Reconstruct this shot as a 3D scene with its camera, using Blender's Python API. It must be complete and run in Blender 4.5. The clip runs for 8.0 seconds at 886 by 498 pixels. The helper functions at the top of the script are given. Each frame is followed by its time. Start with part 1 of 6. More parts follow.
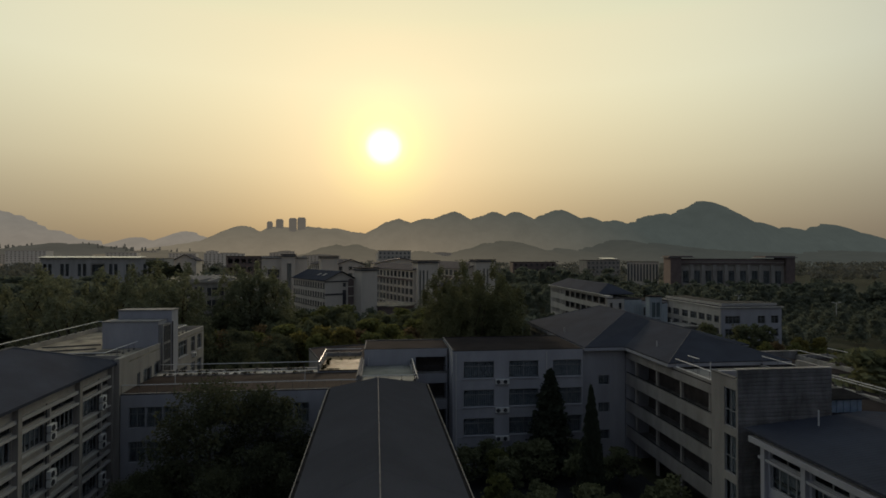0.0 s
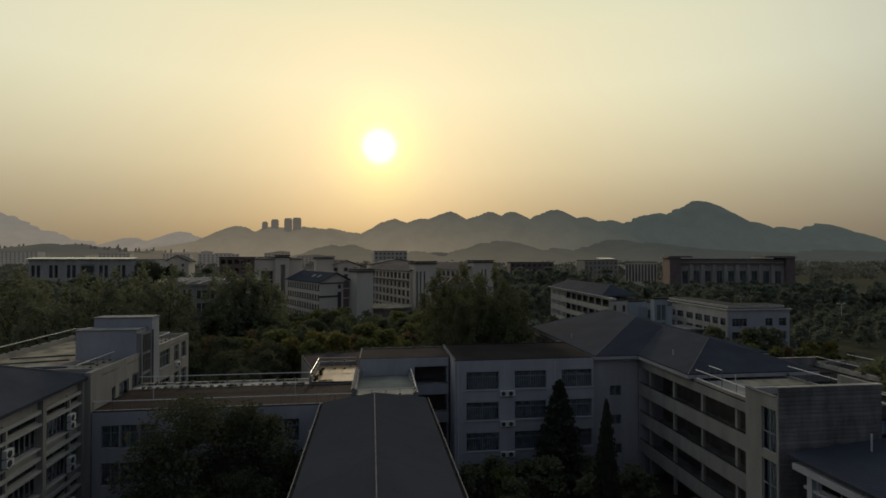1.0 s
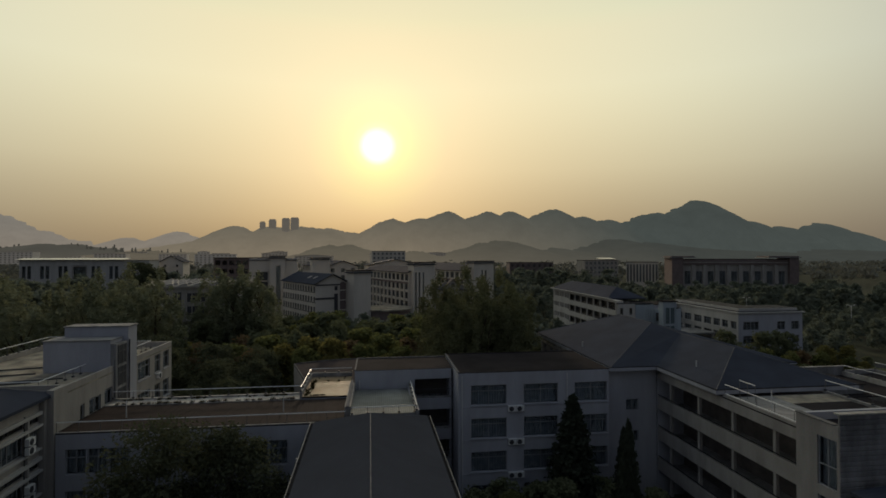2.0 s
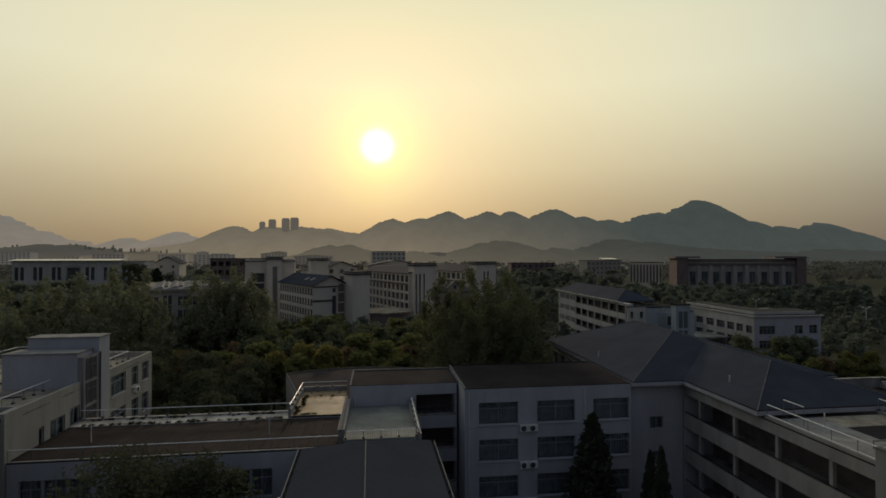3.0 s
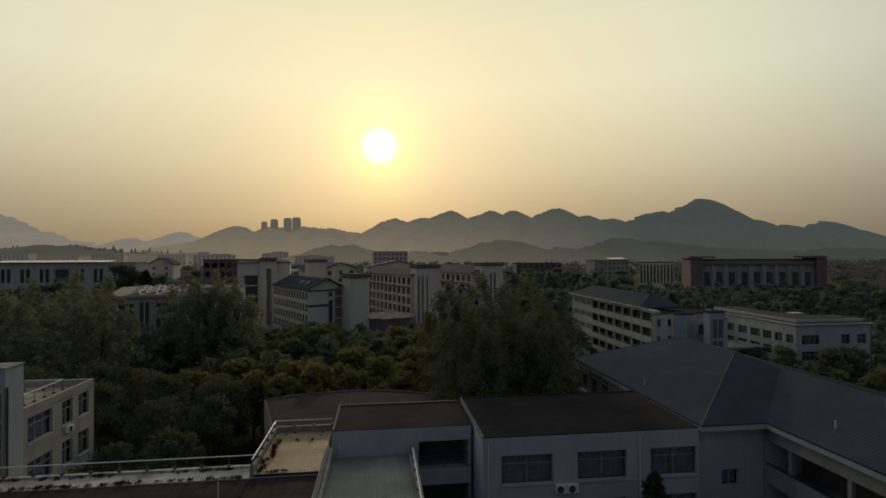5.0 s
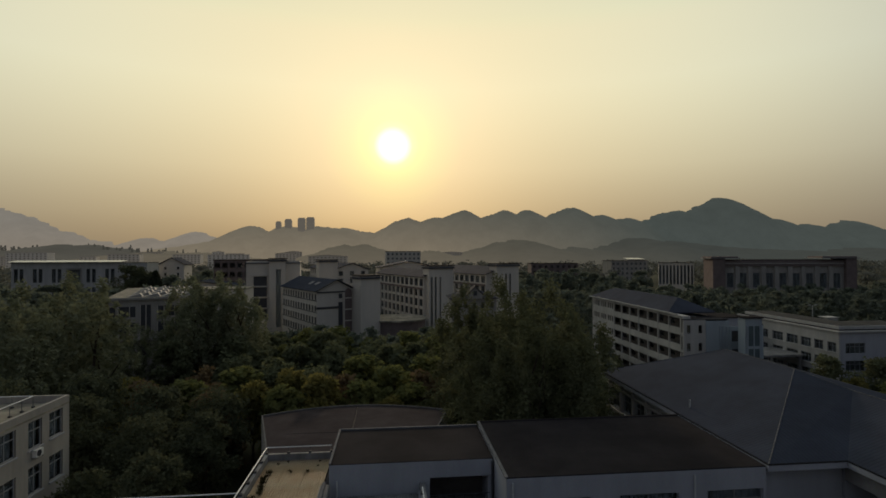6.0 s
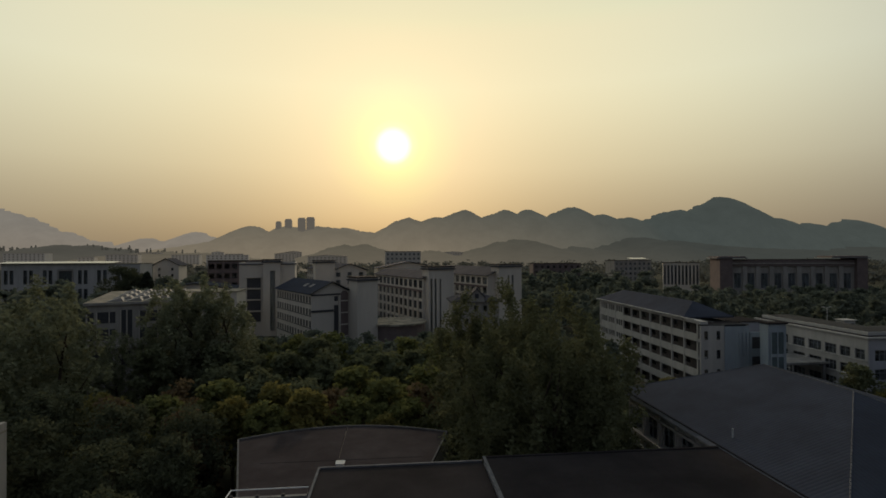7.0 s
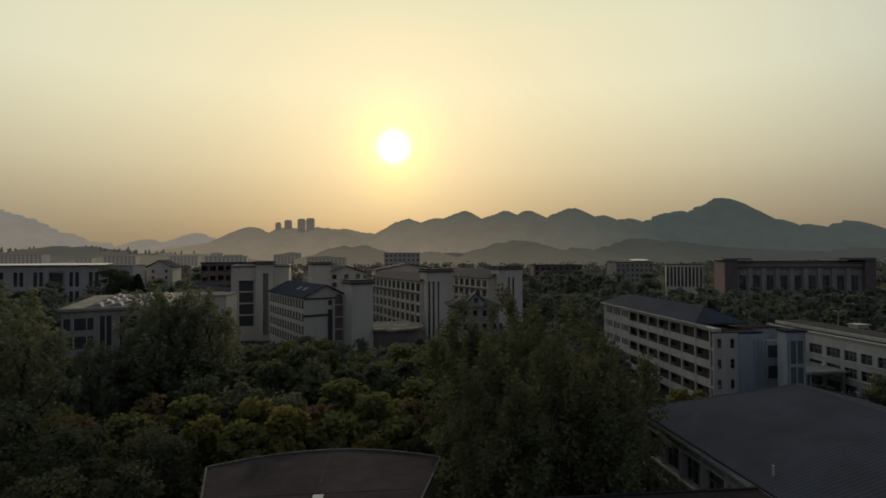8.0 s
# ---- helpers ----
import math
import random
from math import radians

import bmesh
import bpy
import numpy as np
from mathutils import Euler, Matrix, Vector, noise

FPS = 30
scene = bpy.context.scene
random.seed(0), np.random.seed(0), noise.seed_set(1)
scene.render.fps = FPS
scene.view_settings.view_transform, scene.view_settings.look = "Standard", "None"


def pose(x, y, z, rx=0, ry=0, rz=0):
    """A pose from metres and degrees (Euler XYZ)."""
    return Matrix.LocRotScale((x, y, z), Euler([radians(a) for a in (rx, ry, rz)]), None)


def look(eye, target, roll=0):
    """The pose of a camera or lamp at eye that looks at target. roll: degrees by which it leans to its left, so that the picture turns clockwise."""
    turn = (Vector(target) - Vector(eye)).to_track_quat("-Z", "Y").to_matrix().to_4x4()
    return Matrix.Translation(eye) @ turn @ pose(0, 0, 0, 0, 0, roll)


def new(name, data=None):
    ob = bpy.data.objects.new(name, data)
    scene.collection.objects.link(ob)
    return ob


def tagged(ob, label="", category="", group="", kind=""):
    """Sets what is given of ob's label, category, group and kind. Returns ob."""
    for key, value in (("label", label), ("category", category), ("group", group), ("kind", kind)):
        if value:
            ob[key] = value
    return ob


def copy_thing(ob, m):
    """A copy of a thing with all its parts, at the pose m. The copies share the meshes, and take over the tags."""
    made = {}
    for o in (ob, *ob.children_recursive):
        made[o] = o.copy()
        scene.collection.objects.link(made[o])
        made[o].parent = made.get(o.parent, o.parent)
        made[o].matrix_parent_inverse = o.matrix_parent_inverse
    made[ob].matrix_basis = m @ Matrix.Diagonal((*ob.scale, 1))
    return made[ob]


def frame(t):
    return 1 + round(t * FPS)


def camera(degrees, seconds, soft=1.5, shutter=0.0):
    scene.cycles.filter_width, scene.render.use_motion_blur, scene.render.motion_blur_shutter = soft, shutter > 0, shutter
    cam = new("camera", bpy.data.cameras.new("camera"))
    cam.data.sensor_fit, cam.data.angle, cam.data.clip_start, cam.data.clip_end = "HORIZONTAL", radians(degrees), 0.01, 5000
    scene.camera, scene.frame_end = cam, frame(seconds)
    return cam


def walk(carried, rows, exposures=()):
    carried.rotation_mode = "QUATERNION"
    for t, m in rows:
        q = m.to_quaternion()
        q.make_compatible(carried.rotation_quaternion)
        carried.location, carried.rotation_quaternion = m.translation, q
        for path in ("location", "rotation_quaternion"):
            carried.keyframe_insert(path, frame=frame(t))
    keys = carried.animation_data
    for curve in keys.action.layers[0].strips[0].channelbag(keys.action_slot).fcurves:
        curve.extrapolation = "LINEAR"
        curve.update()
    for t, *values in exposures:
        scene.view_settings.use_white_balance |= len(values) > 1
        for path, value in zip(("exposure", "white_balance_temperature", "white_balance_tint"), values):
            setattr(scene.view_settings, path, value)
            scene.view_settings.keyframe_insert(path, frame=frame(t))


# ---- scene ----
# Camera: a slow forward flight about 27 to 29 m above the ground.
cam = camera(81.8, 8.0, soft=1.65)
PATH = [
    (0, (-0.142, -0.596, 27.073), (0.089, 1.39, 27.096), 0.1),
    (0.5, (-0.22, 1.591, 27.195), (0.02, 3.576, 27.218), 0.0),
    (1, (-0.215, 3.862, 27.386), (0.032, 5.847, 27.409), 0.0),
    (1.5, (-0.17, 6.278, 27.566), (0.083, 8.262, 27.588), -0.0),
    (3, (0.183, 14.372, 28.014), (0.437, 16.356, 28.036), -0.1),
    (3.5, (0.343, 17.269, 28.125), (0.598, 19.253, 28.147), -0.1),
    (4, (0.597, 20.289, 28.262), (0.853, 22.273, 28.284), -0.2),
    (5.5, (1.401, 29.444, 28.621), (1.623, 31.432, 28.64), -0.2),
    (6, (1.719, 32.523, 28.741), (1.912, 34.514, 28.76), -0.2),
    (6.5, (2.094, 35.803, 28.822), (2.284, 37.794, 28.84), -0.3),
    (7, (2.494, 39.122, 29.023), (2.685, 41.113, 29.041), -0.3),
    (7.5, (3.006, 42.033, 29.255), (3.196, 44.024, 29.275), -0.3),
    (8, (3.659, 44.566, 29.357), (3.849, 46.556, 29.379), -0.3),
]
walk(cam, [(t, look(eye, target, roll)) for t, eye, target, roll in PATH])

# ---- light: a low sun in thick evening haze, straight ahead along +y ----
SUN_EL = 11.9
SUN_DIR = Vector((0, math.cos(radians(SUN_EL)), math.sin(radians(SUN_EL))))


def make_world():
    w = bpy.data.worlds.new("evening_sky")
    scene.world = w
    w.use_nodes = True
    nt = w.node_tree
    nt.nodes.clear()
    L = nt.links.new

    def nd(kind, **kw):
        n = nt.nodes.new(kind)
        for k, v in kw.items():
            if k == "op":
                n.operation = v
        return n

    def ramp(source, stops, blend="B_SPLINE"):
        n = nt.nodes.new("ShaderNodeValToRGB")
        n.color_ramp.interpolation = blend
        while len(n.color_ramp.elements) < len(stops):
            n.color_ramp.elements.new(0.5)
        for e, (p, c) in zip(n.color_ramp.elements, stops):
            e.position, e.color = p, (*c, 1)
        L(source, n.inputs[0])
        return n.outputs[0]

    tc = nd("ShaderNodeTexCoord")
    dot = nd("ShaderNodeVectorMath", op="DOT_PRODUCT")
    L(tc.outputs["Generated"], dot.inputs[0])
    dot.inputs[1].default_value = SUN_DIR
    ac = nd("ShaderNodeMath", op="ARCCOSINE")
    L(dot.outputs["Value"], ac.inputs[0])
    deg = nd("ShaderNodeMath", op="MULTIPLY")
    L(ac.outputs[0], deg.inputs[0])
    deg.inputs[1].default_value = 1 / math.pi
    # forward-scattered light of the haze, by the angle from the sun
    haze = ramp(deg.outputs[0], [(0.0, (0.87, 0.73, 0.44)), (0.07, (0.88, 0.765, 0.475)), (0.17, (0.835, 0.80, 0.56)),
                                 (0.27, (0.64, 0.645, 0.51)), (0.42, (0.215, 0.24, 0.28)), (1.0, (0.086, 0.100, 0.134))])
    # the disc and its aureole
    disc = ramp(deg.outputs[0], [(0.0, (9, 8.5, 7)), (0.0050, (3.2, 3.0, 2.0)), (0.0088, (0.36, 0.42, 0.14)),
                                 (0.016, (0.12, 0.19, 0.0)), (0.026, (0.04, 0.075, 0.0)), (0.042, (0, 0, 0))], "LINEAR")
    sep = nd("ShaderNodeSeparateXYZ")
    L(tc.outputs["Generated"], sep.inputs[0])
    height = ramp(sep.outputs["Z"], [(0.0, (0.335, 0.265, 0.238)), (0.07, (0.455, 0.378, 0.335)), (0.16, (0.76, 0.69, 0.625)),
                                     (0.29, (1.02, 1.02, 1.0)), (0.42, (1.06, 1.1, 1.18)), (1.0, (0.45, 0.52, 0.65))])
    mul = nd("ShaderNodeVectorMath", op="MULTIPLY")
    L(haze, mul.inputs[0])
    L(height, mul.inputs[1])
    add = nd("ShaderNodeVectorMath", op="ADD")
    L(mul.outputs[0], add.inputs[0])
    L(disc, add.inputs[1])
    sky = nd("ShaderNodeTexSky")
    sky.sky_type, sky.sun_disc, sky.sun_elevation, sky.sun_rotation = "NISHITA", False, radians(SUN_EL), 0.0
    sky.air_density, sky.dust_density = 1.0, 4.0
    b1, b2, out = nd("ShaderNodeBackground"), nd("ShaderNodeBackground"), nd("ShaderNodeOutputWorld")
    L(sky.outputs[0], b1.inputs[0])
    b1.inputs[1].default_value = 0.005
    L(add.outputs[0], b2.inputs[0])
    b2.inputs[1].default_value = 0.93
    both = nd("ShaderNodeAddShader")
    L(b1.outputs[0], both.inputs[0])
    L(b2.outputs[0], both.inputs[1])
    L(both.outputs[0], out.inputs[0])


make_world()
sun = new("sun", bpy.data.lights.new("sun", "SUN"))
sun.data.energy, sun.data.angle, sun.data.color = 1.1, radians(3.0), (1.0, 0.8, 0.58)
sun.matrix_world = look(SUN_DIR * 200, (0, 0, 0))

# ---- materials ----


def surface(name, a, b=None, scale=0.6, rough=0.8, bump=0.15, fine=9.0, metal=0.0, stains=0.25, stain=None, streak=0.0,
            per_piece=0.0, glow=None, spec=0.25):
    """Two scales of variation: broad stains and fine grain; streak stretches the stains downwards."""
    m = bpy.data.materials.new(name)
    m.use_nodes = True
    nt = m.node_tree
    p = nt.nodes["Principled BSDF"]
    L = nt.links.new
    b = b or tuple(c * 0.75 for c in a)
    tc = nt.nodes.new("ShaderNodeTexCoord")
    geo = nt.nodes.new("ShaderNodeNewGeometry")
    mp = nt.nodes.new("ShaderNodeMapping")
    L(geo.outputs["Position"], mp.inputs[0])
    if streak:
        mp.inputs["Scale"].default_value = (1, 1, 1 / streak)
    n1 = nt.nodes.new("ShaderNodeTexNoise")
    n1.inputs["Scale"].default_value, n1.inputs["Detail"].default_value = scale, 6
    n1.inputs["Roughness"].default_value = 0.65
    L(mp.outputs[0], n1.inputs["Vector"])
    n2 = nt.nodes.new("ShaderNodeTexNoise")
    n2.inputs["Scale"].default_value, n2.inputs["Detail"].default_value = fine, 4
    L(geo.outputs["Position"], n2.inputs["Vector"])
    r = nt.nodes.new("ShaderNodeValToRGB")
    r.color_ramp.elements[0].position, r.color_ramp.elements[1].position = 0.36, 0.66
    r.color_ramp.elements[0].color, r.color_ramp.elements[1].color = (*b, 1), (*a, 1)
    L(n1.outputs["Fac"], r.inputs[0])
    mix = nt.nodes.new("ShaderNodeMix")
    mix.data_type = "RGBA"
    mix.blend_type = "MULTIPLY"
    mix.inputs[0].default_value = stains
    L(r.outputs[0], mix.inputs[6])
    L(n2.outputs["Color"], mix.inputs[7])
    last = mix.outputs[2]
    if per_piece:
        oi = nt.nodes.new("ShaderNodeObjectInfo")
        mr = nt.nodes.new("ShaderNodeMapRange")
        mr.inputs[3].default_value, mr.inputs[4].default_value = 1 - per_piece, 1 + per_piece
        L(oi.outputs["Random"], mr.inputs[0])
        hs = nt.nodes.new("ShaderNodeHueSaturation")
        L(mr.outputs[0], hs.inputs["Value"])
        L(last, hs.inputs["Color"])
        last = hs.outputs[0]
    L(last, p.inputs["Base Color"])
    p.inputs["Roughness"].default_value, p.inputs["Metallic"].default_value = rough, metal
    p.inputs["Specular IOR Level"].default_value = spec
    if bump:
        bp = nt.nodes.new("ShaderNodeBump")
        bp.inputs["Strength"].default_value, bp.inputs["Distance"].default_value = bump, 0.05
        L(n2.outputs["Fac"], bp.inputs["Height"])
        L(bp.outputs[0], p.inputs["Normal"])
    if glow:
        p.inputs["Emission Color"].default_value, p.inputs["Emission Strength"].default_value = (*glow, 1), 1.0
    return m


def leafage(name, a, b, light=0.35):
    """Leaves: varied per leaf, half the light passes through."""
    m = bpy.data.materials.new(name)
    m.use_nodes = True
    nt = m.node_tree
    nt.nodes.clear()
    L = nt.links.new
    geo = nt.nodes.new("ShaderNodeNewGeometry")
    oi = nt.nodes.new("ShaderNodeObjectInfo")
    mix = nt.nodes.new("ShaderNodeMix")
    mix.data_type = "RGBA"
    mix.inputs[6].default_value, mix.inputs[7].default_value = (*a, 1), (*b, 1)
    avg = nt.nodes.new("ShaderNodeMath")
    avg.operation = "MULTIPLY_ADD"
    L(geo.outputs["Random Per Island"], avg.inputs[0])
    avg.inputs[1].default_value = 0.6
    half = nt.nodes.new("ShaderNodeMath")
    half.operation = "MULTIPLY"
    half.inputs[1].default_value = 0.4
    L(oi.outputs["Random"], half.inputs[0])
    L(half.outputs[0], avg.inputs[2])
    L(avg.outputs[0], mix.inputs[0])
    d, t, ms, o = (nt.nodes.new("ShaderNodeBsdf" + k) for k in ("Diffuse", "Translucent", "Glossy", "Diffuse"))
    nt.nodes.remove(o)
    sh, sh2, out = nt.nodes.new("ShaderNodeMixShader"), nt.nodes.new("ShaderNodeMixShader"), nt.nodes.new("ShaderNodeOutputMaterial")
    L(mix.outputs[2], d.inputs[0])
    L(mix.outputs[2], t.inputs[0])
    ms.inputs["Roughness"].default_value = 0.5
    sh.inputs[0].default_value = light
    L(d.outputs[0], sh.inputs[1])
    L(t.outputs[0], sh.inputs[2])
    sh2.inputs[0].default_value = 0.004
    L(sh.outputs[0], sh2.inputs[1])
    L(ms.outputs[0], sh2.inputs[2])
    L(sh2.outputs[0], out.inputs[0])
    return m


def glassy(name, tint=(0.8, 0.86, 0.9)):
    m = bpy.data.materials.new(name)
    m.use_nodes = True
    p = m.node_tree.nodes["Principled BSDF"]
    p.inputs["Base Color"].default_value = (*tint, 1)
    p.inputs["Roughness"].default_value = 0.04
    p.inputs["Transmission Weight"].default_value = 1.0
    p.inputs["IOR"].default_value = 1.3
    return m


PLASTER = surface("weathered_white_plaster", (0.475, 0.482, 0.52), (0.39, 0.395, 0.425), 0.5, 0.85, 0.1, 14, streak=5, stains=0.35, spec=0.1)
CREAM = surface("weathered_cream_plaster", (0.47, 0.438, 0.395), (0.335, 0.313, 0.285), 0.5, 0.85, 0.1, 12, streak=5, stains=0.35, spec=0.1)
# cream of the far walls, lightened in place of haze
HAZE_CREAM = surface("haze_lifted_cream_paint", (0.67, 0.615, 0.535), (0.60, 0.55, 0.48), 0.3, 0.85, 0.05, 8, streak=5, stains=0.2, spec=0.1)
PALE = surface("pale_stained_stucco", (0.66, 0.63, 0.58), (0.3, 0.28, 0.25), 0.6, 0.9, 0.2, 8, streak=2, stains=0.45, spec=0.1)
CONCRETE = surface("weathered_concrete", (0.36, 0.35, 0.34), (0.2, 0.195, 0.19), 0.7, 0.9, 0.3, 10, streak=4, stains=0.4)
BOARDS = surface("dark_board_concrete", (0.30, 0.29, 0.29), (0.14, 0.135, 0.13), 0.9, 0.9, 0.3, 12, streak=3, stains=0.4, per_piece=0.12)
TILE_ROOF = surface("slate_blue_roof_tiles", (0.067, 0.075, 0.099), (0.052, 0.057, 0.074), 0.25, 0.9, 0.3, 8, per_piece=0.1, spec=0.012)


def tiled(m, across=0.3, rise=0.1):
    """Courses and columns of roof tiles as fine relief: courses by height, columns across the slope's own direction."""
    nt = m.node_tree
    L = nt.links.new
    p = nt.nodes["Principled BSDF"]
    geo = nt.nodes.new("ShaderNodeNewGeometry")
    pos, nor = nt.nodes.new("ShaderNodeSeparateXYZ"), nt.nodes.new("ShaderNodeSeparateXYZ")
    L(geo.outputs["Position"], pos.inputs[0])
    L(geo.outputs["True Normal"], nor.inputs[0])

    def op(kind, a, b=None):
        n = nt.nodes.new("ShaderNodeMath")
        n.operation = kind
        for i, v in enumerate((a, b)):
            if v is None:
                continue
            if isinstance(v, (int, float)):
                n.inputs[i].default_value = v
            else:
                L(v, n.inputs[i])
        return n.outputs[0]

    west = op("GREATER_THAN", op("ABSOLUTE", nor.outputs["X"]), op("ABSOLUTE", nor.outputs["Y"]))
    along = op("ADD", op("MULTIPLY", pos.outputs["Y"], west), op("MULTIPLY", pos.outputs["X"], op("SUBTRACT", 1.0, west)))
    col = op("ABSOLUTE", op("SINE", op("MULTIPLY", along, math.pi / across)))
    row = op("FRACT", op("MULTIPLY", pos.outputs["Z"], 1 / rise))
    h = op("ADD", op("MULTIPLY", col, 0.6), op("MULTIPLY", row, 0.28))
    bp = nt.nodes.new("ShaderNodeBump")
    bp.inputs["Strength"].default_value, bp.inputs["Distance"].default_value = 0.3, 0.06
    L(h, bp.inputs["Height"])
    L(bp.outputs[0], p.inputs["Normal"])
    joint = op("ADD", 0.86, op("MULTIPLY", op("POWER", col, 0.5), 0.16))
    old = p.inputs["Base Color"].links[0].from_socket
    sc = nt.nodes.new("ShaderNodeVectorMath")
    sc.operation = "SCALE"
    L(old, sc.inputs[0])
    L(joint, sc.inputs["Scale"])
    L(sc.outputs[0], p.inputs["Base Color"])


tiled(TILE_ROOF)
METAL_ROOF = surface("grey_metal_roof", (0.068, 0.073, 0.089), (0.056, 0.060, 0.072), 0.12, 0.9, 0.05, 6, per_piece=0.04, spec=0.0)
FELT = surface("dark_roofing_felt", (0.052, 0.046, 0.047), (0.034, 0.030, 0.031), 0.25, 0.92, 0.3, 9, stains=0.4, spec=0.008)
HALL_FELT = surface("purple_grey_roofing_felt", (0.088, 0.075, 0.078), (0.055, 0.046, 0.048), 0.25, 0.92, 0.3, 9, stains=0.4, spec=0.008)
BROWN_TILE = surface("brown_roof_paving", (0.05, 0.039, 0.037), (0.034, 0.027, 0.026), 0.3, 0.9, 0.2, 9, per_piece=0.1, spec=0.03)
DORM_ROOF = surface("brown_grey_roof_tiles", (0.105, 0.098, 0.108), (0.08, 0.075, 0.083), 0.25, 0.9, 0.3, 8, per_piece=0.08, spec=0.02)
TAN_ROOF = surface("rusty_tan_screed", (0.48, 0.39, 0.26), (0.36, 0.25, 0.145), 0.4, 0.55, 0.2, 9, stains=0.35, spec=0.06)
SHEET = surface("grey_corrugated_sheet", (0.36, 0.37, 0.34), (0.24, 0.245, 0.23), 0.35, 0.8, 0.15, 9, stains=0.3, per_piece=0.06, spec=0.03)
SCREED = surface("pale_stained_screed", (0.48, 0.43, 0.34), (0.2, 0.18, 0.15), 0.45, 0.9, 0.3, 7, stains=0.4, spec=0.04)
STEEL = surface("galvanised_steel", (0.88, 0.88, 0.86), (0.76, 0.76, 0.74), 2.0, 0.4, 0.0, 20, metal=0.0, stains=0.1)
EDGE = surface("dull_edge_flashing", (0.2, 0.195, 0.19), (0.13, 0.128, 0.125), 1.5, 0.9, 0.05, 15, spec=0.005)
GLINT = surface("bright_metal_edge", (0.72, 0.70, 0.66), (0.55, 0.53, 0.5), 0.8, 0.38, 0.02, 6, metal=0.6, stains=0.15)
LIP = surface("pale_gutter_lip", (0.36, 0.355, 0.345), (0.24, 0.236, 0.23), 1.2, 0.7, 0.05, 15, spec=0.05)
GUTTER = surface("matt_dark_gutter", (0.035, 0.035, 0.037), (0.022, 0.022, 0.024), 1.5, 0.95, 0.05, 15, spec=0.0)
WHITE_PAINT = surface("white_painted_metal", (0.62, 0.62, 0.61), (0.5, 0.5, 0.48), 2.0, 0.45, 0.05, 15, stains=0.15)
AC_CASE = surface("greyed_white_casing", (0.80, 0.80, 0.78), (0.66, 0.66, 0.63), 1.2, 0.6, 0.05, 12, stains=0.3, spec=0.1)
RIDGE = surface("pale_ridge_capping", (0.18, 0.182, 0.19), (0.12, 0.122, 0.13), 1.5, 0.8, 0.1, 15, spec=0.03)
FRAME = surface("window_frame_aluminium", (0.42, 0.43, 0.45), (0.32, 0.33, 0.35), 2.0, 0.4, 0.03, 20, metal=0.3, stains=0.1)
DARK_FRAME = surface("dark_window_frame", (0.085, 0.085, 0.09), (0.06, 0.06, 0.065), 2.0, 0.6, 0.03, 20, stains=0.1, spec=0.08)
CURTAIN = surface("grey_curtain_cloth", (0.42, 0.43, 0.44), (0.28, 0.29, 0.3), 1.5, 0.95, 0.2, 12)
# for panels added behind far windows, lightening them in place of haze
WINDOW_BACKING = surface("dim_window_backing", (0.30, 0.29, 0.275), (0.2, 0.195, 0.185), 0.9, 0.95, 0.1, 6, spec=0.04)
# the gloom of closed rooms is put into this wall colour
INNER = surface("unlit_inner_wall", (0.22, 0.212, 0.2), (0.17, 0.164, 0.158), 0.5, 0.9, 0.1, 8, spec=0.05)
WHITE_WALL = surface("neutral_white_plaster", (0.58, 0.56, 0.53), (0.45, 0.435, 0.41), 0.4, 0.88, 0.1, 10, streak=5, stains=0.3, spec=0.08)
WEED = surface("dry_weeds", (0.07, 0.06, 0.025), (0.04, 0.035, 0.018), 2.0, 0.95, 0.5, 12, spec=0.02)
# recess shade of galleries, balconies and landings is put into this brown
BALCONY = surface("shade_dimmed_brown_plaster", (0.17, 0.15, 0.14), (0.11, 0.1, 0.095), 0.8, 0.9, 0.1, 8, stains=0.4, spec=0.05)
TEAL = surface("teal_stair_glazing", (0.13, 0.175, 0.19), (0.09, 0.12, 0.135), 0.6, 0.25, 0.0, 6, stains=0.3, spec=0.5)
GALLERY = surface("grimy_cream_plaster", (0.42, 0.40, 0.375), (0.30, 0.285, 0.27), 0.5, 0.88, 0.15, 12, streak=4, stains=0.4, spec=0.08)
GLASS = glassy("window_glass")
SOIL = surface("grass_and_soil", (0.10, 0.103, 0.064), (0.07, 0.067, 0.049), 0.2, 0.95, 0.4, 3, stains=0.5, spec=0.04)
ASPHALT = surface("grey_asphalt", (0.07, 0.07, 0.07), (0.045, 0.045, 0.046), 0.3, 0.9, 0.3, 9, spec=0.04)
BARK = surface("brown_bark", (0.1, 0.075, 0.055), (0.05, 0.04, 0.03), 2.0, 0.95, 0.5, 9)
BRICK = surface("red_brown_brick", (0.235, 0.185, 0.172), (0.18, 0.145, 0.137), 0.4, 0.9, 0.2, 9, spec=0.05)
BLUE_WALL = surface("pale_blue_grey_plaster", (0.39, 0.45, 0.50), (0.31, 0.355, 0.395), 0.4, 0.85, 0.1, 9, streak=5, stains=0.3, spec=0.1)
BLUE_SHEET = surface("pale_blue_sheet", (0.33, 0.43, 0.56), (0.2, 0.28, 0.38), 0.9, 0.6, 0.15, 8, stains=0.35)
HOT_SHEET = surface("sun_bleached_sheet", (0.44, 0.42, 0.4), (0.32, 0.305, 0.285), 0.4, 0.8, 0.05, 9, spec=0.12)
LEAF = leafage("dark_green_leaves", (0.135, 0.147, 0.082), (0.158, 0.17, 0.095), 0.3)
# haze is mixed into the far, pale and plume leaf colours
LEAF_FAR = leafage("haze_greyed_far_leaves", (0.155, 0.174, 0.132), (0.168, 0.187, 0.142), 0.3)
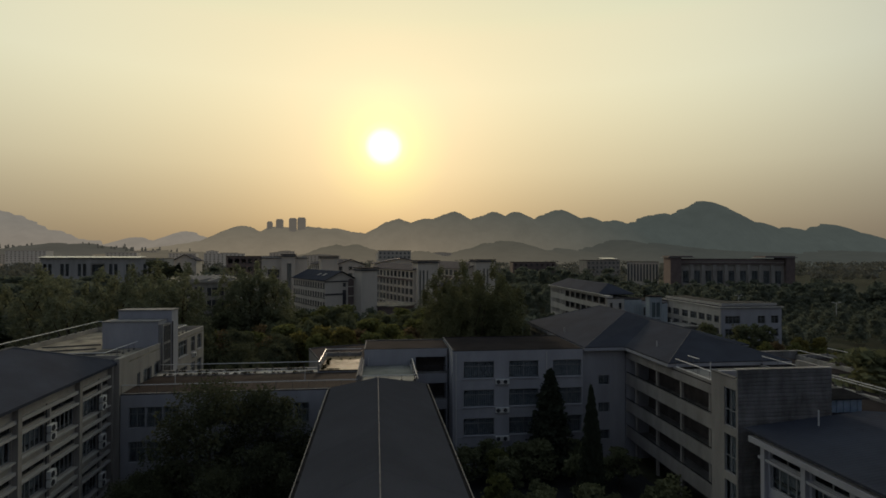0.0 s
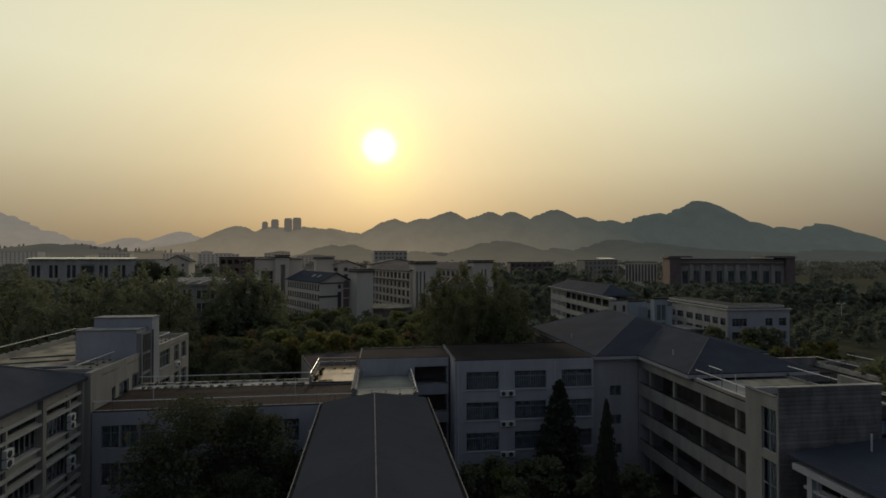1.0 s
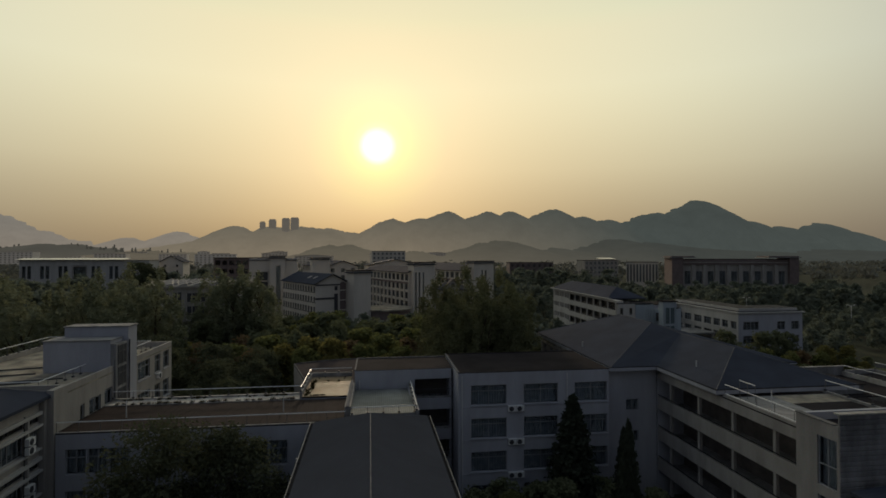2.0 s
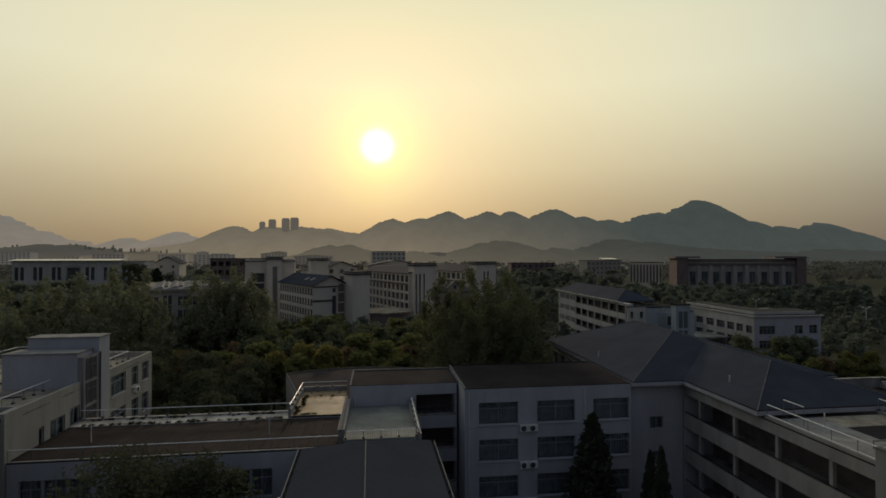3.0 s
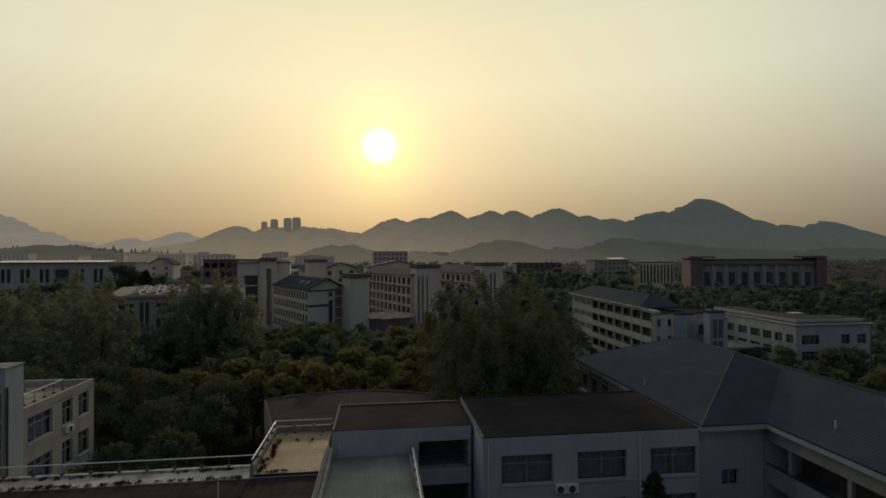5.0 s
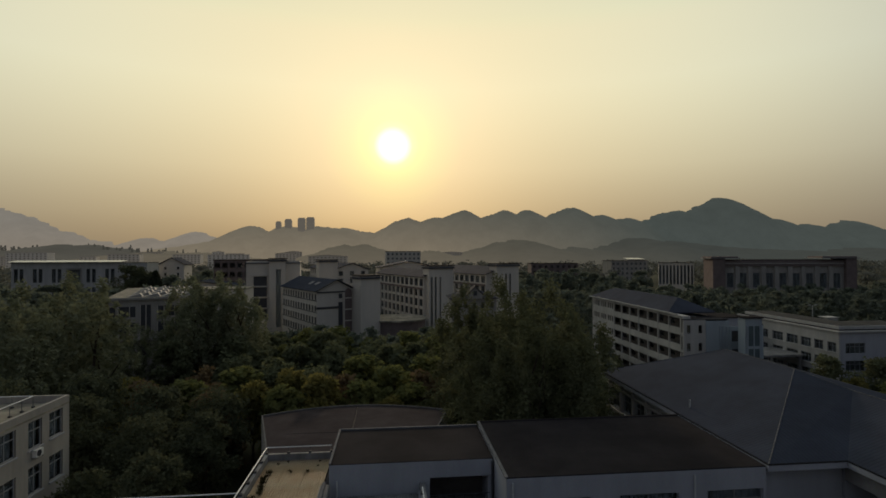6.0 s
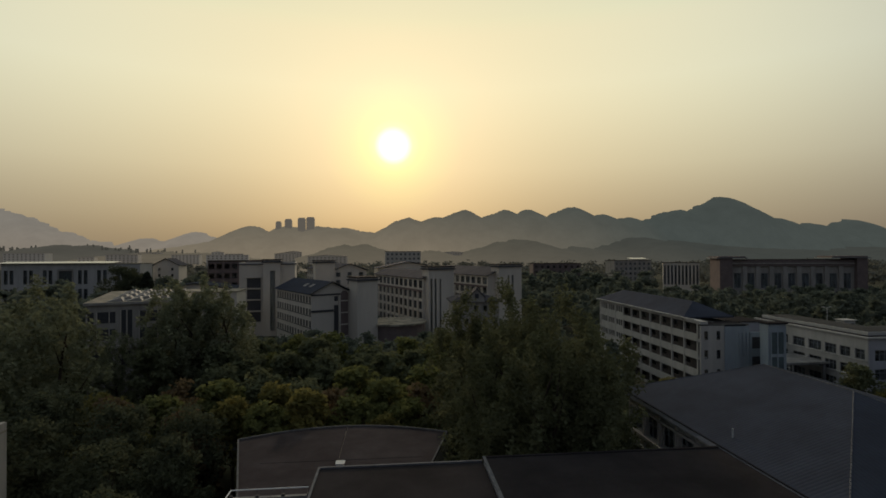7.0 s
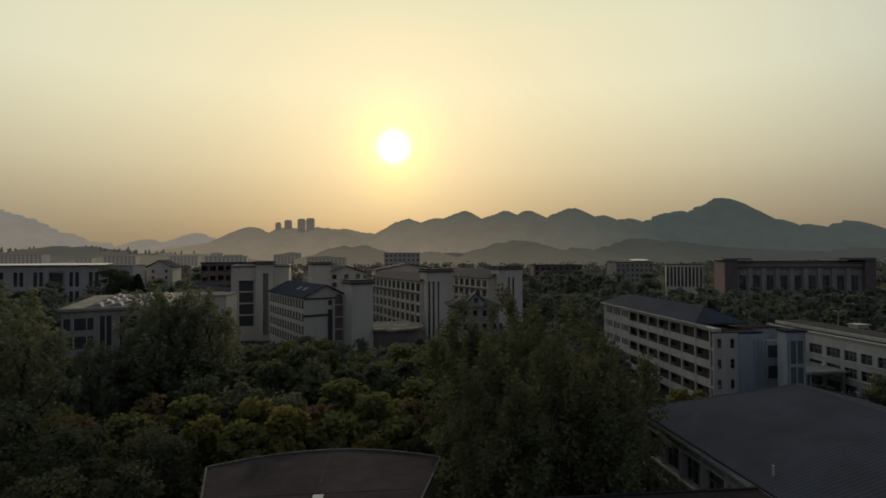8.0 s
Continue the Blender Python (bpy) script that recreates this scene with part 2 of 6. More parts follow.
LEAF_HAZE = leafage("haze_paled_leaves", (0.15, 0.155, 0.13), (0.18, 0.182, 0.155), 0.25)
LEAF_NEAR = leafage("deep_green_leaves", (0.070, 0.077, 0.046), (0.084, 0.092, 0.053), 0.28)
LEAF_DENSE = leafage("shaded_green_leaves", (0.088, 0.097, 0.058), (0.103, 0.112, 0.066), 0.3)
LEAF_PLUME = leafage("haze_greyed_green_leaves", (0.205, 0.217, 0.134), (0.225, 0.238, 0.146), 0.3)
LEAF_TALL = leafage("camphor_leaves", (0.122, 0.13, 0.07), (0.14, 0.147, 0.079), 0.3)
LEAF_GOLD = leafage("yellow_green_leaves", (0.152, 0.14, 0.05), (0.225, 0.199, 0.068), 0.4)
LEAF_OLIVE = leafage("olive_leaves", (0.128, 0.140, 0.055), (0.18, 0.188, 0.07), 0.35)
LEAF_RUST = leafage("rusty_leaves", (0.155, 0.114, 0.066), (0.21, 0.146, 0.08), 0.35)
LEAF_FIR = leafage("fir_needles", (0.042, 0.050, 0.036), (0.06, 0.071, 0.047), 0.15)

# ---- building helpers ----


class Shape:
    """Collects boxes, slabs and bars into one mesh."""

    def __init__(self):
        self.v, self.f = [], []

    def poly(self, pts):
        i = len(self.v)
        self.v += [tuple(p) for p in pts]
        self.f.append(tuple(range(i, i + len(pts))))
        return self

    def prism(self, ring, lift):
        """A flat ring of points, thickened by the vector lift."""
        i, n = len(self.v), len(ring)
        self.v += [tuple(p) for p in ring] + [tuple(Vector(p) + Vector(lift)) for p in ring]
        self.f += [tuple(range(i + n - 1, i - 1, -1)), tuple(range(i + n, i + 2 * n))]
        self.f += [(i + k, i + (k + 1) % n, i + n + (k + 1) % n, i + n + k) for k in range(n)]
        return self

    def box(self, x0, x1, y0, y1, z0, z1):
        return self.prism([(x0, y0, z0), (x1, y0, z0), (x1, y1, z0), (x0, y1, z0)], (0, 0, z1 - z0))

    def bar(self, p, q, r=0.04, sides=6, r2=None):
        p, q = Vector(p), Vector(q)
        d = (q - p).normalized()
        a = d.orthogonal().normalized()
        b = d.cross(a)
        i = len(self.v)
        for c, rr in ((p, r), (q, r if r2 is None else r2)):
            for k in range(sides):
                w = 2 * math.pi * k / sides
                self.v.append(tuple(c + (a * math.cos(w) + b * math.sin(w)) * rr))
        self.f += [(i + k, i + (k + 1) % sides, i + sides + (k + 1) % sides, i + sides + k) for k in range(sides)]
        self.f += [tuple(range(i + sides - 1, i - 1, -1)), tuple(range(i + sides, i + 2 * sides))]
        return self

    def mesh(self, name):
        me = bpy.data.meshes.new(name)
        me.from_pydata(self.v, [], self.f)
        me.update()
        return me


def thing(name, label, category, at=(0, 0, 0), group="", kind=""):
    ob = new(name)
    ob.location = at
    ob.empty_display_size = 0.5
    return tagged(ob, label, category, group, kind)


def world_of(ob):
    m = ob.matrix_parent_inverse @ ob.matrix_basis
    return world_of(ob.parent) @ m if ob.parent else ob.matrix_basis.copy()


def part(name, shape, material, parent=None, label=""):
    """A shape in world coordinates becomes one mesh under its thing or part."""
    me = shape.mesh(name) if isinstance(shape, Shape) else shape
    if not me.materials:
        me.materials.append(material)
    ob = new(name, me)
    if parent is not None:
        ob.parent = parent
        ob.matrix_parent_inverse = world_of(parent).inverted()
    return tagged(ob, label)


def setting(name, shape, material, label, category):
    return tagged(part(name, shape, material), label, category, kind="structure")


def placed(name, me, material, parent, m, label=""):
    """A shared mesh under a thing, at the world pose m."""
    ob = part(name, me, material, parent, label)
    ob.matrix_basis = m
    return ob


CACHE = {}


def shared(key, make):
    if key not in CACHE:
        CACHE[key] = make().mesh(key[0])
    return CACHE[key]


class Side:
    """One straight side of a building: starts at (x, y), runs along angle (degrees); its outside is on the right hand."""

    def __init__(self, x, y, angle, length):
        self.o, self.a, self.len = Vector((x, y, 0)), radians(angle), length
        self.u = Vector((math.cos(self.a), math.sin(self.a), 0))
        self.n = Vector((math.sin(self.a), -math.cos(self.a), 0))

    def p(self, u, z, out=0.0):
        return self.o + self.u * u + self.n * out + Vector((0, 0, z))

    def m(self, u, z, out=0.0):
        return Matrix.Translation(self.p(u, z, out)) @ Matrix.Rotation(self.a, 4, "Z")

    def block(self, shape, u0, u1, z0, z1, out0, out1):
        ring = [self.p(u0, z0, out0), self.p(u0, z0, out1), self.p(u1, z0, out1), self.p(u1, z0, out0)]
        shape.prism(ring, (0, 0, z1 - z0))


def lattice(us, zs, solid, thick, place):
    """One connected plate with real openings: cells of a grid, front at depth 0, back at depth -thick; place(u, z, out) gives the point."""
    s = Shape()
    index = {}

    def at(i, j, back):
        if (i, j, back) not in index:
            index[i, j, back] = len(s.v)
            s.v.append(tuple(place(us[i], zs[j], -thick if back else 0.0)))
        return index[i, j, back]

    nu, nz = len(us) - 1, len(zs) - 1
    full = {(i, j) for i in range(nu) for j in range(nz) if solid((us[i] + us[i + 1]) / 2, (zs[j] + zs[j + 1]) / 2)}
    for i, j in sorted(full):
        s.f.append((at(i, j, 0), at(i + 1, j, 0), at(i + 1, j + 1, 0), at(i, j + 1, 0)))
        s.f.append((at(i, j, 1), at(i, j + 1, 1), at(i + 1, j + 1, 1), at(i + 1, j, 1)))
        for (di, dj), (p, q) in (((-1, 0), ((i, j), (i, j + 1))), ((1, 0), ((i + 1, j + 1), (i + 1, j))),
                                 ((0, -1), ((i + 1, j), (i, j))), ((0, 1), ((i, j + 1), (i + 1, j + 1)))):
            if (i + di, j + dj) not in full:
                s.f.append((at(*p, 0), at(*q, 0), at(*q, 1), at(*p, 1)))
    return s


def ticks(*values):
    out = []
    for v in sorted(values):
        if not out or v - out[-1] > 1e-4:
            out.append(v)
    return out


def wall_shape(side, z0, z1, holes, thick=0.3, u0=0.0, u1=None):
    """A wall with real openings; holes are (u0, u1, z0, z1)."""
    u1 = side.len if u1 is None else u1
    us = ticks(u0, u1, *(h[0] for h in holes), *(h[1] for h in holes))
    zs = ticks(z0, z1, *(h[2] for h in holes), *(h[3] for h in holes))
    return lattice(us, zs, lambda u, z: not any(a < u < b and c < z < d for a, b, c, d in holes), thick, side.p)


def window_mesh(w, h, lights, transom, bar=0.07):
    """A window frame with mullions, in the plane y=0, centred on x, from z=0."""
    xs = [-w / 2 + bar]
    for k in range(1, lights):
        x = -w / 2 + w * k / lights
        xs += [x - bar / 2, x + bar / 2]
    xs.append(w / 2 - bar)
    zz = [bar] + ([transom - bar / 2, transom + bar / 2] if transom else []) + [h - bar]
    gaps = [(a, b, c, d) for a, b in zip(xs[::2], xs[1::2]) for c, d in zip(zz[::2], zz[1::2])]
    return lattice(ticks(-w / 2, w / 2, *xs), ticks(0, h, *zz), lambda u, z: not any(a < u < b and c < z < d for a, b, c, d in gaps), 0.09,
                   lambda u, z, out: (u, -out, z))


def window(parent, side, u0, u1, z0, z1, lights=2, transom=0.0, frame_mat=None, deep=0.14, curtain=False, panes=True, sill=False):
    w, h = u1 - u0, z1 - z0
    frame_mat = frame_mat or FRAME
    key = (round(w, 2), round(h, 2), lights, round(transom, 2), frame_mat.name)
    fr = placed("window", shared(("window",) + key, lambda: window_mesh(w, h, lights, transom)), frame_mat, parent,
                side.m((u0 + u1) / 2, z0, -deep))
    n = 0 if panes is None else lights if panes else 1
    for k in range(n):
        pw = w / n
        me = shared(("pane", round(pw, 2), round(h, 2)), lambda: Shape().box(-pw / 2 + 0.03, pw / 2 - 0.03, 0.035, 0.05, 0.03, h - 0.03))
        placed("pane", me, GLASS, fr, Matrix.Translation((-w / 2 + pw * (k + 0.5), 0, 0))).matrix_parent_inverse = Matrix.Identity(4)
    if sill:
        me = shared(("window_sill", round(w, 2)), lambda: Shape().box(-w / 2 - 0.08, w / 2 + 0.08, -0.26, -0.01, -0.1, -0.004))
        placed("window_sill", me, PLASTER, fr, Matrix.Identity(4)).matrix_parent_inverse = Matrix.Identity(4)
    if curtain:
        def cloth():
            s = Shape()
            n = int(w / 0.14)
            for k in range(n):
                a, b = -w / 2 + w * k / n, -w / 2 + w * (k + 1) / n
                ya, yb = 0.32 + 0.05 * (k % 2), 0.32 + 0.05 * ((k + 1) % 2)
                s.prism([(a, ya, 0.02), (b, yb, 0.02), (b, yb, h - 0.05), (a, ya, h - 0.05)], (0, 0.008, 0))
            return s
        placed("curtain", shared(("curtain", round(w, 2), round(h, 2)), cloth), CURTAIN, fr, Matrix.Identity(4)).matrix_parent_inverse = Matrix.Identity(4)
    return fr


def railing(label, pts, height=1.0, gap=1.6, rails=(1.0,), group="roof railings", r=0.042, foot_on=True):
    """A steel railing along a line of points at its feet: each rail and post is a part."""
    t = thing("railing", label, "railing", pts[0], group)
    for a, b in zip(pts, pts[1:]):
        a, b = Vector(a), Vector(b)
        for k in rails:
            part("rail", Shape().bar(a + Vector((0, 0, height * k)), b + Vector((0, 0, height * k)), r), STEEL, t)
        n = max(1, round((b - a).length / gap))
        for k in range(n + 1):
            p = a + (b - a) * k / n
            me = shared(("post", height, r), lambda: Shape().bar((0, 0, 0), (0, 0, height), r * 0.6))
            placed("post", me, EDGE, t, Matrix.Translation(p))
            if not foot_on:
                continue
            foot = shared(("foot",), lambda: Shape().box(-0.1, 0.1, -0.1, 0.1, 0.0, 0.13))
            placed("foot", foot, DARK_FRAME, t, Matrix.Translation(p))
    return t


def hip_roof(name, x0, x1, y0, y1, z, rise, material, parent, thick=0.25):
    """A hipped roof over a rectangle, with its eaves at z."""
    s = Shape()
    w, d = x1 - x0, y1 - y0
    half = min(w, d) / 2
    if w < d:
        r0, r1 = Vector(((x0 + x1) / 2, y0 + half, z + rise)), Vector(((x0 + x1) / 2, y1 - half, z + rise))
        faces = [((x0, y0), (x0, y1), r1, r0), ((x1, y1), (x1, y0), r0, r1), ((x1, y0), (x0, y0), r0), ((x0, y1), (x1, y1), r1)]
    else:
        r0, r1 = Vector((x0 + half, (y0 + y1) / 2, z + rise)), Vector((x1 - half, (y0 + y1) / 2, z + rise))
        faces = [((x1, y0), (x0, y0), r0, r1), ((x0, y1), (x1, y1), r1, r0), ((x0, y0), (x0, y1), r0), ((x1, y1), (x1, y0), r1)]
    for f in faces:
        s.poly([p if len(p) == 3 else (*p, z) for p in reversed(f)])
    s.box(x0, x1, y0, y1, z - thick, z - 0.004)
    part(name, s, material, parent)
    return r0, r1

# ---- the large structure ----
ground = Shape()
N = 48
for i in range(N):
    for j in range(N):
        x0, x1 = (-4200 + 8400 * k / N for k in (i, i + 1))
        y0, y1 = (-1500 + 5700 * k / N for k in (j, j + 1))
        ground.poly([(x0, y0, 0), (x1, y0, 0), (x1, y1, 0), (x0, y1, 0)])
setting("ground", ground, SOIL, "dark grass and soil under the trees of the campus", "ground")


def courts():
    setting("pavement", Shape().box(5.2, 31.5, 6, 64.2, 0.0, 0.05), ASPHALT, "dark grey paved courtyard between the buildings", "pavement")
    setting("pavement", Shape().box(-27, -6.6, 6, 58.6, 0.0, 0.05), ASPHALT, "dark grey paved courtyard between the buildings", "pavement")
    setting("road", Shape().box(-90, 140, 117, 123, 0.0, 0.05), ASPHALT, "grey campus road under the trees", "road")


courts()


def shell(parent, x0, x1, y0, y1, z1, material=None, skip="", z0=0.0, t=0.3):
    """Plain outer walls, one object a side; skip names the sides that are built apart."""
    material = material or PLASTER
    xa, xb = x0 + (t + 0.002 if "w" in skip else 0), x1 - (t + 0.002 if "e" in skip else 0)
    for name, b in (("s", (xa, xb, y0, y0 + t)), ("n", (xa, xb, y1 - t, y1)), ("w", (x0, x0 + t, y0 + t, y1 - t)), ("e", (x1 - t, x1, y0 + t, y1 - t))):
        if name not in skip:
            part("wall", Shape().box(*b, z0, z1), material, parent)


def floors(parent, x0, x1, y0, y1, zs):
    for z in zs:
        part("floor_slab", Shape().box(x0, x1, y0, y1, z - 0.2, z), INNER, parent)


def parapet(parent, x0, x1, y0, y1, z0, z1, material=None, t=0.25, skip=""):
    material = material or PLASTER
    for name, b in (("s", (x0, x1, y0, y0 + t)), ("n", (x0, x1, y1 - t, y1)), ("w", (x0, x0 + t, y0 + t, y1 - t)), ("e", (x1 - t, x1, y0 + t, y1 - t))):
        if name not in skip:
            part("parapet", Shape().box(*b, z0, z1), material, parent)


def corrugated(x0, x1, y0, y1, z, pitch=0.17, depth=0.07, thick=0.04):
    """A ribbed sheet whose ribs run along y."""
    s = Shape()
    n = int((x1 - x0) / pitch)
    p = (x1 - x0) / n
    prof = []
    for k in range(n):
        a = x0 + k * p
        prof += [(a, z), (a + 0.5 * p, z), (a + 0.62 * p, z + depth), (a + 0.88 * p, z + depth)]
    prof.append((x1, z))
    for (xa, za), (xb, zb) in zip(prof, prof[1:]):
        s.poly([(xa, y0, za), (xb, y0, zb), (xb, y1, zb), (xa, y1, za)])
    s.box(x0, x1, y0, y1, z - thick, z - 0.006)
    return s


def air_conditioner():
    """An outdoor unit: casing, round fan guard, feet; 0.85 m wide, front towards -y."""
    t = thing("air_conditioner", "white outdoor air conditioning unit on wall brackets", "air conditioner", group="outdoor air conditioners")
    part("casing", Shape().box(-0.43, 0.43, -0.34, 0, 0.08, 0.68), AC_CASE, t)
    g = Shape()
    for r in (0.26, 0.17, 0.08):
        pts = [(-0.1 + r * math.cos(w), -0.352, 0.38 + r * math.sin(w)) for w in (2 * math.pi * k / 12 for k in range(12))]
        for a, b in zip(pts, pts[1:] + pts[:1]):
            g.bar(a, b, 0.012, 4)
    part("fan_guard", g, DARK_FRAME, t)
    disc = Shape().prism([(-0.1 + 0.25 * math.cos(2 * math.pi * k / 16), -0.341, 0.38 + 0.25 * math.sin(2 * math.pi * k / 16)) for k in range(16)], (0, -0.006, 0))
    part("fan", disc, DARK_FRAME, t, "dark fan opening")
    part("bracket", Shape().box(-0.36, -0.3, -0.36, 0.02, 0.02, 0.076), DARK_FRAME, t)
    part("bracket", Shape().box(0.3, 0.36, -0.36, 0.02, 0.02, 0.076), DARK_FRAME, t)
    return t


AC = air_conditioner()
AC_USED = []


def place_ac(m):
    if not AC_USED:
        AC.matrix_basis = m
        AC_USED.append(AC)
    else:
        AC_USED.append(copy_thing(AC, m))


# --- the long hall under the camera, with a low gabled metal roof ---


def hall():
    t = thing("hall", "long low hall with a dark grey hipped metal roof", "building", (0, 10, 0))
    yn, yf, yh = -30.0, 56.3, 51.4
    # the hall leans by one degree
    def X(x, y):
        return x - 0.015 * (y - 56.2)
    zl, ze, zr = 12.55, 12.75, 14.7
    xl, xm, xr = -5.78, -0.72, 4.5
    def P(x, y, z):
        return (X(x, y), y, z)
    # roof sheets in broad bays, each a part; the far end is hipped
    n = 11
    for k in range(n):
        ya, yb = yn + (yh - yn) * k / n, yn + (yh - yn) * (k + 1) / n - 0.012
        for xa, xb, za, zb in ((xl, xm, zl, zr), (xm, xr, zr, ze)):
            part("roof_sheet", Shape().prism([P(xa, ya, za), P(xb, ya, zb), P(xb, yb, zb), P(xa, yb, za)], (0, 0, 0.06)), METAL_ROOF, t)
    part("roof_sheet", Shape().prism([P(xl, yh, zl), P(xm, yh, zr), P(xl, yf, zl)], (0, 0, 0.06)), METAL_ROOF, t)
    part("roof_sheet", Shape().prism([P(xm, yh, zr), P(xr, yh, ze), P(xr, yf, ze)], (0, 0, 0.06)), METAL_ROOF, t)
    part("roof_sheet", Shape().prism([P(xl + 0.02, yf, zl), P(xm, yh + 0.02, zr), P(xr - 0.02, yf, ze)], (0, 0, 0.06)), METAL_ROOF, t)
    part("ridge_cap", Shape().prism([P(xm - 0.04, yn, zr + 0.04), P(xm + 0.04, yn, zr + 0.04), P(xm + 0.04, yh, zr + 0.04), P(xm - 0.04, yh, zr + 0.04)], (0, 0, 0.06)), RIDGE, t, "pale metal ridge cap")
    for x, d, zl in ((xl, -1, zl), (xr, 1, ze)):
        ring = [P(x + 0.004 * d, yn, zl - 0.14), P(x + 0.24 * d, yn, zl - 0.14), P(x + 0.24 * d, yf, zl - 0.14), P(x + 0.004 * d, yf, zl - 0.14)][::d]
        part("gutter", Shape().prism(ring, (0, 0, 0.1)), GUTTER, t, "dark box gutter")
        part("gutter_lip", Shape().bar(P(x + 0.27 * d, yn, zl + 0.02), P(x + 0.27 * d, yf, zl + 0.02), 0.03), LIP, t, "pale metal gutter lip")
        for k in range(18):
            y = yn + 2 + 4.7 * k
            if y < yf - 0.5:
                part("gutter_bracket", Shape().box(X(x, y) + min(0.01 * d, 0.26 * d), X(x, y) + max(0.01 * d, 0.26 * d), y, y + 0.06, zl - 0.03, zl + 0.02), GUTTER, t)
        part("wall", Shape().prism([P(x - 0.15 * d, yn, 0), P(x - 0.45 * d, yn, 0), P(x - 0.45 * d, yf - 0.4, 0), P(x - 0.15 * d, yf - 0.4, 0)], (0, 0, zl - 0.15)), PLASTER, t)
    for y in (yn, yf - 0.7):
        part("end_wall", Shape().prism([P(xl + 0.5, y, 0), P(xr - 0.5, y, 0), P(xr - 0.5, y, 12.5), P(xl + 0.5, y, 12.45)], (0, 0.28, 0)), PLASTER, t)
    part("gable", Shape().prism([P(xl + 0.5, yn, zl), P(xr - 0.5, yn, zl), P(xm, yn, zr - 0.1)], (0, 0.28, 0)), PLASTER, t)
    part("downpipe", Shape().bar((X(xl, 50) - 0.34, 48, zl - 0.1), (X(xl, 50) - 0.34, 48, 0.1), 0.06), WHITE_PAINT, t)


hall()

# --- left: wing with a hipped roof, and the flat-roofed block behind it ---


def left_wing():
    t = thing("teaching_wing", "cream teaching wing with window bays and a dark hipped roof", "building", (-33, 30, 0))
    y0, y1, x = 8.0, 57.6, -27.3
    s = Side(x, y0, 90, y1 - y0)
    lean = Matrix.Translation((-27.97, 57.6, 0)) @ Matrix.Rotation(radians(2.6), 4, "Z") @ Matrix.Translation((26.6, -58.2, 0))
    posts = [59.8 - 8.65 * k for k in range(6)]
    holes, wins = [], []
    for k, yp in enumerate(posts[:-1]):
        for a, b in ((yp - 4.3, min(yp - 0.3, 57.2)), (yp - 8.35, yp - 4.65)):
            for f in range(4):
                T = 14.2 - 3.85 * f
                holes += [(a - y0, b - y0, T - 0.62, T - 0.08), (a - y0, b - y0, T - 2.75, T - 1.12)]
                wins += [(a - y0, b - y0, T - 0.62, T - 0.08, 2), (a - y0, b - y0, T - 2.75, T - 1.12, 6)]
    part("wall", wall_shape(s, 0, 15.4, holes, 0.3), CREAM, t)
    for a, b, c, d, n in wins:
        window(t, s, a, b, c, d, n, frame_mat=DARK_FRAME if n == 2 else FRAME, panes=n > 2, curtain=n > 2 and int(a + d) % 3 > 0)
    for yp in posts:
        if yp > 57.3:
            yp = 57.36
        b = Shape()
        s.block(b, yp - 0.24 - y0, yp + 0.24 - y0, 0, 15.4, 0.003, 0.42)
        part("pilaster", b, CREAM, t)
    for yp in posts[:-1]:
        b = Shape()
        s.block(b, yp - 4.475 - 0.1 - y0, yp - 4.475 + 0.1 - y0, 0, 14.2, 0.003, 0.25)
        part("mullion_post", b, CREAM, t)
        part("downpipe", Shape().bar(s.p(yp - 4.8 - y0, 14.6, 0.12), s.p(yp - 4.8 - y0, 0.2, 0.12), 0.05), DARK_FRAME, t)
    for f in range(4):
        T = 14.2 - 3.85 * f
        for z, w, h in ((T - 0.98, 0.36, 0.2), (T, 0.3, 0.3), (T - 2.95, 0.3, 0.16)):
            b = Shape()
            s.block(b, 0, s.len, z, z + h, 0.0, w)
            part("ledge", b, WHITE_WALL, t)
    shell(t, -38.7, x, y0, y1, 15.4, CREAM, skip="e")
    floors(t, -38.4, x - 0.3, y0 + 0.3, y1 - 0.3, [0.3 + 3.85 * k for k in range(4)] + [15.2])
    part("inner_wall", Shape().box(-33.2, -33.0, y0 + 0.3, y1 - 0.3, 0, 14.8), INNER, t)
    hip_roof("roof", -39.4, -26.6, y0 - 0.7, 58.2, 15.7, 2.75, TILE_ROOF, t)
    part("ridge_cap", Shape().bar((-33, y0 + 5.7, 18.47), (-33, 51.8, 18.47), 0.1), RIDGE, t)
    part("hip_cap", Shape().bar((-33, 51.8, 18.47), (-26.65, 58.15, 15.72), 0.09), RIDGE, t)
    for yp in posts[:4]:
        for f in range(3):
            T = 14.2 - 3.85 * f
            for up in (0.0, 0.72):
                place_ac(lean @ s.m(yp - 4.6 - y0, T - 2.75 + up, 0.26))
    t.matrix_basis = lean @ t.matrix_basis


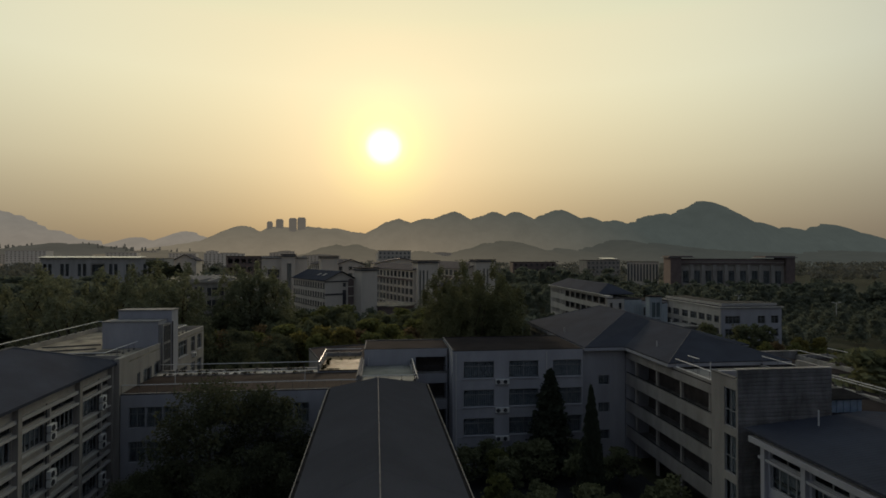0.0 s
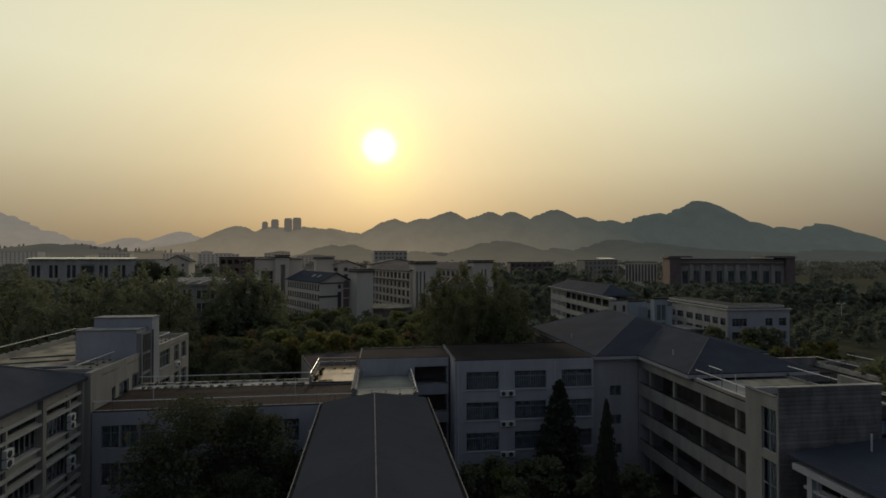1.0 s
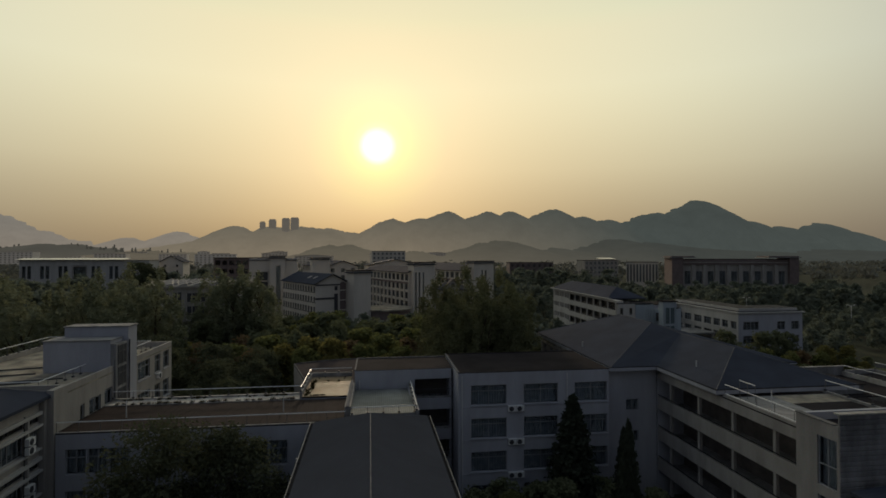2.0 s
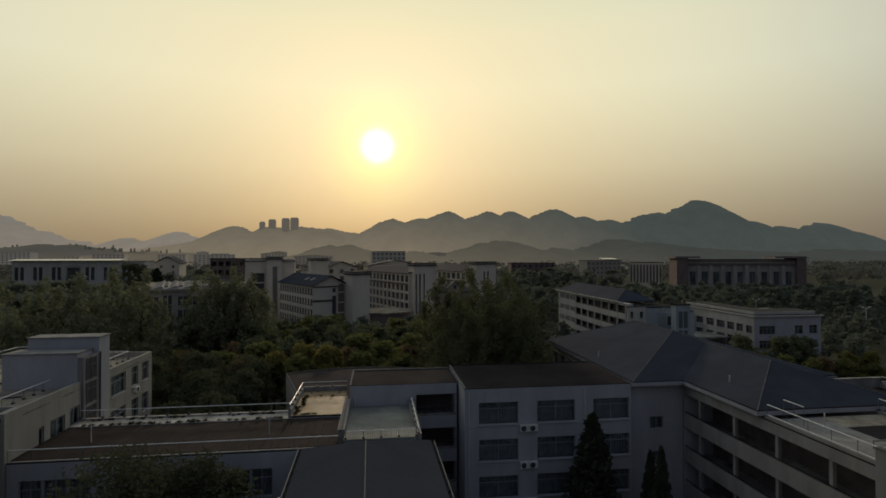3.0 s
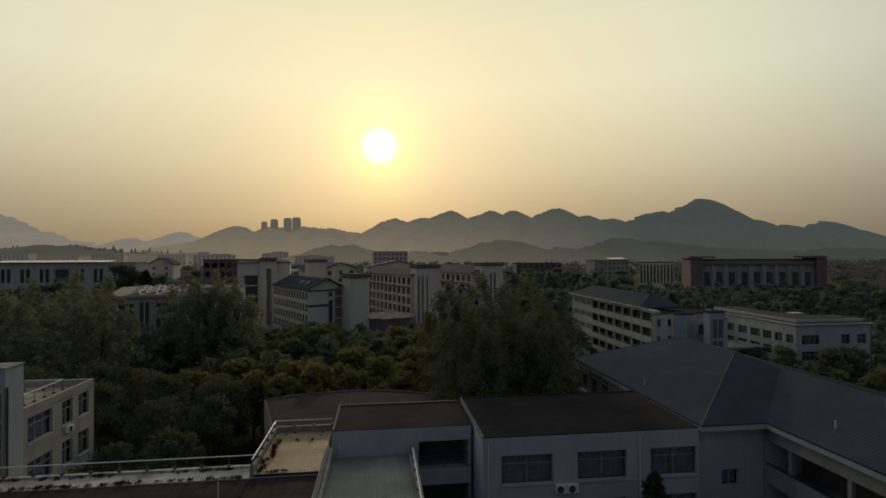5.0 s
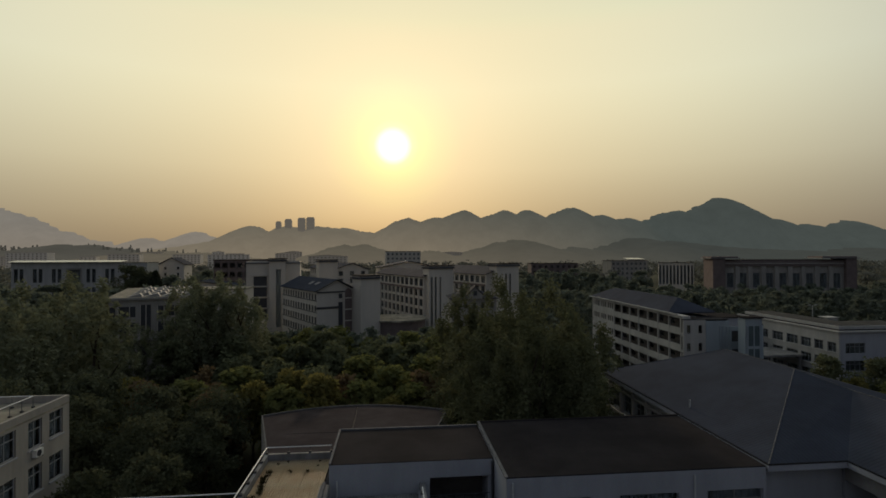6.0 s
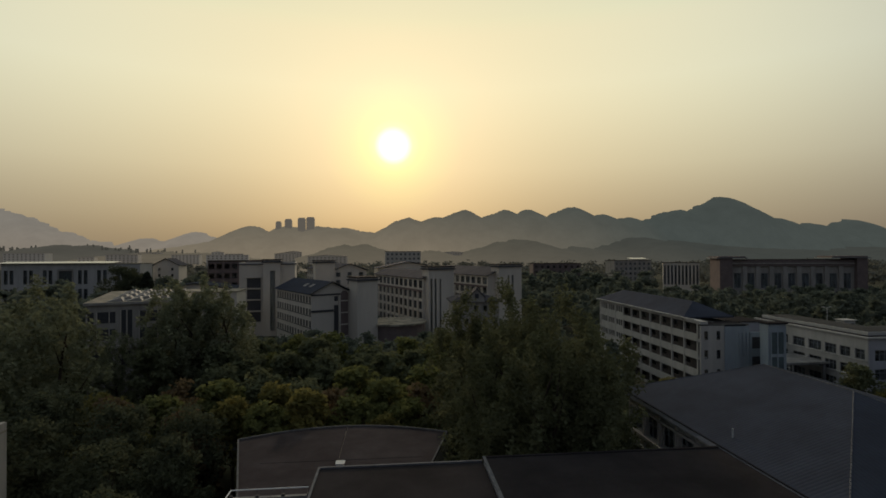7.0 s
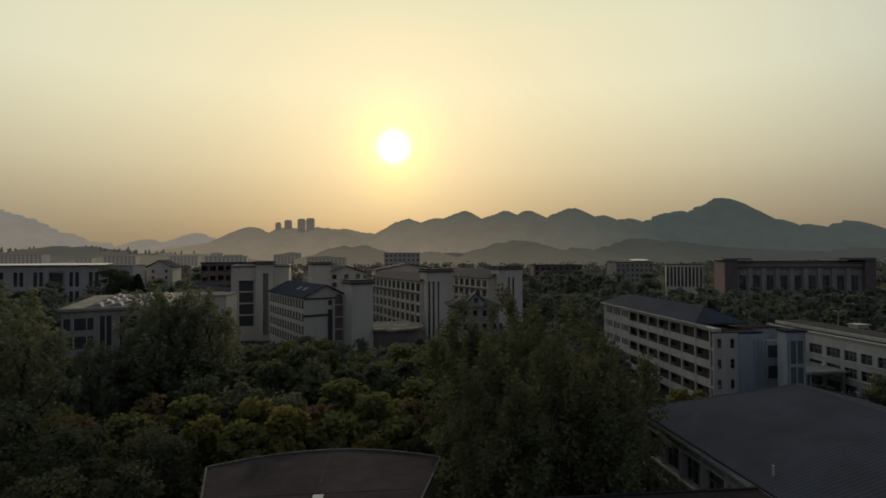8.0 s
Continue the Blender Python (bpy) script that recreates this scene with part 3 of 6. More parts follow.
def left_block():
    t = thing("office_block", "cream flat-roofed block with a stair penthouse on its roof", "building", (-35, 70, 0))
    x0, x1, y0, y1, zr = -43.0, -27.7, 58.9, 82.3, 15.3
    s = Side(x1, y0, 90, y1 - y0)
    spec = []
    for f in range(4):
        T = 14.25 - 3.7 * f
        spec += [(60.9, 61.6, T - 2.2, T - 0.6, 1), (62.4, 64.5, T - 2.1, T - 0.5, 2), (65.2, 66.8, T - 1.95, T - 0.3, 2)]
        spec += [(72.5, 75.7, T - 1.3, T + 0.85, 3), (77.05, 78.7, T - 1.35, T + 0.88, 2), (79.6, 81.4, T - 1.3, T + 0.9, 2)]
    spec = [(a - y0, b - y0, c, d, n) for a, b, c, d, n in spec]
    part("wall", wall_shape(s, 0, zr, [q[:4] for q in spec], 0.3), CREAM, t)
    for a, b, c, d, n in spec:
        window(t, s, a, b, c, d, n, transom=1.45, frame_mat=FRAME, curtain=True, sill=True)
    shell(t, x0, x1, y0, y1, zr, CREAM, skip="e")
    floors(t, x0 + 0.3, x1 - 0.3, y0 + 0.3, y1 - 0.3, [0.4 + 3.6 * k for k in range(4)])
    part("inner_wall", Shape().box(-34.2, -34.0, y0 + 0.3, y1 - 0.3, 0, 14.9), INNER, t)
    part("roof", Shape().box(x0, x1, y0, y1, zr + 0.002, zr + 0.15), SCREED, t, "pale stained roof screed")
    parapet(t, x0, x1, y0, y1, zr + 0.152, 16.05, CREAM)
    part("wall", Shape().box(-28.25, x1, 56.9, y0 - 0.002, 0, 16.05), CREAM, t)
    # stair penthouse in two steps
    part("penthouse", Shape().box(-34.5, -28.0, 66.9, 69.5, zr + 0.152, 18.68), PLASTER, t)
    part("penthouse", Shape().box(-33.9, -27.4, 69.5, 71.5, 0, 19.8), PLASTER, t)
    part("penthouse_cap", Shape().box(-34.6, -27.9, 66.8, 69.497, 18.68, 18.78), CONCRETE, t)
    part("penthouse_cap", Shape().box(-34.0, -27.3, 69.4, 71.6, 19.8, 19.92), CONCRETE, t)
    part("downpipe", Shape().bar((-27.32, 69.6, 18.4), (-27.32, 69.6, 10), 0.08), DARK_FRAME, t)
    part("downpipe", Shape().bar((-27.6, 67.0, 16.6), (-27.6, 67.0, 10), 0.06), DARK_FRAME, t)
    part("stair_bay", Shape().box(-27.998, -27.45, 66.95, 69.4, 0, 18.3), CONCRETE, t)
    for z0 in (9.2, 11.5, 13.8, 16.1):
        part("stair_glazing", Shape().box(-27.446, -27.40, 67.35, 69.0, z0, z0 + 1.95), DARK_FRAME, t, "tall dark stair glazing")
        for yy in (67.3, 68.12, 68.95):
            part("glazing_bar", Shape().box(-27.396, -27.35, yy, yy + 0.09, z0 - 0.05, z0 + 2.0), EDGE, t)
        part("glazing_bar", Shape().box(-27.396, -27.34, 67.4, 68.94, z0 + 1.3, z0 + 1.38), EDGE, t)
    for y, z in ((77.9, 12.1), (73.2, 9.0)):
        place_ac(s.m(y - y0, z, 0.02))
    railing("steel railing along the flat roof edge", [(-42.8, 59.2, 16.05), (-42.8, 82.1, 16.05), (-34.9, 82.1, 16.05)], 0.9, 1.9)
    railing("steel railing along the flat roof edge", [(-29.6, 72.3, 15.45), (-29.6, 80.5, 15.45), (-33, 80.5, 15.45)], 1.0, 1.4)
    railing("steel railing along the flat roof edge", [(-35, 59.4, 15.45), (-30.4, 59.4, 15.45), (-30.4, 67.3, 15.45)], 0.84, 1.25)
    # low pipes and slabs lying on the roof
    for y, xx in ((62, -36), (63.5, -34), (66, -38), (69, -39)):
        r = thing("roof_pipe", "dark pipe lying on a pale roof", "pipe", (xx, y, zr + 0.15), "roof pipes")
        part("pipe", Shape().bar((xx - 3, y - 1, zr + 0.22), (xx + 3, y + 0.6, zr + 0.22), 0.07), DARK_FRAME, r)


left_wing()
left_block()

def weed_tuft(rng, s, x, y, z, r, h, n):
    """Thin bent blades round one root."""
    for k in range(n):
        w, q = rng.random() * 6.283, rng.random() * r
        bx, by = x + q * math.cos(w), y + q * math.sin(w)
        dx, dy = rng.uniform(-0.5, 0.5) * h, rng.uniform(-0.5, 0.5) * h
        s.poly([(bx - 0.03, by, z), (bx + 0.03, by + 0.02, z), (bx + dx, by + dy, z + h * rng.uniform(0.5, 1.1))])


# --- the lower link between the left block and the middle ---


def link():
    t = thing("link_building", "low link building with a brown paved roof terrace", "building", (-18, 63, 0))
    x0, x1, y0, y1 = -27.6, -8.3, 57.0, 66.95
    s = Side(x0, y0, 0, -3.0 - x0)
    spec = [(u, u + 1.62, 10.9 - 3.6 * f - 2.2, 10.9 - 3.6 * f, 1) for f in range(3) for u in (0.8, 2.55, 4.3, 7.6, 9.35, 11.1, 14.3, 16.05, 17.8)]
    part("wall", wall_shape(s, 0, 12.2, [q[:4] for q in spec], 0.3), PLASTER, t)
    for a, b, c, d, n in spec:
        # curtains added here to lighten the panes in place of sky reflections
        window(t, s, a, b, c, d, 2, transom=1.45, frame_mat=FRAME, curtain=True)
    part("wall", Shape().box(x0, x1, y1 - 0.3, y1, 0, 12.2), PLASTER, t)
    part("inner_wall", Shape().box(x0, -3.4, 62.9, 63.1, 0, 11.9), INNER, t)
    floors(t, x0, -3.2, y0 + 0.3, y1 - 0.3, [0.4, 4.0, 7.6])
    part("roof", Shape().box(x0, -3.0, y0 + 0.0, y1, 12.2, 12.3), FELT, t)
    part("roof_kerb", Shape().box(x0, -3.0, y0, y0 + 0.2, 12.302, 12.37), CONCRETE, t)
    part("parapet", Shape().box(x0, x1 + 0.2, y1 - 0.3, y1, 12.302, 12.58), PALE, t, "pale stained parapet")
    part("gutter_strip", Shape().box(x0, x1, 64.85, y1 - 0.3, 12.302, 12.42), PALE, t, "pale stained gutter strip")
    rng = random.Random(8)
    w = Shape()
    for k in range(70):
        weed_tuft(rng, w, rng.uniform(x0 + 0.5, x1 - 0.5), rng.choice((64.95, 66.5)) + rng.uniform(-0.05, 0.25), 12.42, 0.28, rng.uniform(0.08, 0.3), 22)
    tagged(part("weeds", w, WEED), "dry weeds along the gutter of a roof terrace", "weeds", kind="stuff")
    # paving slabs on the terrace
    nx, ny = 32, 8
    dx, dy = (-3.2 - x0) / nx, (64.8 - 57.4) / ny
    me = Shape().box(0.01, dx - 0.01, 0.01, dy - 0.01, 0, 0.05).mesh("paving_slab")
    for i in range(nx):
        for j in range(ny):
            placed("paving_slab", me, BROWN_TILE, t, Matrix.Translation((x0 + i * dx, 57.4 + j * dy, 12.302 + 0.006 * random.random())))
    railing("thin steel railing along a roof terrace", [(x0, 57.15, 12.37), (-3.0, 57.15, 12.37)], 0.85, 1.75, foot_on=False)
    railing("thin steel railing along a roof terrace", [(x0, 66.8, 12.58), (-8.3, 66.8, 12.58)], 0.75, 1.9)
    for x in (-23.6, -9.2):
        p = thing("roof_post", "slim white post standing on a roof terrace", "post", (x, 60.75, 12.35), "roof posts")
        part("post", Shape().bar((x, 60.75, 12.35), (x, 60.75, 13.95), 0.045), WHITE_PAINT, p)


link()

# --- the middle: sheet-roofed annex, tan roof, stair penthouse and main block ---


def annex():
    t = thing("annex", "annex with a grey corrugated roof and steel rails", "building", (0.5, 62, 0))
    x0, x1, y0, y1, z, fall = -2.55, 3.45, 56.5, 67.3, 13.05, 0.052
    tilt = Matrix(((1, 0, 0, 0), (0, 1, 0, 0), (0, -fall, 1, fall * y0), (0, 0, 0, 1)))
    for k in range(6):
        xa = x0 + (x1 - x0) * k / 6
        me = corrugated(xa, xa + (x1 - x0) / 6 - 0.005, y0, y1, z).mesh("roof_sheet")
        me.transform(tilt)
        part("roof_sheet", me, SHEET, t)
    shell(t, x0 + 0.1, x1 - 0.1, y0 + 0.1, y1, 12.35, PLASTER, skip="n")
    part("fascia", Shape().box(x0 + 0.1, x1 - 0.1, y0 + 0.1, y0 + 0.4, 12.352, z - 0.06), PLASTER, t)
    part("kerb", Shape().box(x1, x1 + 0.35, y0, y1, z - 0.3, z + 0.22), CONCRETE, t)
    part("kerb", Shape().box(-3.15, x0, y0 + 1.5, y1, z - 0.8, z + 0.35), CONCRETE, t)
    part("roof_pipe", Shape().bar((-2.85, y0 + 0.4, z + 0.62), (-2.85, y1 - 0.4, z + 0.62), 0.13), RIDGE, t, "pale lagged pipe")
    for y in (y0 + 2, y0 + 5, y0 + 9):
        part("pipe_stand", Shape().box(-2.95, -2.75, y, y + 0.2, z + 0.35, z + 0.5), CONCRETE, t)
    railing("thin steel railing round a corrugated roof", [(-2.4, y0 + 0.1, z + 0.05), (x1 - 0.1, y0 + 0.1, z + 0.05), (x1 - 0.1, y0 + 0.15, z + 0.05)], 0.6, 1.5)
    railing("thin steel railing round a corrugated roof", [(x1 + 0.1, y0 + 0.1, z + 0.22), (x1 + 0.1, 65.6, z + 0.22)], 0.45, 1.5)
    part("wall", Shape().box(x1 - 0.095, x1 + 0.3, y0 + 0.1, y1, 0, z - 0.3), PLASTER, t)


def tan_annex():
    t = thing("tan_roofed_annex", "annex with a rusty tan corrugated roof and low parapets", "building", (-5.7, 68, 0))
    x0, x1, y0, y1, z = -8.3, -3.2, 65.0, 74.0, 12.6
    n = 3
    for k in range(n):
        xa = x0 + 0.25 + (x1 - x0 - 0.25) * k / n
        part("roof_sheet", corrugated(xa, xa + (x1 - x0 - 0.25) / n - 0.01, y0 + 0.02, y1 - 0.25, z - 0.03, 0.17, 0.05, 0.02), TAN_ROOF, t)
    part("roof_slab", Shape().box(x0 + 0.25, x1, y0 + 0.02, y1 - 0.25, z - 0.2, z - 0.054), FELT, t)
    shell(t, x0, x1, y0, y1, z - 0.206, PLASTER)
    part("parapet", Shape().box(x0, x0 + 0.25, y0 + 0.02, y1, z - 0.2, z + 0.5), CONCRETE, t)
    part("parapet", Shape().box(x0 + 0.25, x1, y1 - 0.25, y1, z - 0.2, z + 0.5), CONCRETE, t)
    railing("steel railing round a stained tan roof", [(x0 + 0.12, y0 + 0.2, z + 0.5), (x0 + 0.12, y1 - 0.12, z + 0.5), (x1, y1 - 0.12, z + 0.5)], 0.5, 1.6)
    rng = random.Random(3)
    s = Shape()
    for x, y, r, h, m in [(x0 + 0.5 + rng.random() * 0.5, y0 + 0.4 + 0.55 * k, 0.25, rng.uniform(0.15, 0.5), 26) for k in range(12)] + \
            [(rng.uniform(x0 + 0.6, x1 - 0.3), y1 - 0.5 - rng.random() * 2.2, 0.14, 0.14, 14) for k in range(8)] + \
            [(rng.uniform(x0 + 0.4, x0 + 2.6), y0 + 0.15 + 0.25 * rng.random(), 0.2, 0.16, 18) for k in range(7)]:
        weed_tuft(rng, s, x, y, z, r, h, m)
    tagged(part("weeds", s, WEED), "dry weeds growing along the edges of a stained tan roof", "weeds", kind="stuff")


def stair_core():
    t = thing("stair_core", "stair block with open dark landings on each floor", "building", (3, 70, 0))
    x0, x1, y0, y1, z = -2.6, 8.5, 67.4, 74.2, 14.6
    s = Side(x0, y0, 0, x1 - x0)
    tops = [13.5 - 3.5 * f for f in range(4)]
    holes = [(4.15 - x0, 8.35 - x0, T - 2.25, T) for T in tops]
    part("wall", wall_shape(s, 0, z, holes, 0.3), PLASTER, t)
    shell(t, x0, x1, y0, y1, z, PLASTER, skip="s")
    for T in tops:
        part("landing", Shape().box(4.1, 8.4, y0 + 0.32, y0 + 2.6, T - 2.6, T - 2.4), CONCRETE, t)
        part("balustrade", Shape().box(4.15, 8.35, y0 + 0.1, y0 + 0.2, T - 2.246, T - 2.0), CONCRETE, t)
        for k in range(6):
            part("baluster", Shape().bar((4.5 + 0.68 * k, y0 + 0.15, T - 2.0), (4.5 + 0.68 * k, y0 + 0.15, T - 1.25), 0.02), DARK_FRAME, t)
        part("hand_rail", Shape().bar((4.2, y0 + 0.15, T - 1.25), (8.3, y0 + 0.15, T - 1.25), 0.03), DARK_FRAME, t)
    part("landing_wall", Shape().box(3.7, 8.2, y0 + 2.62, y0 + 2.8, 0, z - 0.25), BALCONY, t, "brown wall behind the landings, darkened for their shade")
    part("roof", Shape().box(x0 + 0.12, x1, y0 + 0.04, y1 - 0.15, z + 0.002, z + 0.05), FELT, t)
    part("coping", Shape().box(x0 - 0.03, x0 + 0.118, y0, y1, z + 0.002, z + 0.16), RIDGE, t)
    part("coping", Shape().box(x0 + 0.12, x1, y1 - 0.148, y1 + 0.03, z + 0.002, z + 0.16), RIDGE, t)
    part("vent_pipe", Shape().bar((-2.08, 67.3, 12.4), (-2.08, 67.3, 13.6), 0.06), WHITE_PAINT, t)
    part("downpipe", Shape().bar((8.42, 67.33, 14.5), (8.42, 67.33, 0.1), 0.05), DARK_FRAME, t)


def main_block():
    t = thing("main_block", "white four-storey main block with wide curtained windows", "building", (17, 69, 0))
    x0, x1, y0, y1, z = 8.6, 25.7, 63.6, 74.2, 14.85
    s = Side(x0, y0, 0, x1 - x0)
    tops = [13.52 - 3.6 * f for f in range(4)]
    spec = [(a - x0, b - x0, T - 2.15, T) for T in tops for a, b in ((9.98, 13.95), (15.86, 19.77), (21.68, 25.5))]
    part("wall", wall_shape(s, 0, z, spec, 0.3), PLASTER, t)
    for q in spec:
        window(t, s, *q, 2, transom=1.5, frame_mat=FRAME, curtain=True, sill=True)
    # wall set back beside the galleries, with small dark openings
    r = Side(x1, 64.5, 0, 31.9 - x1)
    small = [(28.2 - x1, 29.7 - x1, 13.35 - 3.6 * f - 3.45, 13.35 - 3.6 * f - 2.2) for f in range(3)]
    part("wall", wall_shape(r, 0, 14.75, small, 0.3), PLASTER, t)
    for q in small:
        window(t, r, *q, 2, frame_mat=FRAME, curtain=True)
    part("wall", Shape().box(x1 - 0.3, x1, y0 + 0.302, 64.498, 0, z), PLASTER, t)
    shell(t, x0, x1, y0, y1, z, PLASTER, skip="se")
    part("inner_wall", Shape().box(x0, 31.6, 68.0, 68.2, 0, 14.4), INNER, t)
    floors(t, x0 + 0.3, 31.0, 64.85, y1 - 0.3, [0.4 + 3.6 * k for k in range(4)])
    part("roof", Shape().box(x0 + 0.02, x1, y0 + 0.05, y1, z + 0.002, z + 0.08), FELT, t, "dark felted flat roof with rusty patches")
    part("roof", Shape().box(x1 + 0.002, 26.4, 64.5, y1, 14.76, z + 0.04), FELT, t)
    part("side_coping", Shape().box(x0 - 0.09, x0 + 0.12, y0, y1, z + 0.082, z + 0.15), RIDGE, t, "pale coping along the side of the roof")
    part("roof_kerb", Shape().box(x0 + 0.13, x1, y1 - 0.2, y1, z + 0.082, z + 0.16), FELT, t)
    for T in tops:
        for k in (0, 1):
            place_ac(s.m(14.5 - x0 + 0.9 * k, T - 2.95, 0.02))
        part("band", Shape().box(8.9, 25.6, y0 - 0.05, y0 - 0.002, T - 2.4, T - 2.31), PLASTER, t)
    for x in (9.0, 20.8):
        part("downpipe", Shape().bar((x, y0 - 0.07, 14.6), (x, y0 - 0.07, 0.1), 0.06), WHITE_PAINT, t)


annex()
tan_annex()
stair_core()
main_block()

# --- right: L-shaped block with a hipped tile roof, open galleries, stair tower ---


def hipped_block():
    t = thing("gallery_block", "L-shaped block with a slate-blue hipped roof and open galleries", "building", (38, 65, 0))
    z = 14.9
    # north block roof: eaves x 25.9..49.1, y 63.6..96; ridge x 37.5 at 18.5
    zn, zs = 18.25, 17.35
    A, B, C, D = (25.9, 63.6, z), (25.9, 90.2, z), (49.1, 90.2, z), (49.1, 63.6, z)
    r0, r1 = (37.3, 75.0, zn), (37.3, 84.6, zn)
    E_, F_, G_, H_ = (31.45, 53.3, z), (31.45, 63.6, z), (46.4, 53.3, z), (46.4, 63.6, z)
    a0, vl = (38.92, 60.75, zs), (38.92, 70.9, zs)
    for pts in ([B, A, r0, r1], [C, B, r1], [D, C, r1, r0]):
        part("roof_slope", Shape().prism(pts[::-1], (0, 0, 0.12)), TILE_ROOF, t)
    part("roof_slope", Shape().prism([A, F_, vl, r0], (0, 0, 0.12)), TILE_ROOF, t)
    part("roof_slope", Shape().prism([vl, H_, D, r0], (0, 0, 0.12)), TILE_ROOF, t)
    part("roof_slope", Shape().prism([F_, E_, a0, vl], (0, 0, 0.12)), TILE_ROOF, t)
    part("roof_slope", Shape().prism([E_, G_, a0], (0, 0, 0.12)), TILE_ROOF, t)
    part("roof_slope", Shape().prism([G_, H_, vl, a0], (0, 0, 0.12)), TILE_ROOF, t)
    up = Vector((0, 0, 0.13))
    for p, q in ((A, r0), (r0, r1), (E_, a0), (a0, vl), (vl, r0), (G_, a0), (B, r1), (C, r1)):
        p, q = Vector(p) + up, Vector(q) + up
        n = int((q - p).length / 0.42)
        s = Shape()
        for k in range(n):
            s.bar(p + (q - p) * (k / n), p + (q - p) * ((k + 0.84) / n), 0.05, 5)
        part("ridge_tiles", s, RIDGE, t, "pale ridge tiles")
    part("soffit", Shape().box(25.9, 49.1, 63.6, 90.2, z - 0.12, z - 0.004), PLASTER, t)
    part("soffit", Shape().box(31.45, 46.4, 53.3, 63.596, z - 0.12, z - 0.004), PLASTER, t)
    for b in ((25.8, 25.9, 63.5, 90.3), (25.9, 31.45, 63.5, 63.6), (31.35, 31.45, 53.2, 63.5), (31.45, 46.4, 53.2, 53.3)):
        part("eaves_gutter", Shape().box(*b, z - 0.3, z + 0.1), PLASTER, t, "white eaves gutter")
        q = (b[0] - 0.03, b[1], b[2] - 0.03, b[3])
        part("gutter_lip", Shape().box(*q, z + 0.1, z + 0.16), GUTTER, t, "dark gutter rim")
    # west wall of the north block
    w = Side(26.5, 89.6, -90, 89.6 - 64.8)
    spec = [(u, u + 2.3, 13.6 - 3.6 * f - 2.0, 13.6 - 3.6 * f, 3) for f in range(4) for u in (0.8, 3.6, 6.4, 9.2, 12.0)]
    part("wall", wall_shape(w, 0, z - 0.13, [q[:4] for q in spec], 0.3), WHITE_WALL, t)
    for a, b, c, d, n in spec:
        window(t, w, a, b, c, d, n, transom=1.2, frame_mat=FRAME, panes=True, curtain=True)
    for f in range(4):
        b = Shape()
        w.block(b, 0, 15, 13.6 - 3.6 * f - 2.35, 13.6 - 3.6 * f - 2.1, 0.0, 0.4)
        part("ledge", b, WHITE_WALL, t)
        b = Shape()
        w.block(b, 0, 15, 13.6 - 3.6 * f + 0.1, 13.6 - 3.6 * f + 0.3, 0.0, 0.3)
        part("window_hood", b, WHITE_WALL, t)
    for u in (0.45, 3.3, 6.1, 8.9, 11.7, 14.5):
        b = Shape()
        w.block(b, u - 0.14, u + 0.14, 0, 14.3, 0.003, 0.26)
        part("pilaster", b, WHITE_WALL, t)
    part("wall", Shape().box(26.5, 48.5, 89.3, 89.6, 0, z - 0.13), PLASTER, t)
    part("wall", Shape().box(48.2, 48.5, 63.9, 89.3, 0, z - 0.13), PLASTER, t)
    floors(t, 26.9, 48.1, 64.9, 89.2, [0.4 + 3.6 * k for k in range(4)])
    part("inner_wall", Shape().box(30, 30.2, 75, 89.2, 0, 14.5), INNER, t)
    # galleries on the west side of the south wing, x = 32, y from 47 to 64.4
    g = Side(32.0, 64.4, -90, 64.4 - 36.4)
    part("gallery_back", Shape().box(35.2, 35.5, 36.4, 64.6, 0, 14.3), BALCONY, t, "brown back wall of the galleries, darkened for their shade")
    part("wall", Shape().box(32.0, 35.2, 64.4, 64.6, 0, 14.3), PLASTER, t)
    b = Shape()
    g.block(b, 0, g.len, 13.4, 14.3, -0.3, 0)
    part("gallery_beam", b, GALLERY, t)
    for f in range(4):
        P = 11.4 - 3.5 * f
        if P > 1:
            b = Shape()
            g.block(b, 0, g.len, P - 1.45, P, -0.18, 0)
            part("gallery_parapet", b, GALLERY, t)
            part("hand_rail", Shape().bar(g.p(0, P + 0.16, -0.08), g.p(g.len, P + 0.16, -0.08), 0.05), GUTTER, t, "dark hand rail")
            part("gallery_floor", Shape().box(32.2, 35.2, 36.4, 64.4, P - 1.2, P - 1.0), CONCRETE, t)
        for k in range(6):
            b = Shape()
            u = 5.0 * k + 2.25
            g.block(b, u - 0.15, u + 0.15, max(P, 0), P + 2.05, -0.5, -0.2)
            part("gallery_column", b, GALLERY, t)
    part("door_wall", Shape().box(35.5, 42.39, 36.4, 36.6, 0, 14.298), PLASTER, t)
    # flat terrace south of the hip, with its rails
    part("terrace_roof", Shape().box(32.0, 42.7, 36.4, 53.2, 14.3, 14.42), FELT, t, "dark terrace roof")
    part("screed_bed", Shape().box(36.6, 42.44, 50.2, 52.7, 14.424, 14.46), SCREED, t, "pale stained screed bed")
    part("terrace_paving", Shape().box(32.3, 36.58, 40.0, 52.7, 14.424, 14.45), CONCRETE, t)
    part("parapet", Shape().box(32.0, 32.25, 36.4, 53.2, 14.422, 14.66), GALLERY, t)
    part("parapet", Shape().box(42.45, 42.7, 36.4, 53.2, 14.422, 14.66), CONCRETE, t)
    part("wall", Shape().box(42.4, 42.7, 36.4, 53.2, 0, 14.298), PLASTER, t)
    railing("steel railing on a roof terrace beside a hipped roof", [(32.12, 53.0, 14.66), (32.12, 39.0, 14.66)], 0.92, 2.0, rails=(0.1, 1.0), foot_on=False)
    railing("steel railing on a roof terrace beside a hipped roof", [(33.6, 53.0, 14.42), (33.6, 51.0, 14.42)], 1.5, 1.1, foot_on=False)
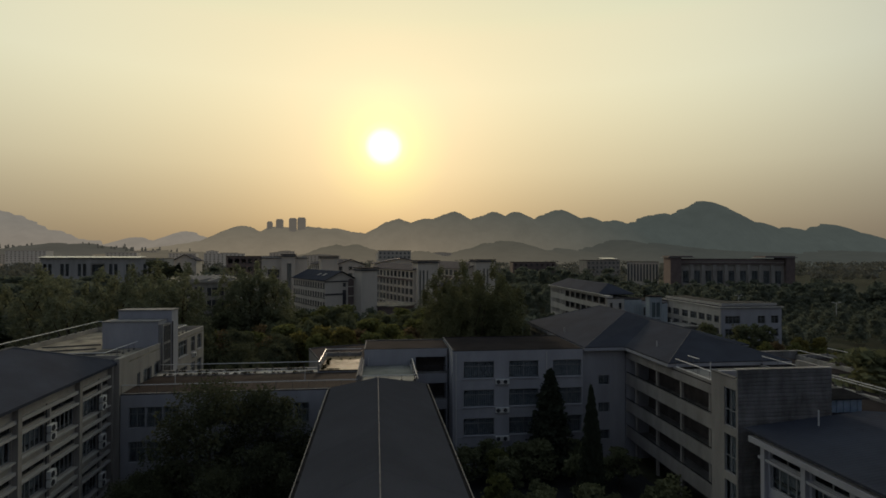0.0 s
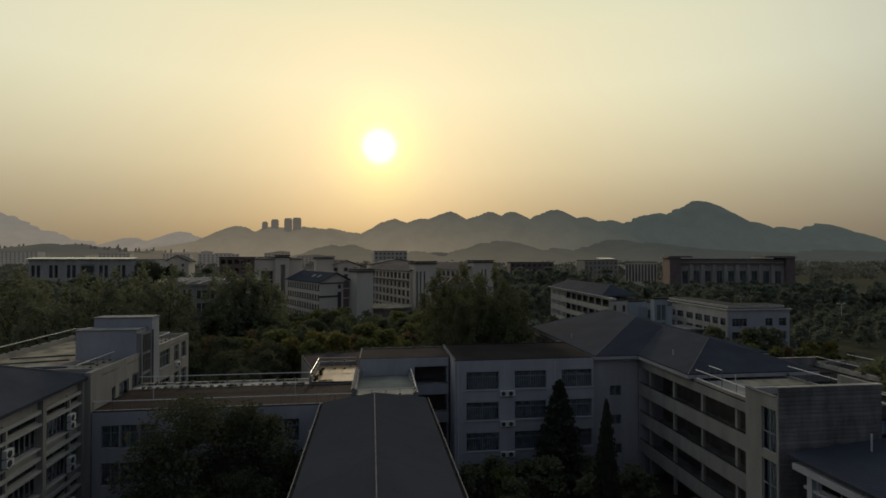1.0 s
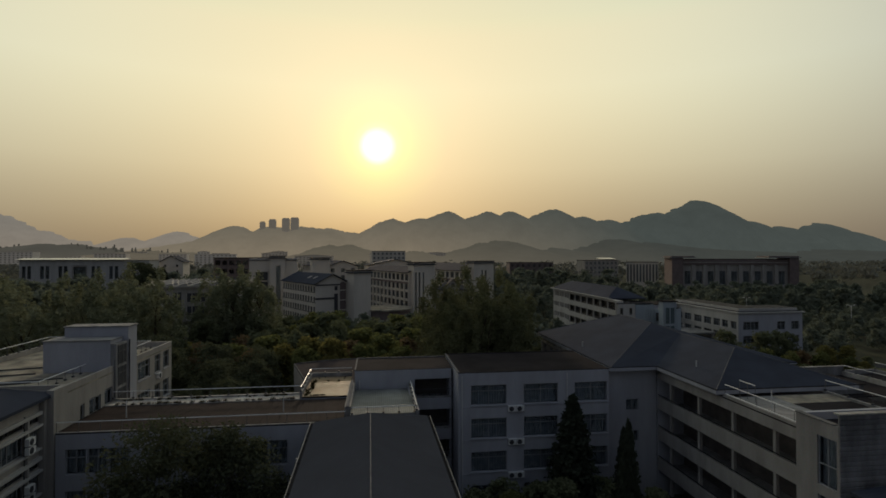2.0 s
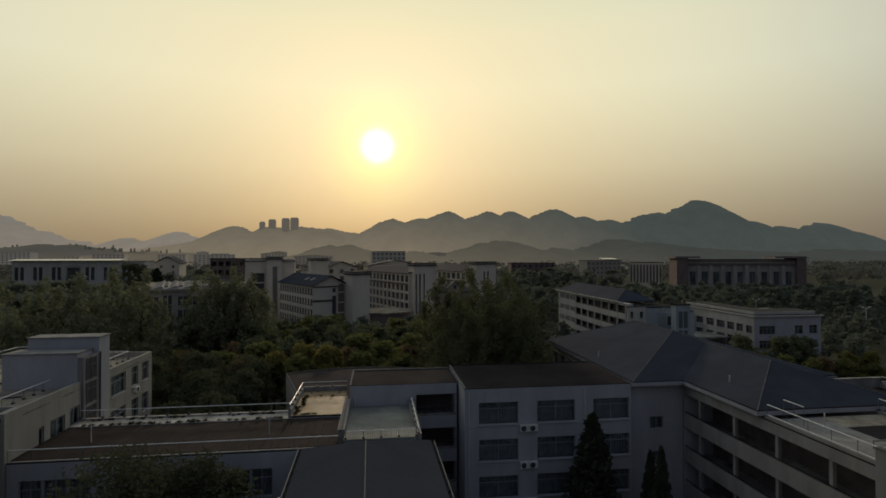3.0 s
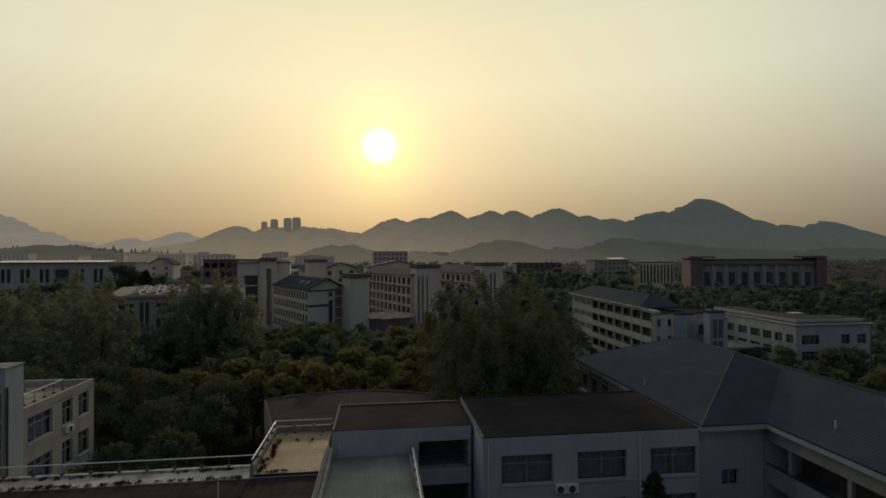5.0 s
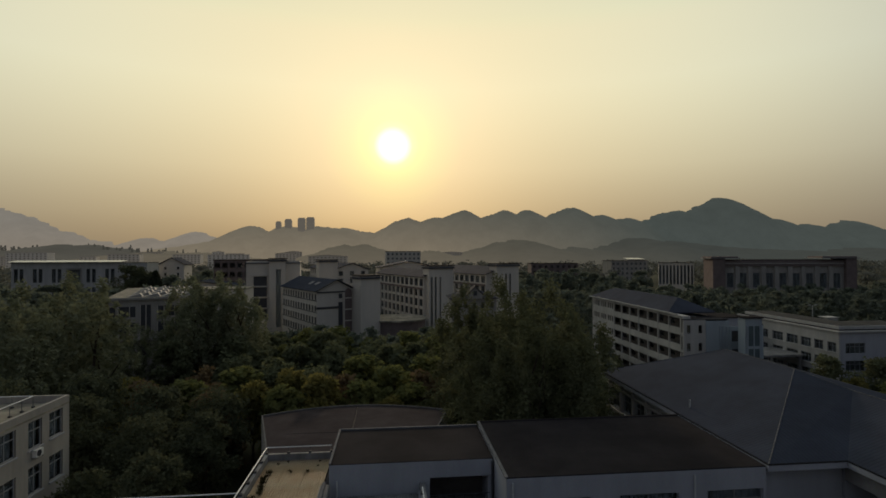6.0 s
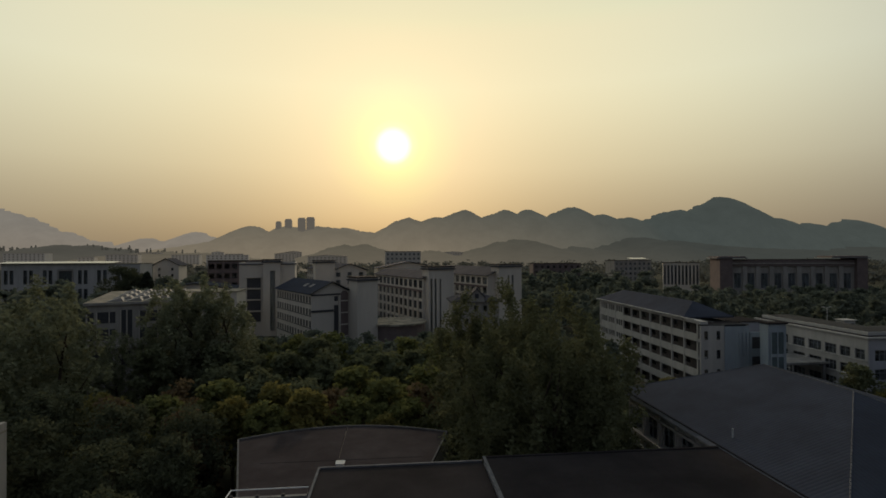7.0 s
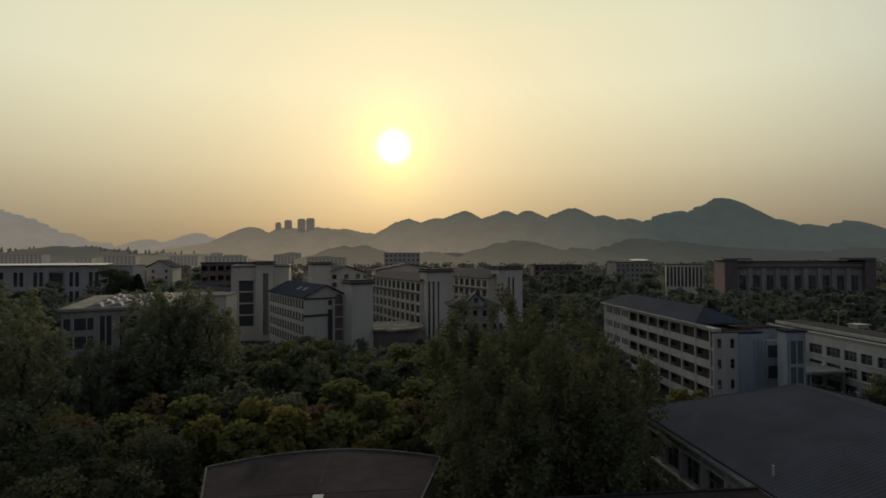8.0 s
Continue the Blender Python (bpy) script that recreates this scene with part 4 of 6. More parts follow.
    railing("steel railing along the far side of a roof terrace", [(42.57, 53.0, 14.66), (42.57, 36.5, 14.66)], 0.98, 2.2)
    bench = thing("pipe_frame", "low steel pipe frame on a roof terrace", "frame", (35.3, 46.0, 14.42))
    for x in (34.4, 36.4):
        part("leg", Shape().bar((x, 46.0, 14.42), (x, 46.0, 15.0), 0.05), CONCRETE, bench)
    part("cross_bar", Shape().bar((34.35, 46.0, 15.0), (36.45, 46.0, 15.0), 0.06), CONCRETE, bench)
    p = thing("roof_post", "slim white post standing on a roof terrace", "post", (33.7, 49.2, 14.42), "roof posts")
    part("post", Shape().bar((33.7, 49.2, 14.42), (33.7, 49.2, 15.95), 0.05), WHITE_PAINT, p)
    # stair tower, standing forward of the galleries
    tw = thing("stair_tower", "stair tower faced with dark horizontal concrete boards", "tower", (30, 37, 0))
    wside = Side(26.7, 38.8, -90, 3.05)
    spec = [(1.6, 2.95, 16.7 - 3.6 * f - 3.0, 16.7 - 3.6 * f, 1) for f in range(5)]
    spec = [(a, b, max(c, 0.3), d, n) for a, b, c, d, n in spec]
    part("wall", wall_shape(wside, 0, 17.6, [q[:4] for q in spec], 0.3), GALLERY, tw)
    for a, b, c, d, n in spec:
        window(tw, wside, a, b, c, d, 2, transom=1.3, frame_mat=FRAME, deep=0.1, curtain=True)
    part("wall", Shape().box(26.702, 34.6, 35.68, 35.747, 0, 18.3), CONCRETE, tw)
    part("wall", Shape().box(27.0, 34.3, 35.75, 36.05, 0, 18.3), CONCRETE, tw)
    part("wall", Shape().box(34.3, 34.6, 36.05, 38.8, 0, 18.3), CONCRETE, tw)
    part("wall", Shape().box(27.0, 34.3, 38.5, 38.8, 0, 17.6), PLASTER, tw)
    part("roof", Shape().box(27.0, 34.3, 36.05, 38.5, 17.0, 17.1), FELT, tw)
    part("coping", Shape().box(26.64, 34.66, 35.58, 36.0, 18.3, 18.38), PALE, tw)
    part("coping", Shape().box(26.64, 27.02, 36.0, 38.8, 17.6, 17.66), EDGE, tw)
    me = Shape().prism([(0, 0, 0.0), (0, -0.06, 0.04), (0, -0.06, 0.25), (0, 0, 0.29)], (7.9, 0, 0)).mesh("concrete_board")
    for k in range(58):
        placed("concrete_board", me, BOARDS, tw, Matrix.Translation((26.7, 35.677, 0.9 + 0.3 * k)))
    for p in ((27.2, 74.6), (33.7, 59.7)):
        zz = 14.9 + 0.31 * min(p[0] - 25.9, 11) if p[1] > 64 else 14.9 + 0.33 * (p[0] - 31.45)
        v = thing("vent_pipe", "short white vent pipe standing on a tiled roof", "pipe", (p[0], p[1], zz), "roof vents")
        part("pipe", Shape().bar((p[0], p[1], zz), (p[0], p[1], zz + 0.75), 0.06), WHITE_PAINT, v)


hipped_block()


def right_wing():
    t = thing("teaching_wing", "pale teaching wing with window bays and a slate-blue hipped roof", "building", (33, 20, 0))
    x, y1, y0 = 27.2, 33.9, -12.0
    s = Side(x, y1, -90, y1 - y0)
    spec = []
    for k in range(7):
        u = 0.9 + 3.55 * k
        for f in range(4):
            T = 13.2 - 3.6 * f
            spec += [(u, u + 2.9, T - 0.6, T, 2), (u, u + 2.9, T - 2.6, T - 0.85, 4)]
    part("wall", wall_shape(s, 0, 13.85, [q[:4] for q in spec], 0.3), PLASTER, t)
    for a, b, c, d, n in spec:
        window(t, s, a, b, c, d, n, frame_mat=FRAME, panes=False, curtain=n == 4)
    for k in range(8):
        b = Shape()
        s.block(b, 0.35 + 3.55 * k, 0.72 + 3.55 * k, 0, 13.4, 0.003, 0.3)
        part("pilaster", b, PLASTER, t)
    for f in range(4):
        b = Shape()
        s.block(b, 0, s.len, 13.2 - 3.6 * f - 0.84, 13.2 - 3.6 * f - 0.64, 0.0, 0.24)
        part("ledge", b, PLASTER, t)
    part("eaves_beam", Shape().box(26.6, 27.2, y0, 34.4, 13.4, 13.8), PLASTER, t)
    part("eaves_beam", Shape().box(27.2, 46, 34.0, 34.5, 13.4, 13.8), PLASTER, t)
    shell(t, x, 45.0, y0, y1, 13.85, PLASTER, skip="w")
    floors(t, x + 0.3, 44.6, y0 + 0.3, y1 - 0.3, [0.4 + 3.6 * k for k in range(4)])
    part("inner_wall", Shape().box(31, 31.2, y0 + 0.3, y1 - 0.3, 0, 13.5), INNER, t)
    for xa, xb, za, zb in ((26.6, 36.6, 14.1, 15.0), (36.6, 46.6, 15.0, 14.1)):
        part("roof_slope", Shape().prism([(xa, y0 - 0.6, za), (xb, y0 - 0.6, zb), (xb, 34.9, zb), (xa, 34.9, za)], (0, 0, 0.14)), TILE_ROOF, t)
    part("gable", Shape().prism([(27.2, y1 - 0.28, 13.85), (45.0, y1 - 0.28, 13.85), (45.0, y1 - 0.28, 14.2), (36.6, y1 - 0.28, 14.95), (27.2, y1 - 0.28, 14.13)], (0, 0.27, 0)), PLASTER, t)


right_wing()


def right_flats():
    t = thing("flat_block", "low flat-roofed block with a dark felt roof and rails", "building", (56, 67, 0))
    part("body", Shape().box(49.6, 63.4, 62.0, 72.0, 0, 11.0), CREAM, t)
    part("roof", Shape().box(49.6, 63.4, 62.0, 72.0, 11.002, 11.12), FELT, t)
    part("parapet", Shape().box(49.6, 63.4, 71.75, 72.0, 11.122, 12.3), CONCRETE, t)
    part("coping", Shape().box(49.6, 63.45, 71.68, 72.05, 12.302, 12.4), PALE, t, "pale stained coping")
    part("parapet", Shape().box(63.15, 63.4, 62.0, 71.74, 11.122, 11.75), PALE, t, "pale stained parapet")
    part("upper_wall", Shape().box(50.2, 57.5, 63.2, 68.0, 11.122, 12.2), CONCRETE, t)
    part("upper_roof", Shape().box(50.0, 57.7, 63.0, 68.2, 12.202, 12.3), FELT, t)
    nb = thing("flat_block", "lower flat-roofed block with a dark felt roof", "building", (67, 68, 0))
    part("body", Shape().box(63.5, 70.2, 60.0, 73.5, 0, 10.7), CREAM, nb)
    part("roof", Shape().box(63.5, 70.2, 60.0, 73.5, 10.702, 10.82), FELT, nb)
    parapet(nb, 63.5, 70.2, 60.0, 73.5, 10.822, 11.4, CONCRETE)
    low = thing("low_roof", "low roof terrace with pale stained screed between two blocks", "building", (45, 45, 0))
    part("body", Shape().box(42.75, 48.3, 30, 61.9, 0, 12.6), CONCRETE, low)
    part("roof", Shape().box(42.75, 48.3, 30, 54.4, 12.602, 12.7), SCREED, low, "pale stained roof screed")
    part("roof", Shape().box(42.75, 48.3, 54.42, 61.9, 12.602, 12.7), FELT, low)
    part("parapet", Shape().box(48.0, 48.3, 30, 50.4, 12.702, 13.1), PALE, low, "pale stained parapet")
    side = thing("side_annex", "low annex with a dark flat felt roof", "building", (55, 58, 0))
    part("body", Shape().box(48.4, 56.4, 50.5, 61.9, 0, 11.0), CONCRETE, side)
    part("roof", Shape().box(48.4, 56.4, 50.5, 61.9, 11.002, 11.1), FELT, side)
    railing("steel railing along a low roof terrace", [(48.15, 30.2, 13.1), (48.15, 50.3, 13.1)], 0.8, 2.0)
    railing("steel railing on a dark flat roof", [(63.27, 62.2, 11.75), (63.27, 71.6, 11.75)], 0.75, 1.8)
    railing("steel railing on a dark flat roof", [(70.05, 66.0, 11.4), (70.05, 73.3, 11.4)], 0.95, 1.8)
    sh = thing("roof_shed", "small pale blue sheet shed on a roof terrace", "shed", (36, 37.5, 14.42))
    part("body", Shape().box(35.3, 38.4, 36.8, 38.6, 14.422, 15.5), BLUE_SHEET, sh)
    part("roof", Shape().prism([(35.2, 36.5, 15.5), (38.8, 36.5, 15.5), (38.8, 38.9, 15.7), (35.2, 38.9, 15.7)], (0, 0, 0.08)), GUTTER, sh)
    for k in range(5):
        part("sheet_rib", Shape().box(35.5 + 0.62 * k, 35.56 + 0.62 * k, 36.74, 36.798, 14.43, 15.48), BLUE_SHEET, sh)
    v = thing("vent_pipe", "short white vent pipe standing on a tiled roof", "pipe", (31.4, 33.4, 14.5), "roof vents")
    part("pipe", Shape().bar((31.4, 33.4, 14.5), (31.4, 33.4, 15.8), 0.06), WHITE_PAINT, v)


right_flats()


def round_hall():
    """Low hall behind the middle, narrower in front, with a bowed far wall and a dark felt roof."""
    t = thing("auditorium", "low auditorium with a bowed wall and dark felt roof", "building", (-3, 88, 0))
    arc = []
    for k in range(17):
        a = 2 * k / 16 - 1
        arc.append((-2.6 + 10.6 * a, 95.3 - 3.0 * a * a))
    near = 78.0
    ring = [(-9.1, near)] + arc + [(4.0, near)]
    part("wall", Shape().prism([(x, y, 0) for x, y in ring], (0, 0, 10.3)), CREAM, t)
    for half in (0, 1):
        pts = [p for p in arc if (p[0] > -2.6 if half else p[0] < -2.6)]
        pts = [(-2.57, near), (-2.57, 95.29)] + pts + [(4.0, near)] if half else [(-9.1, near)] + pts + [(-2.63, 95.29), (-2.63, near)]
        part("roof_half", Shape().prism([(x, y, 10.302) for x, y in pts], (0, 0, 0.1)), HALL_FELT, t)
    line = [(-9.1, near)] + arc + [(4.0, near)]
    for (xa, ya), (xb, yb) in zip(line, line[1:]):
        d = Vector((yb - ya, xa - xb, 0)).normalized() * 0.15
        part("rim", Shape().prism([(xa, ya, 10.4), (xb, yb, 10.4), (xb + d.x, yb + d.y, 10.4), (xa + d.x, ya + d.y, 10.4)], (0, 0, 0.14)), EDGE, t)
    h = thing("roof_hatch", "small white hatch on a dark felt roof", "hatch", (-2.3, 85.1, 10.4))
    part("casing", Shape().box(-2.65, -1.95, 84.8, 85.35, 10.404, 10.6), AC_CASE, h)
    part("lid", Shape().prism([(-2.7, 84.75, 10.602), (-1.9, 84.75, 10.602), (-1.9, 85.4, 10.66), (-2.7, 85.4, 10.66)], (0, 0, 0.05)), AC_CASE, h)
    part("seam", Shape().box(-9.5, 5.0, 86.2, 86.5, 10.404, 10.42), HALL_FELT, t)


round_hall()

# ---- farther campus buildings ----


TURNED = []


def far_block(name, label, x, y, turn, w, d, eave, rows, cols, win=(1.5, 1.7), storey=3.5, top_gap=0.9, rise=3.0, wall=None, roof=None,
              side_cols=0, west_cols=0, gable=True, parapet_h=0.0, frame_mat=None, bands=True, cat="building", hip=False, front=(), band_mat=None, panes=False, blind=None):
    """Local plan: front along +x from the corner (0, 0) at y=0, depth along +y; then turned and moved."""
    wall, roof, frame_mat = wall or HAZE_CREAM, roof or TILE_ROOF, frame_mat or DARK_FRAME
    t = thing(name, label, cat)
    sides = [(Side(0, 0, 0, w), cols), (Side(w, 0, 90, d), side_cols), (Side(w, d, 180, w), 0), (Side(0, d, -90, d), west_cols)]
    for s, n in sides:
        spec = []
        for c in range(n):
            pitch = s.len / n
            for f in range(rows):
                top = eave - top_gap - storey * f
                if top - win[1] > 0.3:
                    spec.append((pitch * (c + 0.5) - win[0] / 2, pitch * (c + 0.5) + win[0] / 2, top - win[1], top))
        if s.a == 0:
            spec += list(front)
        part("wall", wall_shape(s, 0, eave, spec, 0.3, 0.0 if s.a in (0, math.pi) else 0.3, s.len - (0.3 if s.a not in (0, math.pi) else 0)), wall, t)
        for q in spec:
            window(t, s, *q, 2, 0, frame_mat, panes=panes)
        # added panel behind the openings, so that they look less dark
        if spec and blind:
            b = Shape()
            s.block(b, 0.7, s.len - 0.7, 1.0, eave - 0.3, -0.62, -0.55)
            part("blind", b, blind, t)
        if n and bands:
            for f in range(rows):
                z = eave - top_gap - storey * f - win[1] - 0.25
                if z > 1:
                    b = Shape()
                    s.block(b, 0.02, s.len - 0.02, z, z + 0.2, 0.0, 0.12)
                    part("band", b, band_mat or wall, t)
    floors(t, 0.31, w - 0.31, 0.31, d - 0.31, [eave - storey * f - 0.25 for f in range(rows)])
    part("core", Shape().box(w * 0.35, w * 0.65, d * 0.2, d * 0.8, 0, eave - 0.5), INNER, t)
    if hip:
        hip_roof("roof", -0.6, w + 0.6, -0.6, d + 0.6, eave + 0.25, rise, roof, t)
    elif gable:
        o = 0.7
        zp = eave + 0.02
        part("roof_slope", Shape().prism([(-o, -o, zp), (w / 2, -o, zp + rise), (w / 2, d + o, zp + rise), (-o, d + o, zp)], (0, 0, 0.2)), roof, t)
        part("roof_slope", Shape().prism([(w / 2, -o, zp + rise), (w + o, -o, zp), (w + o, d + o, zp), (w / 2, d + o, zp + rise)], (0, 0, 0.2)), roof, t)
        for yy in (0.002, d - 0.3):
            part("gable", Shape().prism([(0, yy, zp), (w, yy, zp), (w / 2, yy, zp + rise - 0.05)], (0, 0.29, 0)), wall, t)
        part("verge", Shape().prism([(-o, -o - 0.02, zp), (w / 2, -o - 0.02, zp + rise), (w / 2, -o - 0.02, zp + rise + 0.3), (-o, -o - 0.02, zp + 0.3)], (0, -0.12, 0)), DARK_FRAME, t)
        part("verge", Shape().prism([(w / 2, -o - 0.02, zp + rise), (w + o, -o - 0.02, zp), (w + o, -o - 0.02, zp + 0.3), (w / 2, -o - 0.02, zp + rise + 0.3)], (0, -0.12, 0)), DARK_FRAME, t)
    else:
        part("roof", Shape().box(-0.35, w + 0.35, -0.35, d + 0.35, eave, eave + 0.3), roof, t)
        if parapet_h:
            parapet(t, 0, w, 0, d, eave + 0.302, eave + 0.3 + parapet_h, wall)
    TURNED.append((t, pose(x, y, 0, 0, 0, turn)))
    return t


def tower(parent, x, y, w, d, z, slots=((0.5, 0.8),), cap=True):
    """A slab-like stair tower with a dark cap and narrow slot windows, in its building's plan."""
    s = Side(x, y, 0, w)
    holes = [(w * c - sw / 2, w * c + sw / 2, 2.0, z - 3.0) for c, sw in slots]
    part("tower_wall", wall_shape(s, 0, z, holes, 0.3), HAZE_CREAM, parent)
    part("tower_body", Shape().box(x, x + w, y + 0.8, y + d, 0, z), HAZE_CREAM, parent)
    part("tower_side", Shape().box(x, x + 0.3, y + 0.3, y + 0.8, 0, z), HAZE_CREAM, parent)
    part("tower_side", Shape().box(x + w - 0.3, x + w, y + 0.3, y + 0.8, 0, z), HAZE_CREAM, parent)
    for a, b, c, d_ in holes:
        window(parent, s, a, b, c, d_, 1, 0, DARK_FRAME, panes=False)
    if cap:
        part("tower_cap", Shape().box(x - 0.5, x + w + 0.5, y - 0.5, y + d + 0.5, z + 0.002, z + 0.35), TILE_ROOF, parent)
        part("tower_cap", Shape().box(x - 0.1, x + w + 0.1, y - 0.1, y + d + 0.1, z + 0.352, z + 0.9), CREAM, parent)
        part("tower_cap", Shape().box(x - 0.45, x + w + 0.45, y - 0.45, y + d + 0.45, z + 0.902, z + 1.15), FELT, parent)


def classroom_bar():
    """Bar with open galleries on its west side: bays with a parapet, a pale back wall, its windows and doors."""
    t = thing("classroom_bar", "white classroom bar with recessed balconies and a dark hipped roof", "building", (58.9, 128.1, 0))
    x0, x1, y0, y1, eave = 58.4, 67.8, 133.0, 174.3, 16.3
    s = Side(x0, y1, -90, y1 - 128.1)
    L = s.len
    bays, pitch = 10, (L - 2.0) / 10
    back = []
    for k in range(bays):
        for f in range(5):
            top = eave - 0.55 - 3.3 * f
            if top > 2.5:
                u = 1.0 + pitch * k
                back.append((u + 1.5, u + 3.9, top - 1.75, top - 0.35))
    bw = Side(x0 + 1.6, y1, -90, L)
    part("back_wall", wall_shape(bw, 0, eave - 0.1, back, 0.2, 0.31, L - 0.31), BALCONY, t, "brown wall at the back of the balconies, darkened for their shade")
    for a, b, c, d in back:
        window(t, bw, a, b, c, d, 2, 0, DARK_FRAME, panes=False)
    for k in range(bays + 1):
        b = Shape()
        u = 1.0 + pitch * k
        s.block(b, u - 0.16, u + 0.16, 0, eave - 0.02, -0.3, 0.06)
        part("pilaster", b, WHITE_WALL, t)
    for f in range(5):
        top = eave - 0.55 - 3.3 * f
        for k in range(bays):
            b = Shape()
            u = 1.0 + pitch * k
            z0 = max(top - 2.75, 0)
            s.block(b, u + 0.165, u + pitch - 0.165, z0, top - 1.9 if k > 2 else top - 1.45, -0.2, 0.0)
            part("balcony_front", b, WHITE_WALL, t)
            if k < 3 and top > 2:
                for q in (0.165, 1.35, 2.55, pitch - 0.565):
                    b = Shape()
                    s.block(b, u + q, u + q + 0.4, top - 1.445, top, -0.2, -0.02)
                    part("window_pier", b, WHITE_WALL, t)
        b = Shape()
        s.block(b, 0.2, L - 0.2, top + 0.004, top + (0.54 if f == 0 else 0.54), -1.55, -0.01)
        part("floor_beam", b, WHITE_WALL, t)
    part("inner_wall", Shape().box(x0 + 4.5, x0 + 4.7, 131.4, y1 - 0.4, 0, 15.8), INNER, t)
    floors(t, x0 + 1.85, x1 - 0.4, 128.5, y1 - 0.4, [0.3 + 3.3 * k for k in range(5)])
    part("wall", Shape().box(x0, x1, y1 - 0.3, y1, 0, eave), WHITE_WALL, t)
    part("wall", Shape().box(x1 - 0.3, x1, 128.4, y1 - 0.3, 0, 15.5), WHITE_WALL, t)
    e = Side(x0, 128.1, 0, 4.6)
    holes = [(u, u + 0.75, z, z + 1.6) for u in (0.7, 3.1) for z in (12.9, 9.4, 5.9, 2.4)]
    part("end_wall", wall_shape(e, 0, 15.5, holes, 0.3), WHITE_WALL, t)
    for h in holes:
        window(t, e, *h, 1, 0.9, DARK_FRAME, panes=False)
    # the bluish shade of this end is put into the wall colour
    part("end_wall", Shape().box(x0 + 4.6, x1, 127.9, 128.39, 0, 15.3), BLUE_WALL, t, "bluish shaded end wall")
    for k in range(3):
        part("wall_fin", Shape().box(x0 + 7.3 + 0.7 * k, x0 + 7.5 + 0.7 * k, 127.75, 127.897, 9.8, 14.2), BLUE_WALL, t)
    part("end_roof", Shape().box(x0 + 0.02, x1, 128.12, 134.0, 15.502, 15.62), FELT, t)
    part("end_kerb", Shape().box(x0 + 0.02, x1, 128.12, 128.35, 15.622, 15.75), EDGE, t)
    hip_roof("roof", x0 - 0.55, x1 + 0.5, y0 - 0.2, y1 + 0.6, eave + 0.25, 2.6, TILE_ROOF, t)
    part("eaves_gutter", Shape().box(x0 - 0.75, x0 - 0.56, 129.2, y1 + 0.6, eave + 0.08, eave + 0.36), WHITE_WALL, t, "white eaves gutter")
    return t


def flat_classrooms():
    """Flat-roofed block: west side with seven window bays, south end with wide glazing, a ledge and a parapet set back."""
    t = thing("flat_classroom_block", "white flat-roofed classroom block with wide dark windows", "building", (95, 136, 0))
    x0, x1, y0, y1, z = 86.6, 103.9, 122.9, 151.0, 13.4
    w = Side(x0, y1, -90, y1 - y0)
    spec = []
    for T in (11.3, 8.2, 5.1):
        spec += [(y1 - c - h, y1 - c + h, T - 1.85, T, n) for c, h, n in ((124.5, 1.0, 2), (127.6, 1.1, 2), (130.8, 1.3, 3), (134.5, 1.55, 3), (138.6, 1.55, 3), (143.1, 1.55, 3), (147.2, 1.5, 3))]
    part("wall", wall_shape(w, 0, z, [q[:4] for q in spec], 0.3), WHITE_WALL, t)
    for a, b, c, d, n in spec:
        window(t, w, a, b, c, d, n, 1.2, FRAME, panes=False)
    for T in (11.3, 8.2, 5.1):
        b = Shape()
        w.block(b, 0.1, w.len - 0.1, T - 2.1, T - 1.9, 0.0, 0.14)
        part("ledge", b, WHITE_WALL, t)
    e = Side(x0, y0, 0, x1 - x0)
    ends = [(a, b, T - 2.0, T, n) for T in (11.3, 7.9, 4.5) for a, b, n in ((1.4, 5.5, 4), (10.5, 12.6, 2), (14.3, 16.4, 2))]
    part("end_wall", wall_shape(e, 0, z, [q[:4] for q in ends], 0.3, 0.302, e.len), PLASTER, t)
    for a, b, c, d, n in ends:
        window(t, e, a, b, c, d, n, 1.3, FRAME, panes=False)
    xm, ym = 94.6, 131.4
    part("wall", Shape().box(x1 - 0.3, x1, y0 + 0.31, ym, 0, z), PLASTER, t)
    part("wall", Shape().box(xm, x1 - 0.31, ym - 0.3, ym, 0, z), PLASTER, t)
    part("wall", Shape().box(xm - 0.3, xm, ym + 0.01, y1, 0, z), PLASTER, t)
    part("wall", Shape().box(x0 + 0.31, xm - 0.31, y1 - 0.3, y1, 0, z), PLASTER, t)
    for s, n in ((w, 0.7), (e, 0.7)):
        b = Shape()
        s.block(b, n, s.len - n, 1.0, z - 0.3, -0.7, -0.62)
        part("blind", b, WINDOW_BACKING, t, "added dim panel that lightens the windows")
    floors(t, x0 + 0.75, xm - 0.31, y0 + 0.75, y1 - 0.31, [0.3, 3.4, 6.5, 9.7])
    floors(t, xm - 0.3, x1 - 0.31, y0 + 0.75, ym - 0.31, [0.3, 3.4, 6.5, 9.7])
    for k, (xa, xb, ya, yb) in enumerate(((x0, xm, y0, y1), (xm, x1, y0, ym))):
        part("roof", Shape().box(xa - 0.4 if k == 0 else xa + 0.402, xb + 0.4, ya - 0.4, yb + 0.4, z + 0.002, z + 0.3), WHITE_WALL, t, "pale roof edge")
        part("gutter", Shape().box(xa + 0.1 if k == 0 else xa + 0.102, xb + 0.1 if k == 0 else xb - 0.1, ya + 0.1, yb - 0.1, z + 0.302, z + 0.42), GUTTER, t, "dark gutter behind the roof edge")
        part("upper_roof", Shape().box(xa + 0.9 if k == 0 else xa - 0.498, xb - 0.5 if k == 0 else xb - 0.6, ya + 0.9, yb - 0.6, z + 0.424, z + 1.05), WHITE_WALL, t)
